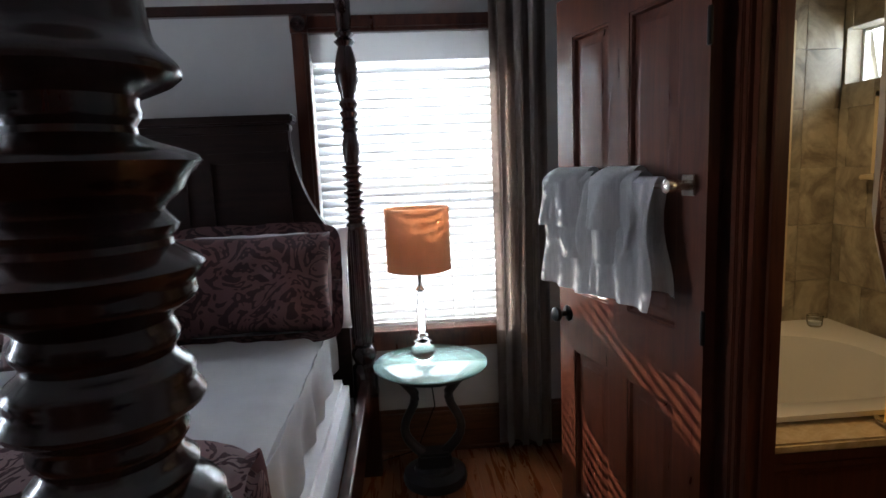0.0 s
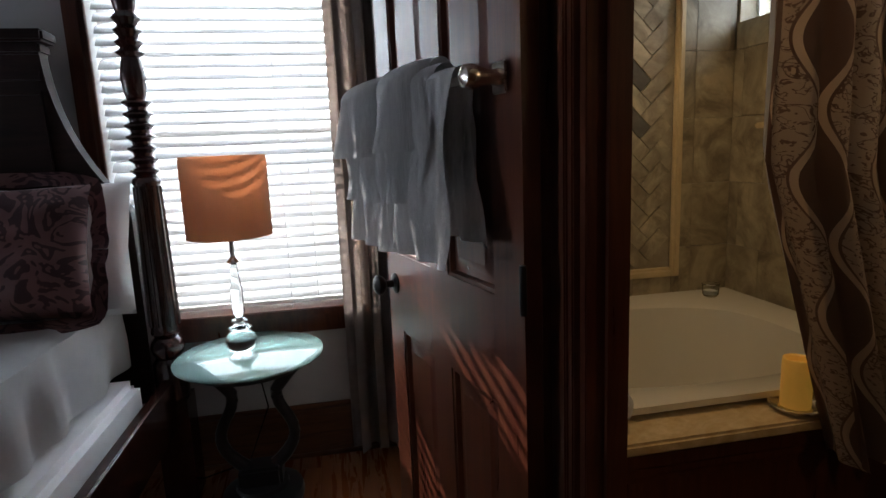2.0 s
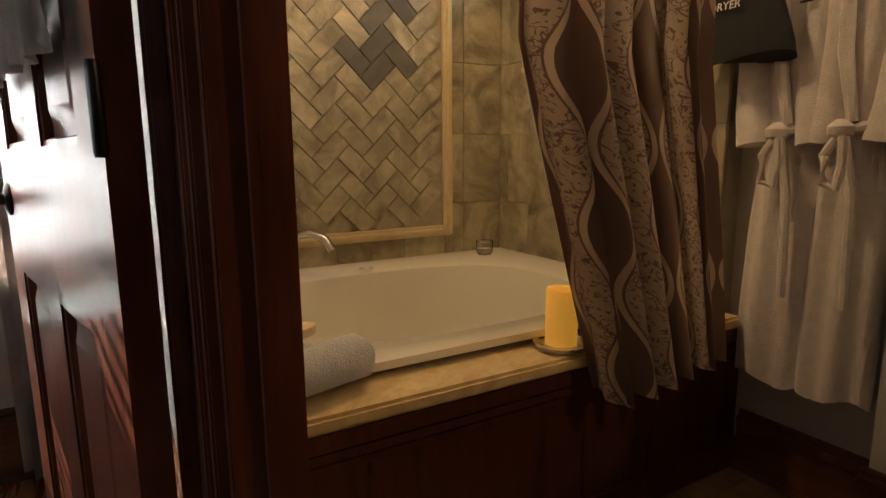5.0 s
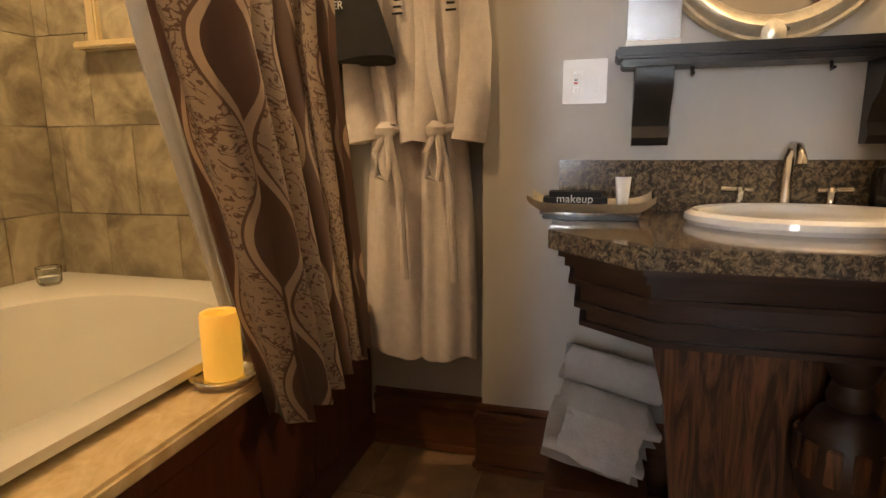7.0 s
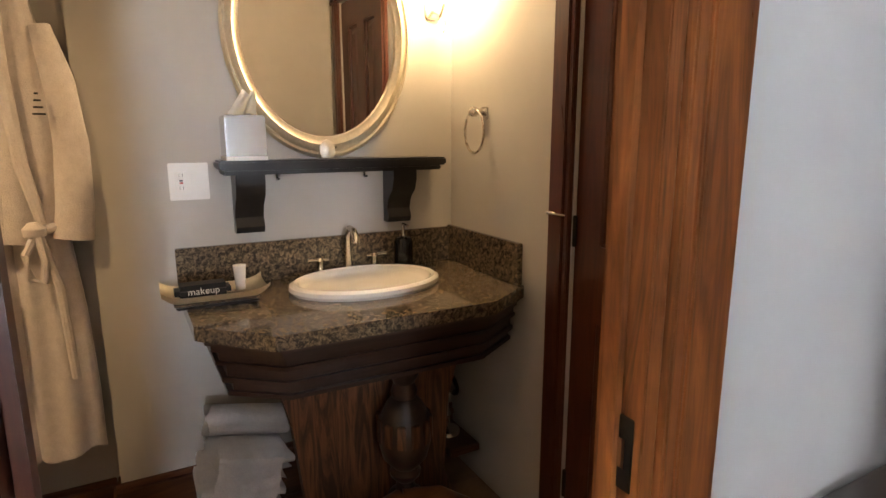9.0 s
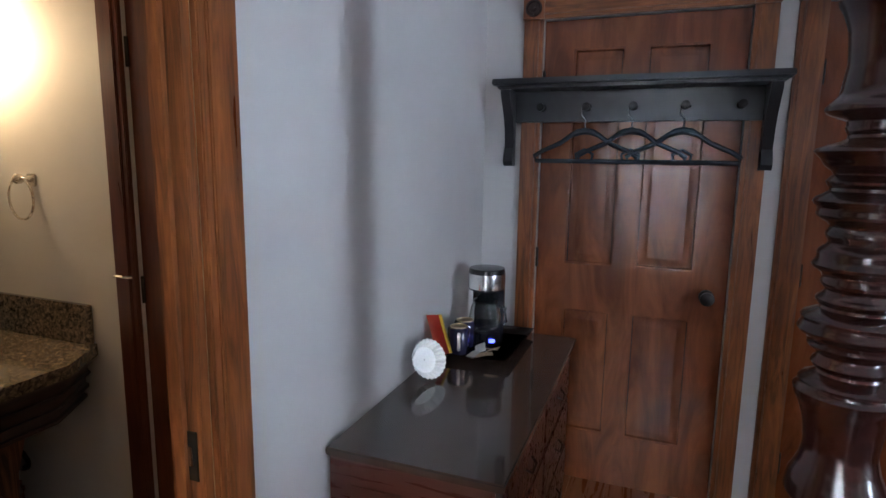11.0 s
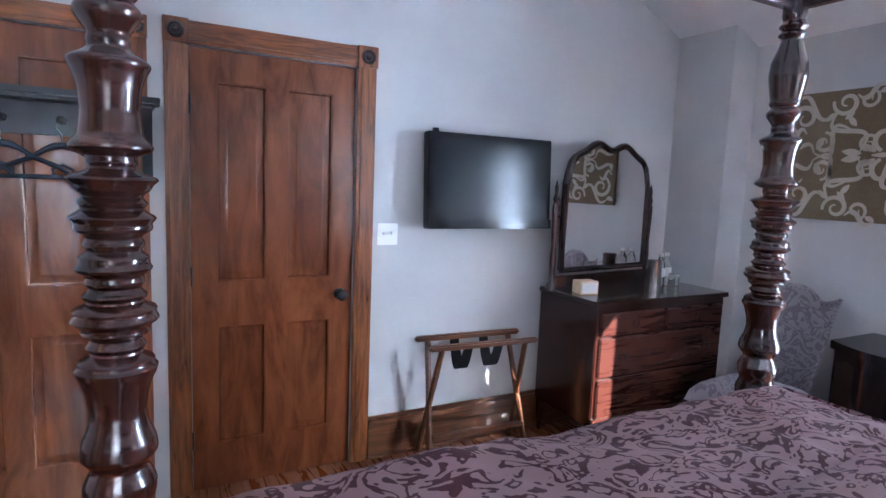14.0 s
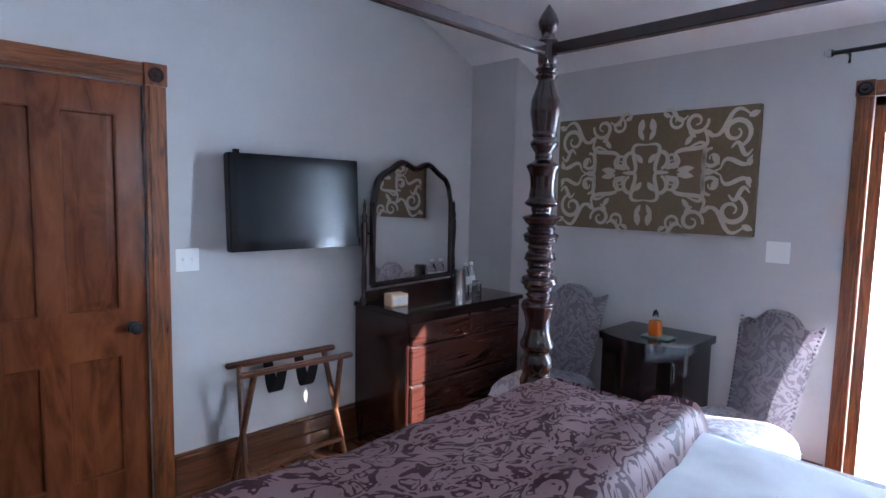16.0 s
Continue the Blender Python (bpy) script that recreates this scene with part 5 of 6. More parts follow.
part("bowl", lathe(bmx(), [(0.245, 0.0), (0.252, 0.010), (0.25, 0.022), (0.235, 0.03), (0.222, 0.026), (0.215, 0.012), (0.20, 0.004), (0.05, 0.0015), (0.001, 0.001)], 56), PORC, sk)
fc = thing("faucet", "brushed nickel gooseneck faucet with two lever handles", "faucet", pose(3.715, 2.07, 0.842))
part("spout", tube(bmx(), [(0, 0, 0), (0, 0, 0.09), (-0.008, 0, 0.14), (-0.035, 0, 0.168), (-0.07, 0, 0.165), (-0.095, 0, 0.14), (-0.10, 0, 0.125)], [0.016, 0.013, 0.012, 0.012, 0.012, 0.013, 0.015], 14), CHROME, fc)
for s in (-1, 1):
    h = part("handle", lathe(bmx(), [(0.02, 0), (0.02, 0.008), (0.011, 0.02), (0.011, 0.05), (0.015, 0.058), (0.008, 0.068)], 16, Matrix.Translation((0, s * 0.10, 0))), CHROME, fc)
    part("lever", tube(bmx(), [(0, s * 0.07, 0.06), (0, s * 0.145, 0.063)], [0.006, 0.008], 10), CHROME, h)
dis = thing("soap_dispenser", "dark glass soap dispenser with nickel pump", "soap dispenser", pose(3.70, 1.86, 0.843))
part("bottle", lathe(bmx(), [(0.033, 0), (0.035, 0.005), (0.035, 0.10), (0.028, 0.115), (0.012, 0.12)], 20), BLACKPL, dis)
part("pump", tube(bmx(), [(0, 0, 0.12), (0, 0, 0.165), (-0.04, 0, 0.163)], [0.008, 0.006, 0.005], 10), CHROME, dis)

tr = thing("vanity_tray", "silver footed tray with turned-up corners", "tray", pose(3.56, 2.53, 0.843))


def trf(u, v):
    a, c = 2 * u - 1, 2 * v - 1
    e = max(abs(a), abs(c))
    z = 0.018 + 0.022 * max(0, (e - 0.72) / 0.28) ** 1.5 + 0.02 * (abs(a * c)) ** 6
    return Vector((0.075 * a, 0.145 * c, z))


part("dish", sheet(bmx(), trf, 20, 28, (1, 1), 0.004), GILT, tr)
part("foot", box(bmx(), -0.055, -0.11, 0, 0.055, 0.11, 0.012), IRON, tr, bevel=0.003)
part("foot_glass", box(bmx(), -0.06, -0.115, 0.0125, 0.06, 0.115, 0.018), GRANITE, tr)
mk = thing("makeup_cloth", "folded black makeup cloth with pale lettering", "washcloth", pose(3.55, 2.565, 0.866))
part("fold", box(bmx(), -0.04, -0.075, 0, 0.04, 0.075, 0.042), BLACKCLOTH, mk, bevel=0.014)
text("makeup", 0.027, Matrix.Translation((-0.0415, 0, 0.026)) @ Matrix.Rotation(radians(-90), 4, "Z") @ Matrix.Rotation(radians(90), 4, "X"), PAPER, mk)
tb2 = thing("lotion_tube", "small white lotion tube standing on its cap", "lotion", pose(3.585, 2.455, 0.866))
part("tube", lathe(bmx(), [(0.014, 0.015), (0.015, 0.02), (0.019, 0.07), (0.02, 0.075)], 16), PORC, tb2)
part("cap", lathe(bmx(), [(0.014, 0), (0.0145, 0.015)], 16), WHITEPL, tb2)

wsh = thing("wall_shelf", "black wall shelf on two scrolled brackets", "shelf")
part("board", box(bmx(), XV - 0.135, 1.71, 1.222, XV, 2.485, 1.25), BLACKWOOD, wsh, bevel=0.006)
part("lip", box(bmx(), XV - 0.12, 1.725, 1.205, XV, 2.47, 1.222), BLACKWOOD, wsh, bevel=0.004)
prof = [(0, 0), (-0.04, 0.0), (-0.05, 0.02), (-0.035, 0.05), (-0.05, 0.09), (-0.085, 0.12), (-0.10, 0.16), (-0.10, 0.193), (0, 0.193)]
for y in (2.39, 1.86):
    part("bracket", prism(bmx(), prof, -0.045, 0.045, Matrix(((1, 0, 0, XV), (0, 0, 1, y), (0, 1, 0, 1.013), (0, 0, 0, 1)))), BLACKWOOD, wsh, bevel=0.004)
for y in (2.30, 2.0):
    part("peg_hook", tube(bmx(), [(XV - 0.06, y, 1.206), (XV - 0.065, y, 1.185), (XV - 0.085, y, 1.188)], 0.004, 8), IRON, wsh)
tk = thing("tissue_box", "square brushed steel tissue box with a tissue", "tissue box", pose(XV - 0.07, 2.40, 1.2505))
part("cover", box(bmx(), -0.06, -0.06, 0, 0.06, 0.06, 0.135), STEEL, tk, bevel=0.004)
part("base_band", box(bmx(), -0.061, -0.061, 0, 0.061, 0.061, 0.012), WHITEPL, tk)
part("tissue", sheet(bmx(), lambda u, v: Vector((0.03 * math.sin(5 * u + v), (u - 0.5) * 0.09 * (1 - 0.5 * v) - 0.03 * v, 0.134 + 0.075 * v + 0.01 * math.sin(7 * u))), 14, 10, (1, 1), 0.001), PAPER, tk)
mr = thing("oval_mirror", "oval wall mirror in an antique silver frame", "mirror", Matrix.Translation((XV - 0.004, 2.12, 1.66)) @ Matrix.Rotation(radians(-90), 4, "Y") @ Matrix.Diagonal((1.28, 1, 1, 1)))
part("glass", lathe(bmx(), [(0.265, 0.008), (0.001, 0.0085)], 64), MIRROR, mr)
part("frame", lathe(bmx(), [(0.318, 0.0), (0.32, 0.012), (0.312, 0.02), (0.305, 0.016), (0.297, 0.026), (0.285, 0.030), (0.275, 0.022), (0.266, 0.020), (0.262, 0.006)], 64), GILT, mr)
for s in (0, 1):
    a = math.pi * s
    part("carved_crest", lathe(bmx(), [(0.03, 0.0), (0.028, 0.03), (0.012, 0.038), (0.001, 0.04)], 10, Matrix.Translation((0.30 * math.cos(a), 0.30 * math.sin(a), 0))), GILT, mr)
rg = thing("towel_ring", "brushed nickel towel ring on the wall", "towel ring", pose(3.53, YB, 1.40))
part("mount", box(bmx(), -0.022, 0, -0.022, 0.022, 0.008, 0.022), CHROME, rg, bevel=0.003)
part("knob", lathe(bmx(), [(0.012, 0), (0.01, 0.025), (0.017, 0.035), (0.017, 0.05), (0.006, 0.06)], 16, Matrix.Translation((0, 0.006, 0.005)) @ Matrix.Rotation(radians(-90), 4, "X")), CHROME, rg)
part("ring", tube(bmx(), [(0.062 * math.sin(2 * math.pi * k / 32), 0.045, -0.062 + 0.072 * math.cos(2 * math.pi * k / 32)) for k in range(32)], 0.0045, 8, True), CHROME, rg)
for y in (1.70,):
    s = thing("wall_sconce", "lit glass wall sconce with crystal drop", "sconce", pose(XV, y, 1.80))
    part("back_plate", box(bmx(), -0.012, -0.03, -0.06, 0, 0.03, 0.06), CHROME, s, bevel=0.004)
    part("arm", tube(bmx(), [(-0.01, 0, -0.03), (-0.07, 0, -0.06), (-0.10, 0, -0.02)], 0.006), CHROME, s)
    part("crystal_drop", lathe(bmx(), [(0.001, -0.12), (0.012, -0.10), (0.006, -0.07)], 8, Matrix.Translation((-0.09, 0, 0))), GLASS, s)
    o = part("shade", lathe(bmx(), [(0.03, 0.0), (0.04, 0.02), (0.05, 0.13), (0.047, 0.13), (0.03, 0.02)], 20, Matrix.Translation((-0.115, 0, 0))), BULBGLASS, s, "glowing frosted glass shade")
    o.visible_shadow = False


def plate(name, label, m, kind):
    p = thing(name, label, "wall switch", m)
    part("plate", box(bmx(), -0.058, 0, -0.058, 0.058, 0.005, 0.058), WHITEPL, p, bevel=0.002)
    for x in (-0.023, 0.023):
        if kind == "toggle":
            part("toggle", box(bmx(), x - 0.004, 0.004, -0.003, x + 0.004, 0.017, 0.010), WHITEPL, p, bevel=0.001)
        else:
            part("rocker", box(bmx(), x - 0.016, 0.004, -0.033, x + 0.016, 0.008, 0.033), WHITEPL, p, bevel=0.001)
    if kind == "outlet":
        for z in (-0.02, 0.02):
            bb2 = bmx()
            box(bb2, 0.017, 0.0075, z - 0.005, 0.0185, 0.0086, z + 0.005), box(bb2, 0.027, 0.0075, z - 0.005, 0.0285, 0.0086, z + 0.005)
            part("socket_slot", bb2, BLACKPL, p)
        part("test_button", box(bmx(), 0.018, 0.0075, 0.001, 0.028, 0.010, 0.006), BLACKPL, p)
        part("reset_button", box(bmx(), 0.018, 0.0075, -0.006, 0.028, 0.010, -0.001), REDFOIL, p)
    return p


plate("outlet_switch_plate", "white double plate with rocker and outlet", pose(XV, 2.56, 1.184, 0, 0, 90), "outlet")
plate("light_switch", "white double toggle light switch", pose(-0.012, YS, 1.245), "toggle")
plate("light_switch", "white double toggle light switch", pose(XW, 2.47, 1.33, 0, 0, -90), "toggle")
mg = thing("magnifying_mirror", "chrome magnifying mirror on a turned foot", "mirror", pose(3.66, 1.70, 0.161))
part("foot", lathe(bmx(), [(0.055, 0), (0.05, 0.012), (0.015, 0.03), (0.011, 0.06), (0.018, 0.075), (0.009, 0.10), (0.009, 0.15)], 20), STEEL, mg)
part("disc", lathe(bmx(), [(0.001, -0.01), (0.075, -0.008), (0.08, 0), (0.075, 0.008), (0.001, 0.01)], 28, Matrix.Translation((0, 0, 0.23)) @ Matrix.Rotation(radians(70), 4, "X")), BLACKPL, mg)
# towels on a low crate beside the vanity
cr = thing("towel_crate", "small wooden crate under the rolled towels", "crate", pose(3.62, 2.49, 0))
part("box", box(bmx(), -0.12, -0.13, 0.0, 0.12, 0.13, 0.14), BASEWOOD, cr, bevel=0.004)
def folded(name, m, w, d, layers, thick, label, seed):
    """A towel folded zigzag in depth (local x) and stacked in z; w across local y."""
    t = thing(name, label, "towel", m)
    n = layers
    path = []
    for k in range(n):
        z = thick * (k + 0.5)
        xs_ = [(-d / 2 + d * q / 8) for q in range(9)]
        if k % 2:
            xs_.reverse()
        path += [(x, z) for x in xs_]
        if k < n - 1:
            e = xs_[-1]
            path += [(e + math.copysign(thick * 0.5 * math.sin(a), e), z + thick * 0.5 * (1 - math.cos(a))) for a in (0.6, 1.2, 1.8, 2.5)]

    def f(u, v):
        q = u * (len(path) - 1)
        i0 = min(int(q), len(path) - 2)
        x = path[i0][0] + (path[i0 + 1][0] - path[i0][0]) * (q - i0)
        z = path[i0][1] + (path[i0 + 1][1] - path[i0][1]) * (q - i0)
        y = (v - 0.5) * w * (1 + 0.03 * noise.noise((u * 9, seed, 1)))
        sag = 0.10 * (abs(v - 0.5) * 2) ** 3 * z
        return Vector((x + 0.006 * noise.noise((y * 14, z * 20, seed)), y, z - sag + 0.007 * noise.noise((x * 16, y * 16, seed))))
    part("folds", sheet(bmx(), f, len(path) * 2, 22, (1, 1), thick * 0.72), TERRY, t)
    return t


TILT = Matrix.Translation((3.60, 2.512, 0.19)) @ Matrix.Rotation(radians(13), 4, "X")
folded("folded_bath_towel", TILT @ pose(0, 0, 0.0), 0.25, 0.20, 4, 0.028, "thick folded white bath towel on a crate", 1.0)
folded("folded_hand_towel", TILT @ pose(-0.02, -0.01, 0.118, 0, 0, 6), 0.23, 0.19, 3, 0.022, "white towel folded on top of a bath towel", 4.0)
rolled("rolled_bath_towel", TILT @ pose(0.035, -0.0, 0.235, 0, 0, 92), 0.062, 0.25, "thick rolled white bath towel on the stack", TERRY, 3)


def drapet(u, v):
    p = Vector((-0.135 + 0.10 * max(0.0, 0.35 - v) / 0.35, 0.095 - 0.19 * u, 0.20 - 0.14 * v * (1 + 0.2 * u)))
    if v < 0.35:
        p.z = 0.165 + 0.028 * math.sin((0.35 - v) / 0.35 * 1.57) + 0.012
    return TILT @ (p + Vector((0.008 * noise.noise((u * 5, v * 5, 2)) + 0.004 * math.sin(9 * v + 5 * u), 0.008 * noise.noise((u * 3, v * 6, 9)), 0.008 * noise.noise((u * 4, v * 4, 5)))))


tagged(part("draped_towel", sheet(bmx(), drapet, 40, 24, (1, 1), 0.014), TERRY), "white towel draped over the folded towels", "towel")

# ---- coffee dresser ----
dr = thing("coffee_dresser", "low red-brown chest with a dark lacquered top", "dresser", pose(0, 0, 0))
DX0, DX1, DY0, DY1 = 1.775, 2.25, 0.62, 1.80
part("top", box(bmx(), DX0, DY0, 0.735, DX1, DY1, 0.758), BROWNTOP, dr, bevel=0.004)
part("body", box(bmx(), DX0 + 0.03, DY0 + 0.02, 0.08, DX1, DY1 - 0.02, 0.735), DRESSWOOD, dr, bevel=0.003)
for k in range(3):
    z0 = 0.12 + 0.205 * k
    for j in range(2):
        y0 = DY0 + 0.05 + j * 0.53
        d = part("drawer", box(bmx(), DX0 + 0.018, y0, z0, DX0 + 0.034, y0 + 0.50, z0 + 0.19), DRESSWOOD, dr, bevel=0.004)
        part("pull", tube(bmx(), [(DX0 + 0.018, y0 + 0.21, z0 + 0.1), (DX0 + 0.0, y0 + 0.22, z0 + 0.085), (DX0 + 0.0, y0 + 0.28, z0 + 0.085), (DX0 + 0.018, y0 + 0.29, z0 + 0.1)], 0.004, 8), IRON, d)
part("end_panel", box(bmx(), DX0 + 0.09, DY1 - 0.021, 0.14, DX1 - 0.06, DY1 - 0.016, 0.66), DRESSWOOD, dr, bevel=0.004)
for x in (DX0 + 0.05, DX1 - 0.04):
    for y in (DY0 + 0.05, DY1 - 0.05):
        part("leg", box(bmx(), x - 0.025, y - 0.025, 0, x + 0.025, y + 0.025, 0.09), DRESSWOOD, dr, bevel=0.004)
DT = 0.7585
ty = thing("serving_tray", "dark brown tray with raised flared rim", "tray", pose(2.09, 0.87, DT))


def tyf(u, v):
    a, c = 2 * u - 1, 2 * v - 1
    e = max(abs(a), abs(c))
    return Vector((0.14 * a, 0.22 * c, 0.006 + 0.022 * max(0, (e - 0.82) / 0.18)))


part("dish", sheet(bmx(), tyf, 22, 30, (1, 1), 0.005), MAHOG, ty)
cf = thing("coffee_maker", "black and steel drip coffee maker with glass carafe", "coffee maker", pose(2.12, 0.80, DT + 0.012, 0, 0, 8))
part("base", prism(bmx(), [(0.075 * math.cos(a / 12 * math.pi), 0.02 + 0.105 * math.sin(a / 12 * math.pi)) for a in range(24)], 0, 0.05), BLACKPL, cf, bevel=0.006)
part("tower", box(bmx(), -0.065, -0.10, 0.04, 0.065, -0.045, 0.26), BLACKPL, cf, bevel=0.012)
part("brew_head", lathe(bmx(), [(0.062, 0.20), (0.073, 0.205), (0.073, 0.285), (0.07, 0.292), (0.001, 0.295)], 28, Matrix.Translation((0, 0.005, 0))), BLACKPL, cf)
part("steel_band", lathe(bmx(), [(0.0745, 0.212), (0.0748, 0.214), (0.0748, 0.27), (0.0745, 0.272)], 28, Matrix.Translation((0, 0.005, 0))), STEEL, cf, "brushed steel band")
ca = part("carafe", lathe(bmx(), [(0.05, 0.054), (0.06, 0.065), (0.064, 0.10), (0.055, 0.14), (0.045, 0.16), (0.043, 0.16), (0.052, 0.14), (0.061, 0.10), (0.057, 0.066), (0.001, 0.058)], 28, Matrix.Translation((0, 0.035, 0))), GLASS, cf, "clear glass carafe")
part("lid", lathe(bmx(), [(0.048, 0.158), (0.05, 0.165), (0.03, 0.178), (0.001, 0.18)], 24, Matrix.Translation((0, 0.035, 0))), BLACKPL, ca)
part("handle", tube(bmx(), [(-0.05, 0.06, 0.155), (-0.085, 0.085, 0.15), (-0.09, 0.09, 0.10), (-0.062, 0.07, 0.075)], 0.008), BLACKPL, ca)
part("switch_light", box(bmx(), -0.052, 0.112, 0.018, -0.03, 0.121, 0.03), BLUELED, cf)


def mug(x, y, m):
    g = thing("mug", "navy glazed mug turned upside down on the tray", "mug", pose(x, y, DT + 0.012, 0, 0, m), "mugs on the tray")
    part("cup", lathe(bmx(), [(0.042, 0), (0.042, 0.004), (0.042, 0.09), (0.037, 0.098), (0.001, 0.099)], 24), NAVY, g)
    part("handle", tube(bmx(), [(0.04, 0, 0.08), (0.068, 0, 0.075), (0.072, 0, 0.04), (0.04, 0, 0.022)], 0.0065, 8), PORC, g)
    part("foot_ring", lathe(bmx(), [(0.03, 0.099), (0.034, 0.1), (0.03, 0.103), (0.025, 0.099)], 20), PALEWOOD, g)


mug(2.165, 1.01, 110)
mug(2.17, 0.92, 95)
pkt = thing("coffee_packet", "red foil coffee packet with a yellow edge leaning on the wall", "coffee packet", Matrix.Translation((2.185, 1.11, DT + 0.03)) @ Matrix.Rotation(radians(24), 4, "Y") @ Matrix.Rotation(radians(14), 4, "X"))
part("pouch", sheet(bmx(), lambda u, v: Vector((0.012 * math.sin(math.pi * u) * math.sin(math.pi * v), (u - 0.5) * 0.11, 0.15 * v)), 12, 12, (1, 1), 0.006), REDFOIL, pkt)
part("yellow_band", box(bmx(), -0.008, -0.055, 0.0, -0.002, -0.04, 0.148), YELLOW, pkt)
fl = thing("paper_filter_pack", "white pleated coffee filter standing on edge", "coffee filter", Matrix.Translation((2.195, 1.27, DT + 0.062)) @ Matrix.Rotation(radians(-62), 4, "Y") @ Matrix.Rotation(radians(-28), 4, "X"))
fb = bmx()
rr = [[fb.verts.new(((r + (0.004 * (k % 2) if r > 0.04 else 0)) * math.cos(2 * math.pi * k / 48), (r + (0.004 * (k % 2) if r > 0.04 else 0)) * math.sin(2 * math.pi * k / 48), z)) for k in range(48)] for r, z in ((0.004, 0.0), (0.042, 0.0), (0.062, 0.03), (0.065, 0.03), (0.045, -0.004), (0.004, -0.004))]
for a, c in zip(rr, rr[1:]):
    for k in range(48):
        fb.faces.new((a[k], a[(k + 1) % 48], c[(k + 1) % 48], c[k]))
part("pleated_cup", fb, PAPER, fl)
for k, (x, y, a) in enumerate(((2.06, 1.02, 20), (2.09, 1.04, 70), (2.05, 0.985, -30), (2.08, 1.0, 110), (2.03, 1.03, 45))):
    s = thing("sugar_packet", "small white paper sweetener packet on the tray", "sugar packet", pose(x, y, DT + 0.016 + 0.006 * k, 8 * k, 10, a), "packets on the tray")
    part("packet", sheet(bmx(), lambda u, v: Vector(((u - 0.5) * 0.065, (v - 0.5) * 0.04, 0.004 * math.sin(math.pi * u))), 6, 4, (1, 1), 0.005), PAPER if k % 2 else PALEWOOD, s)

# ---- coat rack with hangers ----
ck = thing("coat_rack", "black wall shelf rack with five hooks", "coat rack")
part("top_shelf", box(bmx(), 1.07, YS + 0.024, 1.80, 2.18, YS + 0.19, 1.825), BLACKWOOD, ck, bevel=0.004)
part("cornice", box(bmx(), 1.09, YS + 0.024, 1.785, 2.16, YS + 0.17, 1.80), BLACKWOOD, ck, bevel=0.004)
part("hook_board", box(bmx(), 1.13, YS + 0.024, 1.655, 2.12, YS + 0.044, 1.785), BLACKWOOD, ck, bevel=0.003)
prof = [(0, 0), (0.045, 0.0), (0.06, 0.02), (0.05, 0.05), (0.03, 0.08), (0.045, 0.16), (0.06, 0.20), (0.10, 0.26), (0.13, 0.30), (0.13, 0.325), (0, 0.325)]
for x in (1.12, 2.13):
    part("bracket", prism(bmx(), prof, -0.02, 0.02, Matrix(((0, 0, 1, x), (1, 0, 0, YS + 0.024), (0, 1, 0, 1.465), (0, 0, 0, 1)))), BLACKWOOD, ck, bevel=0.003)
hooks = [1.22, 1.42, 1.615, 1.80, 1.99]
for x in hooks:
    part("hook", lathe(bmx(), [(0.016, 0), (0.012, 0.01), (0.009, 0.03), (0.016, 0.045), (0.016, 0.055), (0.004, 0.06)], 14, Matrix.Translation((x, YS + 0.044, 1.715)) @ Matrix.Rotation(radians(-90), 4, "X")), IRON, ck)


def hanger(x):
    h = thing("coat_hanger", "black velvet coat hanger with a chrome hook", "coat hanger", pose(x, YS + 0.085, 1.0), "hangers on the rack")
    pts = [(-0.205, 0, 0.49), (-0.21, 0, 0.51), (-0.18, 0, 0.53), (-0.10, 0, 0.565), (-0.06, 0, 0.595), (-0.03, 0, 0.61), (0, 0, 0.615), (0.03, 0, 0.61), (0.06, 0, 0.595), (0.10, 0, 0.565), (0.18, 0, 0.53), (0.21, 0, 0.51), (0.205, 0, 0.49)]
    part("frame", tube(bmx(), pts, [0.0095 if i not in (5, 6, 7) else 0.014 for i in range(13)], 8, True), BLACKCLOTH, h)
    part("bar_hook", tube(bmx(), [(-0.03, 0, 0.49), (-0.035, 0, 0.52), (0, 0, 0.54), (0.035, 0, 0.52), (0.03, 0, 0.49)], 0.006, 8), BLACKCLOTH, h)
    part("metal_hook", tube(bmx(), [(0, 0, 0.615), (0, 0, 0.66), (0.018, 0, 0.68), (0.015, 0, 0.71), (-0.005, 0, 0.72), (-0.02, 0, 0.705)], 0.0025, 6), STEEL, h)


for x in hooks[1:4]:
    hanger(x)

# ---- television, luggage rack ----
tv = thing("television", "black flat television on a wall bracket", "television", pose(-0.57, YS + 0.12, 1.54, 3, 0, 0))
part("body", box(bmx(), -0.40, -0.03, -0.255, 0.40, 0.03, 0.255), BLACKPL, tv, bevel=0.006)
part("screen", box(bmx(), -0.36, 0.0305, -0.20, 0.36, 0.032, 0.222), SCREEN, tv, "dark glossy screen")
part("bezel_strip", box(bmx(), -0.40, 0.031, -0.255, 0.40, 0.037, -0.205), BLACKPL, tv)
part("bracket", box(bmx(), -0.1, -0.118, -0.1, 0.1, -0.03, 0.1), IRON, tv, bevel=0.004)
part("cable_clip", box(bmx(), 0.33, -0.01, 0.254, 0.36, 0.01, 0.275), BLACKPL, tv)

lr = thing("luggage_rack", "folding wooden luggage rack with dark straps", "luggage rack", pose(-0.52, YS + 0.14, 0, 0, 0, -3))
for s in (-1, 1):
    for t_ in (-1, 1):
        part("leg", tube(bmx(), [(s * 0.305, 0.09 * t_, 0.0), (s * 0.26 + 0.0, -0.10 * t_, 0.655)], 0.017, 8), BASEWOOD, lr)
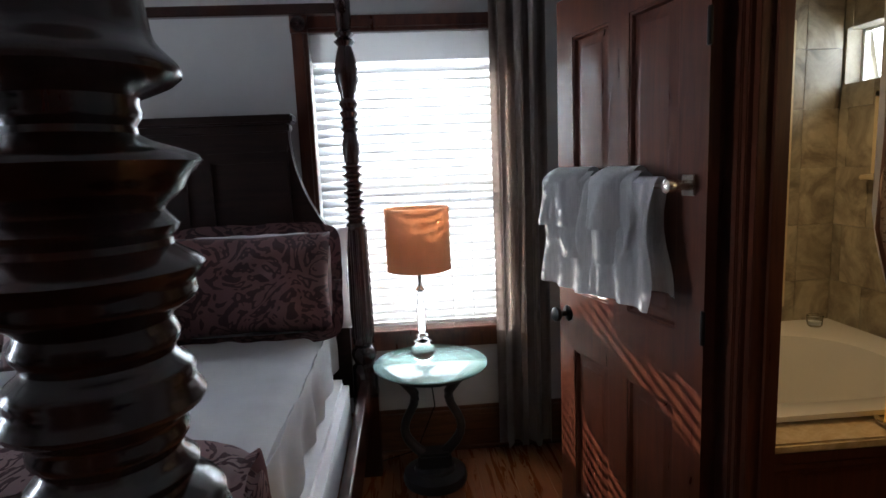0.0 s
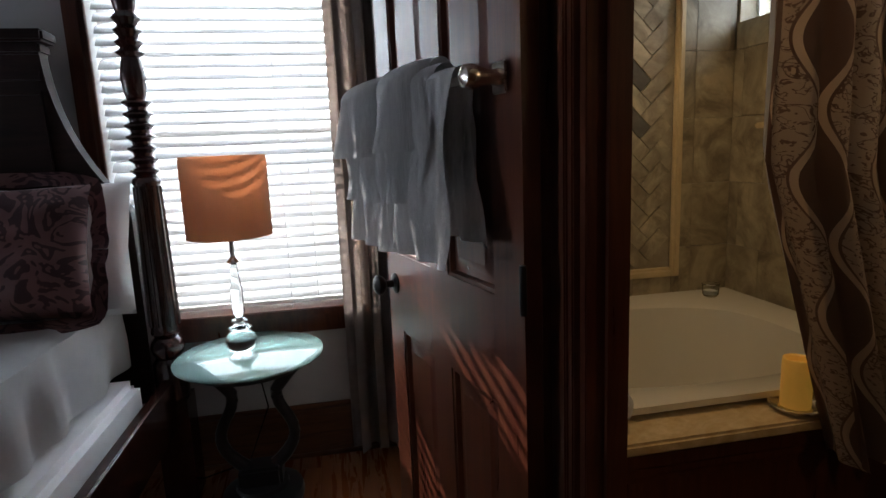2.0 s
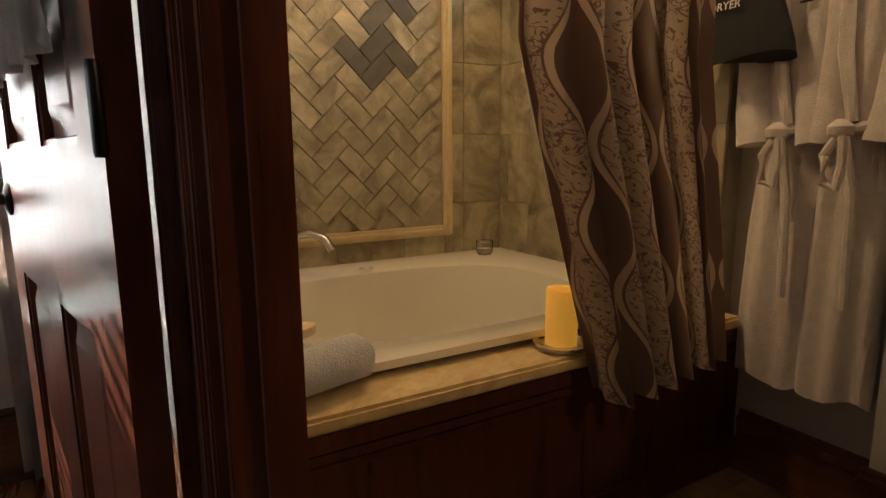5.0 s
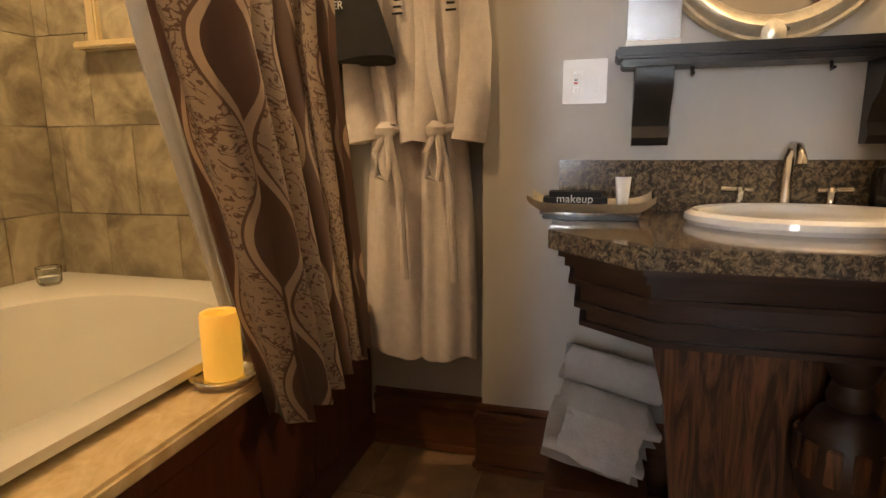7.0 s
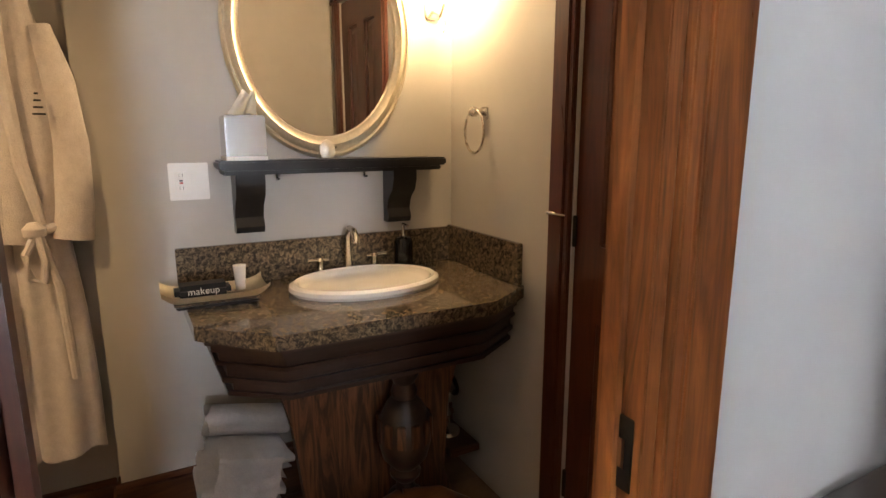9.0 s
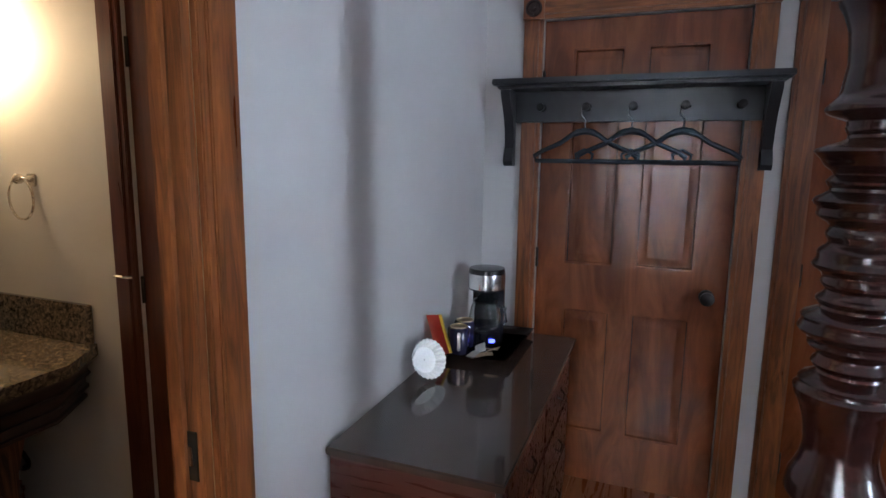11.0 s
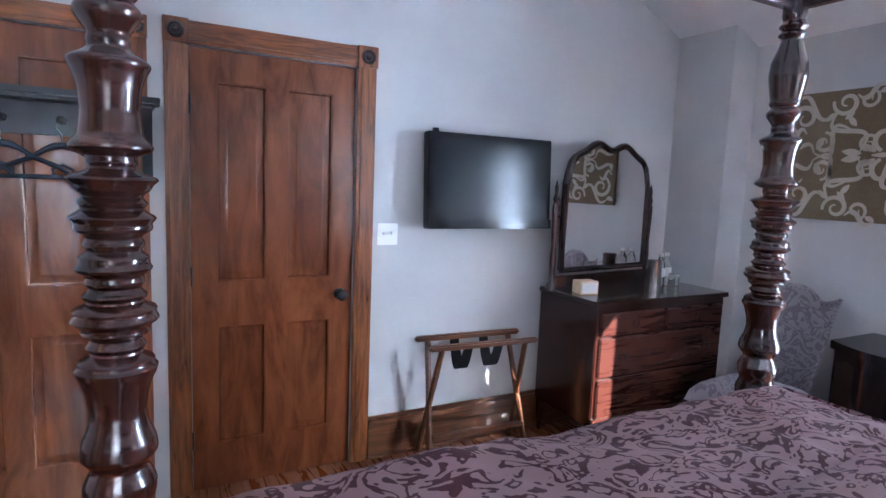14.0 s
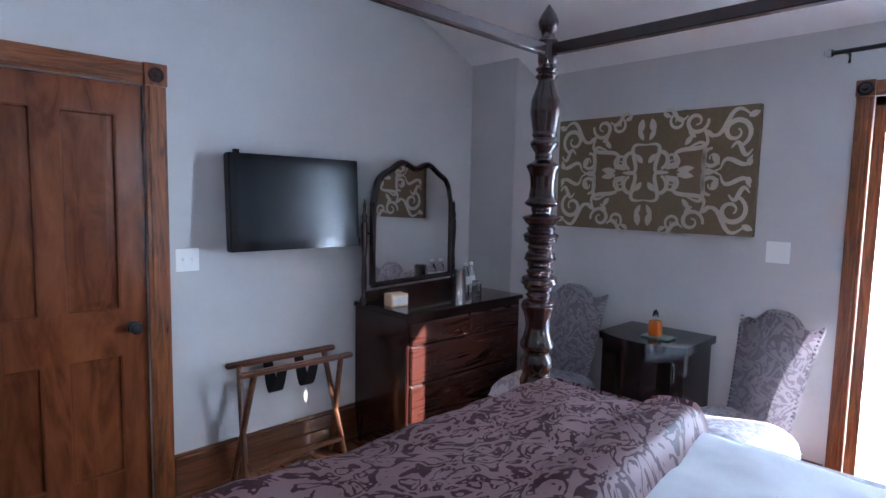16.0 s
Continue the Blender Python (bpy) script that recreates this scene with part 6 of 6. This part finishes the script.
for t_ in (-1, 1):
    part("top_rail", box(bmx(), -0.335, -0.10 * t_ - 0.018, 0.64, 0.335, -0.10 * t_ + 0.018, 0.672), BASEWOOD, lr, bevel=0.008)
    part("stretcher", box(bmx(), -0.29, 0.075 * t_ - 0.010, 0.135, 0.29, 0.075 * t_ + 0.010, 0.165), BASEWOOD, lr, bevel=0.004)
for x in (-0.09, 0.10):
    part("strap", sheet(bmx(), lambda u, v, x=x: Vector((x + (v - 0.5) * 0.055 * (1 + 0.3 * math.sin(math.pi * u)), 0.10 - 0.20 * u, 0.667 - 0.17 * math.sin(math.pi * u))), 20, 4, (1, 1), 0.004), BLACKCLOTH, lr)

# ---- dressing table with mirror ----
ds = thing("dressing_chest", "dark mahogany chest of drawers with glass top", "chest of drawers")
CX0, CX1, CY0, CY1, CZ = -2.10, -1.02, YS + 0.03, 0.97, 0.92
part("body", box(bmx(), CX0 + 0.015, CY0, 0.20, CX1 - 0.015, CY1 - 0.025, CZ - 0.03), MAHOG, ds, bevel=0.006)
part("top", box(bmx(), CX0, CY0, CZ - 0.03, CX1, CY1, CZ - 0.006), MAHOG, ds, bevel=0.006)
part("glass_cover", box(bmx(), CX0 + 0.005, CY0 + 0.005, CZ - 0.006, CX1 - 0.005, CY1 - 0.005, CZ), BROWNTOP, ds, "dark reflective glass cover")
xm = (CX0 + CX1) / 2
for x0, x1, z0, z1 in ((CX0 + 0.04, xm - 0.01, 0.725, 0.85), (xm + 0.01, CX1 - 0.04, 0.725, 0.85), (CX0 + 0.04, CX1 - 0.04, 0.49, 0.71), (CX0 + 0.04, CX1 - 0.04, 0.25, 0.475)):
    d = part("drawer", box(bmx(), x0, CY1 - 0.03, z0, x1, CY1 - 0.008, z1), DRESSWOOD, ds, bevel=0.006)
    for px_ in ([(x0 + x1) / 2] if x1 - x0 < 0.6 else [x0 + 0.16, x1 - 0.16]):
        part("pull", tube(bmx(), [(px_ + 0.022 * math.cos(a), CY1 + 0.004, (z0 + z1) / 2 + 0.022 * math.sin(a)) for a in [2 * math.pi * k / 14 for k in range(14)]], 0.004, 6, True), IRON, d)
pr = [(CX0 + 0.02, 0.20), (CX0 + 0.02, 0.25), (CX1 - 0.02, 0.25), (CX1 - 0.02, 0.20)] + [(CX1 - 0.02 - (CX1 - CX0 - 0.04) * k / 12, 0.20 - 0.03 * math.sin(k / 12 * 3 * math.pi) ** 2) for k in range(1, 12)]
part("scalloped_apron", prism(bmx(), pr, 0, 0.02, Matrix(((1, 0, 0, 0), (0, 0, 1, CY1 - 0.03), (0, 1, 0, 0), (0, 0, 0, 1)))), DRESSWOOD, ds)
for x in (CX0 + 0.04, CX1 - 0.04):
    for y in (CY0 + 0.03, CY1 - 0.06):
        part("leg", lathe(bmx(), [(0.012, 0), (0.014, 0.01), (0.018, 0.08), (0.026, 0.16), (0.028, 0.21)], 12, Matrix.Translation((x, y, 0))), MAHOG, ds)
dm = thing("dressing_mirror", "arched dressing mirror in a dark scalloped frame", "mirror")
MXc, MY, hw_ = -1.43, CY0 + 0.10, 0.385


def arch(s):
    out = [(-hw_ * s, 1.04 - 0.03 * (s - 1)), (-hw_ * s, 1.55)]
    for k in range(1, 24):
        a = k / 24
        x = -hw_ + 2 * hw_ * a
        z = 1.55 + 0.24 * (1 - abs(2 * a - 1) ** 4) ** 0.6 + 0.018 * math.cos(a * 2 * math.pi * 3) * (1 - abs(2 * a - 1) ** 6)
        out.append((x * s, 1.40 + (z - 1.40) * s))
    return out + [(hw_ * s, 1.55), (hw_ * s, 1.04 - 0.03 * (s - 1))]


mm = Matrix(((1, 0, 0, MXc), (0, 0, 1, MY), (0, 1, 0, 0), (0, 0, 0, 1)))
part("glass", prism(bmx(), arch(0.95), 0.014, 0.018, mm), MIRROR, dm)
part("backing", prism(bmx(), arch(1.02), -0.01, 0.010, mm), MAHOG, dm)
part("frame", tube(bmx(), [mm @ Vector((x, z, 0.012)) for x, z in arch(0.99)], 0.022, 8, True), MAHOG, dm)
for s in (-1, 1):
    part("upright", lathe(bmx(), [(0.024, 0.92), (0.026, 0.95), (0.014, 0.98), (0.018, 1.10), (0.013, 1.2), (0.018, 1.30), (0.02, 1.42), (0.012, 1.44), (0.02, 1.46), (0.01, 1.49), (0.012, 1.53), (0.002, 1.57)], 14, Matrix.Translation((MXc + s * 0.445, MY, 0))), MAHOG, dm)
    part("pivot", tube(bmx(), [(MXc + s * 0.445, MY, 1.36), (MXc + s * 0.35, MY, 1.36)], 0.008, 8), IRON, dm)
part("cross_rail", box(bmx(), MXc - 0.445, MY - 0.015, 0.921, MXc + 0.445, MY + 0.02, 1.005), MAHOG, dm, bevel=0.006)
dm.matrix_world = Matrix.Translation((MXc, MY, 0)) @ Matrix.Rotation(radians(7), 4, "Z") @ Matrix.Translation((-MXc, -MY, 0))
bx_ = thing("wooden_box", "small pale wooden drawer box with white knob", "wooden box", pose(-1.14, 0.72, CZ + 0.001, 0, 0, -8))
part("case", box(bmx(), -0.06, -0.045, 0, 0.06, 0.045, 0.075), PALEWOOD, bx_, bevel=0.003)
part("drawer_front", box(bmx(), -0.05, 0.045, 0.01, 0.05, 0.049, 0.065), PAPER, bx_)
part("knob", lathe(bmx(), [(0.005, 0), (0.008, 0.01), (0.001, 0.013)], 10, Matrix.Translation((0, 0.049, 0.038)) @ Matrix.Rotation(radians(-90), 4, "X")), WHITEPL, bx_)
ib = thing("ice_bucket", "brushed steel cylinder cup on the chest", "cup", pose(-1.72, 0.70, CZ + 0.001))
part("cup", lathe(bmx(), [(0.045, 0), (0.046, 0.17), (0.048, 0.175), (0.043, 0.175), (0.041, 0.01), (0.001, 0.008)], 24), STEEL, ib)
for x, y in ((-1.82, 0.66), (-1.90, 0.64)):
    wb = thing("water_bottle", "clear plastic water bottle with a pale blue label", "bottle", pose(x, y, CZ + 0.001), "bottles on the chest")
    part("bottle", lathe(bmx(), [(0.03, 0), (0.032, 0.01), (0.032, 0.13), (0.026, 0.155), (0.013, 0.18), (0.012, 0.195)], 20), GLASS, wb)
    part("label", lathe(bmx(), [(0.0325, 0.06), (0.0326, 0.061), (0.0326, 0.11), (0.0325, 0.111)], 20), WHITEPL, wb)
    part("cap", lathe(bmx(), [(0.0145, 0.192), (0.0145, 0.21), (0.001, 0.211)], 14), WHITEPL, wb)
for x, y in ((-1.66, 0.82),):
    gg = thing("drinking_glass", "clear drinking glass upside down", "glass", pose(x - 0.14, y - 0.03, CZ + 0.001))
    part("tumbler", lathe(bmx(), [(0.036, 0), (0.031, 0.10), (0.001, 0.102)], 20), GLASS, gg)


# ---- chairs and small cabinet by the west wall ----
def chair(m, label):
    c = thing("slipper_chair", label, "chair", m, "damask chairs")
    # local: the seat looks to +x
    def seat(u, v):
        a, d = 2 * u - 1, 2 * v - 1
        k = max(0.0, (1 - abs(a) ** 5) * (1 - abs(d) ** 5)) ** 0.4
        return Vector((0.25 * a, 0.26 * d * (1 + 0.08 * a), 0.36 + 0.13 * k))
    part("seat", sheet(bmx(), seat, 30, 30, (0.5, 0.5)), CHAIRFAB, c)
    part("seat_frame", box(bmx(), -0.24, -0.25, 0.27, 0.25, 0.25, 0.38), CHAIRFAB, c, bevel=0.02)

    def wdt(v):
        return 0.185 + 0.055 * v ** 1.5

    def back(u, v):
        a = 2 * u - 1
        z = 0.42 + (0.56 + 0.05 * math.cos(a * math.pi / 2) ** 2 - 0.045 * max(0, 1 - abs(abs(a) - 0.62) / 0.3)) * v
        return Vector((-0.22 - 0.14 * v + 0.02 * math.cos(a * 1.5) * math.sin(math.pi * v), wdt(v) * a, z))
    part("backrest", sheet(bmx(), back, 30, 24, (0.45, 0.6), -0.06), CHAIRFAB, c)
    nails = bmx()
    path = [(0.03, k / 26) for k in range(27)] + [(k / 20, 0.97) for k in range(1, 20)] + [(0.97, 1 - k / 26) for k in range(27)]
    for u, v in path:
        p = back(u, v) + Vector((0.004, 0, 0))
        lathe(nails, [(0.007, -0.002), (0.005, 0.004), (0.001, 0.006)], 6, Matrix.Translation(p) @ Matrix.Rotation(radians(80), 4, "Y"))
    tagged(part("nail_trim", nails, STEEL, c, "row of silver nailheads"), kind="stuff")
    for x, y in ((-0.2, -0.2), (-0.2, 0.2), (0.2, -0.2), (0.2, 0.2)):
        part("leg", lathe(bmx(), [(0.014, 0), (0.02, 0.15), (0.026, 0.28)], 10, Matrix.Translation((x, y, 0))), BLACKWOOD, c)
    return c


chair(pose(-1.85, 1.36, 0, 0, 0, 8), "lilac damask slipper chair with nailhead trim beside the chest")
chair(pose(-1.95, 2.40, 0, 0, 0, -20), "lilac damask slipper chair with nailhead trim by the garden door")
cb = thing("small_cabinet", "low black lacquered cabinet with curved front", "cabinet", pose(-2.0, 1.95, 0) @ Matrix.Diagonal((1, 0.86, 1, 1)))
curve = [(-0.28, -0.30), (0.12, -0.30)] + [(0.12 + 0.09 * math.sin(math.pi * k / 10), -0.30 + 0.06 * k) for k in range(1, 10)] + [(0.12, 0.30), (-0.28, 0.30)]
part("body", prism(bmx(), [(x * 0.93, y * 0.93) for x, y in curve], 0.06, 0.79), BLACKPL, cb, bevel=0.006)
part("top", prism(bmx(), curve, 0.79, 0.83), BLACKPL, cb, bevel=0.01)
part("plinth", prism(bmx(), [(x * 0.96, y * 0.96) for x, y in curve], 0.0, 0.06), BLACKPL, cb, bevel=0.006)
for s in (-1, 1):
    part("door", box(bmx(), 0.135, s * 0.13 - 0.11, 0.12, 0.19 - 0.02, s * 0.13 + 0.11, 0.74), BLACKPL, cb, bevel=0.01)
pt = thing("perfume_tray", "small glass tray with an amber bottle", "tray", pose(-1.98, 2.0, 0.831))
part("tray", box(bmx(), -0.05, -0.08, 0, 0.05, 0.08, 0.01), GREENGLASS, pt, bevel=0.002)
am = thing("amber_bottle", "square amber diffuser bottle with clear stopper", "bottle", pose(-1.97, 1.985, 0.842))
part("bottle", box(bmx(), -0.028, -0.028, 0, 0.028, 0.028, 0.085), AMBER, am, bevel=0.005)
part("neck", lathe(bmx(), [(0.012, 0.085), (0.012, 0.105), (0.018, 0.11), (0.014, 0.135), (0.001, 0.15)], 12), GLASS, am)

# ---- canvas with mirrored scrolls ----
AY0, AY1, AZ0, AZ1 = 1.07, 2.35, 1.405, 2.13
art = thing("wall_art", "wide olive-brown canvas printed with pale mirrored scrolls", "wall art", pose(XW, (AY0 + AY1) / 2, (AZ0 + AZ1) / 2, 0, 0, 0))
HWA, HHA = (AY1 - AY0) / 2, (AZ1 - AZ0) / 2
part("canvas", box(bmx(), 0.001, -HWA, -HHA, 0.035, HWA, HHA), CANVAS, art, bevel=0.003)


def ribbon(bm, pts, w):
    """A flat ribbon along points (y, z) on the canvas, widest in the middle of its run."""
    n = len(pts)
    pts = [Vector((0.0365, *p)) for p in pts]
    prev = None
    for i, p in enumerate(pts):
        d = (pts[min(n - 1, i + 1)] - pts[max(0, i - 1)]).normalized()
        s = Vector((0, -d.z, d.y))
        ww = w[i] if isinstance(w, list) else w
        cur = (bm.verts.new(p + s * ww), bm.verts.new(p - s * ww))
        if prev:
            bm.faces.new((prev[0], cur[0], cur[1], prev[1]))
        prev = cur


def spiral(cy, cz, r0, a0, turns, sgn, n=26):
    return [(cy + r0 * (1 - 0.8 * k / n) * math.cos(a0 + sgn * turns * 2 * math.pi * k / n), cz + r0 * (1 - 0.8 * k / n) * math.sin(a0 + sgn * turns * 2 * math.pi * k / n)) for k in range(n + 1)]


def leaf_shape(cy, cz, ang, ln, wd):
    n = 10
    return [(cy + math.cos(ang) * ln * k / n, cz + math.sin(ang) * ln * k / n) for k in range(n + 1)], [max(0.002, wd * math.sin(math.pi * min(1, k / n * 0.98 + 0.02)) ** 0.8) for k in range(n + 1)]


def s_curve(y0, z0, y1, z1, bend, n=20):
    return [(y0 + (y1 - y0) * k / n - (z1 - z0) * bend * math.sin(2 * math.pi * k / n), z0 + (z1 - z0) * k / n + (y1 - y0) * bend * math.sin(2 * math.pi * k / n)) for k in range(n + 1)]


fig = bmx()
for sy in (-1, 1):
    for sz in (-1, 1):
        def mir(ps):
            return [(sy * y, sz * z) for y, z in ps]
        for cy, cz, r0, a0, tn, sg, w in ((0.52, 0.22, 0.085, -1.2, 1.35, 1, 0.015), (0.30, 0.29, 0.07, 0.2, 1.3, -1, 0.013), (0.40, 0.075, 0.06, 1.6, 1.3, 1, 0.012), (0.17, 0.06, 0.05, 2.4, 1.2, -1, 0.011), (0.19, 0.30, 0.05, 2.0, 1.25, 1, 0.010), (0.085, 0.09, 0.07, -1.3, 0.7, 1, 0.014)):
            sp_ = spiral(cy, cz, r0, a0, tn, sg)
            ribbon(fig, mir(sp_), [0.72 * w * (0.5 + 0.8 * math.sin(math.pi * min(1, 0.15 + k / 26))) for k in range(27)])
        for c in ((0.21, 0.02, 0.34, 0.25, 0.25), (0.34, 0.25, 0.60, 0.30, -0.22), (0.26, 0.14, 0.45, 0.02, 0.3), (0.45, 0.02, 0.61, 0.09, 0.2), (0.0, 0.17, 0.15, 0.0, 0.25), (0.61, 0.12, 0.50, 0.13, 0.3), (0.25, 0.33, 0.10, 0.35, 0.2)):
            ribbon(fig, mir(s_curve(*c)), [0.004 + 0.009 * math.sin(math.pi * k / 20) for k in range(21)])
        for cy, cz, an, ln, wd in ((0.24, 0.16, 0.9, 0.07, 0.016), (0.58, 0.30, 0.4, 0.06, 0.018), (0.30, 0.20, 2.4, 0.06, 0.014), (0.20, 0.01, 0.15, 0.10, 0.02), (0.13, 0.02, 0.5, 0.08, 0.016), (0.44, 0.04, 2.2, 0.07, 0.015), (0.36, 0.24, -0.9, 0.06, 0.014), (0.02, 0.20, 1.1, 0.08, 0.016), (0.03, 0.33, -1.4, 0.09, 0.022), (0.10, 0.35, -0.4, 0.05, 0.014), (0.02, 0.06, 0.9, 0.07, 0.018), (0.60, 0.03, 1.57, 0.05, 0.016)):
            p_, w_ = leaf_shape(cy, cz, an, ln, wd)
            ribbon(fig, mir(p_), w_)
tagged(part("scroll_print", fig, SILVERINK, art, "pale scrolling leaf figure"), kind="stuff")

# ---- bathroom niche, window, tiles ----
ni = thing("tub_niche", "cream stone framed niche with a sill beside the tub", "wall niche")
for y0, y1, z0, z1, d in ((4.15, 4.19, 1.37, 1.78, 0.03), (3.80, 3.84, 1.37, 1.78, 0.03), (3.80, 4.19, 1.74, 1.78, 0.03), (3.77, 4.225, 1.345, 1.37, 0.06)):
    part("frame", box(bmx(), XV - d, y0, z0, XV + 0.004, y1, z1), CREAM, ni, bevel=0.006)
part("back", box(bmx(), XV - 0.006, 3.84, 1.37, XV + 0.006, 4.15, 1.74), TILE, ni)
bt = thing("shampoo_bottle", "white plastic bottle on the niche sill", "bottle", pose(XV - 0.032, 3.97, 1.3705))
part("bottle", lathe(bmx(), [(0.02, 0), (0.022, 0.01), (0.022, 0.07), (0.01, 0.085), (0.01, 0.1)], 16), PORC, bt)
bwn = tagged(new("window_3"), "small high bathroom window with two panes", kind="structure")
b = bmx()
for y0, y1, z0, z1 in ((BWY0, BWY0 + 0.015, BWZ0, BWZ1), (BWY1 - 0.015, BWY1, BWZ0, BWZ1), (BWY0, BWY1, BWZ0, BWZ0 + 0.015), (BWY0, BWY1, BWZ1 - 0.015, BWZ1), (4.30, 4.312, BWZ0, BWZ1)):
    box(b, XV + 0.10, y0, z0, XV + 0.13, y1, z1)
part("window_frame", b, WHITEPL, bwn)
p = part("pane", box(bmx(), XV + 0.11, BWY0, BWZ0, XV + 0.114, BWY1, BWZ1), GLASS, bwn)
p.visible_shadow = False

# framed herringbone field
HX0, HX1, HZ0, HZ1 = 2.60, 3.47, 0.68, 2.14
hf = thing("tile_frame", "cream stone moulding round the herringbone tiles", "tile trim")
for x0, x1, z0, z1 in ((HX1 - 0.012, HX1 + 0.035, HZ0 - 0.035, HZ1 + 0.035), (HX0 - 0.035, HX0 + 0.012, HZ0 - 0.035, HZ1 + 0.035), (HX0, HX1, HZ0 - 0.035, HZ0 + 0.012), (HX0, HX1, HZ1 - 0.012, HZ1 + 0.035)):
    b = box(bmx(), x0, YT - 0.016, z0, x1, YT + 0.002, z1)
    i = 0.014
    box(b, x0 + i, YT - 0.026, z0 + i, x1 - i, YT - 0.012, z1 - i)
    part("moulding", b, CREAM, hf, bevel=0.004)
north = bpy.data.objects["wall_bath_north"]
east = bpy.data.objects["wall_bath_tub_east"]
TL, TW = 0.152, 0.076
hb_ = box(bmx(), -TL / 2 + 0.0015, -0.004, -TW / 2 + 0.0015, TL / 2 - 0.0015, 0.004, TW / 2 - 0.0015)
herr_me = mesh_of("tile", hb_, HERR, bevel=0.0012)
herr_dk = herr_me.copy()
herr_dk.materials[0] = HERRDARK
rnd = random.Random(5)
cells = []
for i in range(-14, 15):
    for j in range(-14, 15):
        # right-angled herringbone, turned by 45 degrees
        for rot_ in (0, 1):
            if rot_:
                gx, gz = i * TW + j * 2 * TL + 1.5 * TW, i * TW - 0.5 * TW
            else:
                gx, gz = i * TW + j * 2 * TL, i * TW
            x = 3.05 + (gx - gz) * math.sqrt(0.5)
            z = 1.40 + (gx + gz) * math.sqrt(0.5)
            cells.append((x, z, 45 + 90 * rot_))
for x, z, a in cells:
    if HX0 + 0.045 < x < HX1 - 0.045 and HZ0 + 0.045 < z < HZ1 - 0.045:
        dark = 1.30 < z < 1.62 and 2.92 < x < 3.32 and rnd.random() < 0.4
        o = new("tile", herr_dk if dark else herr_me)
        o.parent = north
        o.matrix_basis = pose(x, YT + 0.004 + rnd.uniform(-0.0008, 0.0008), z, 0, a, 0)


def tiles(parent, axis, a0, a1, z0, z1, size, material, skip, off=0.0):
    """Square tiles on a wall; skip: rectangles left free. Tiles on an edge are cut to fit."""
    na = int(math.ceil((a1 - a0) / size)) + 1
    cache = {}
    row = 0
    z = z0
    while z < z1 - 0.01:
        h = min(size, z1 - z)
        s = off if row % 2 else 0.0
        for k in range(-1, na):
            p, q = max(a0, a0 + k * size + s * size), min(a1, a0 + (k + 1) * size + s * size)
            pieces = [(p, q, z, z + h)]
            for sk_ in skip:
                nxt = []
                for (aa, bb_, cc, dd) in pieces:
                    if bb_ <= sk_[0] or aa >= sk_[1] or dd <= sk_[2] or cc >= sk_[3]:
                        nxt.append((aa, bb_, cc, dd))
                        continue
                    if aa < sk_[0]:
                        nxt.append((aa, sk_[0], cc, dd))
                    if bb_ > sk_[1]:
                        nxt.append((sk_[1], bb_, cc, dd))
                    m0, m1 = max(aa, sk_[0]), min(bb_, sk_[1])
                    if cc < sk_[2]:
                        nxt.append((m0, m1, cc, sk_[2]))
                    if dd > sk_[3]:
                        nxt.append((m0, m1, sk_[3], dd))
                pieces = nxt
            for aa, bb_, cc, dd in pieces:
                if bb_ - aa < 0.015 or dd - cc < 0.015:
                    continue
                key = (round(bb_ - aa, 3), round(dd - cc, 3))
                if key not in cache:
                    wq, hq = (bb_ - aa) / 2 - 0.001, (dd - cc) / 2 - 0.001
                    cache[key] = mesh_of("tile", box(bmx(), -wq, -0.006, -hq, wq, 0.006, hq), material, bevel=0.0012)
                o = new("tile", cache[key])
                o.parent = parent
                c1, c2 = (aa + bb_) / 2, (cc + dd) / 2
                o.matrix_basis = pose(c1, YT + 0.005, c2) if axis == "y" else (pose(XV + 0.005, c1, c2, 0, 0, 90) if axis == "x" else pose(c1, c2, -0.009, 90, 0, 0))
        z += h
        row += 1


tiles(north, "y", XB, XV, 0.477, 2.5, 0.31, TILE, [(HX0 + 0.0, HX1 - 0.0, HZ0, HZ1)])
tiles(east, "x", 3.30, YT, 0.477, 2.5, 0.31, TILE, [(BWY0, BWY1, BWZ0, BWZ1)], 0.5)
tiles(bsub, "z", XB - 0.1, XV + 0.1, YB - 0.1, 3.25, 0.33, BATHTILE, [])
# floorboards
boards = {}
x = XW
k = 0
while x < XE:
    w = min(0.083, XE - x)
    y = YS - 0.05 - rnd.uniform(0, 0.9)
    while y < YN:
        L = rnd.choice((0.9, 1.2, 1.5))
        y0, y1 = max(y, YS - 0.12), min(y + L, YN)
        if y1 - y0 > 0.02 and w > 0.02:
            key = (round(w, 3), round(y1 - y0, 3))
            if key not in boards:
                boards[key] = mesh_of("board", box(bmx(), -w / 2 + 0.0006, -(y1 - y0) / 2 + 0.0006, -0.006, w / 2 - 0.0006, (y1 - y0) / 2 - 0.0006, 0.0), FLOORWOOD, bevel=0.001)
            o = new("board", boards[key])
            o.parent = sub
            o.matrix_basis = pose(x + w / 2, (y0 + y1) / 2, rnd.uniform(-0.0004, 0.0))
        y += L
    x += 0.083
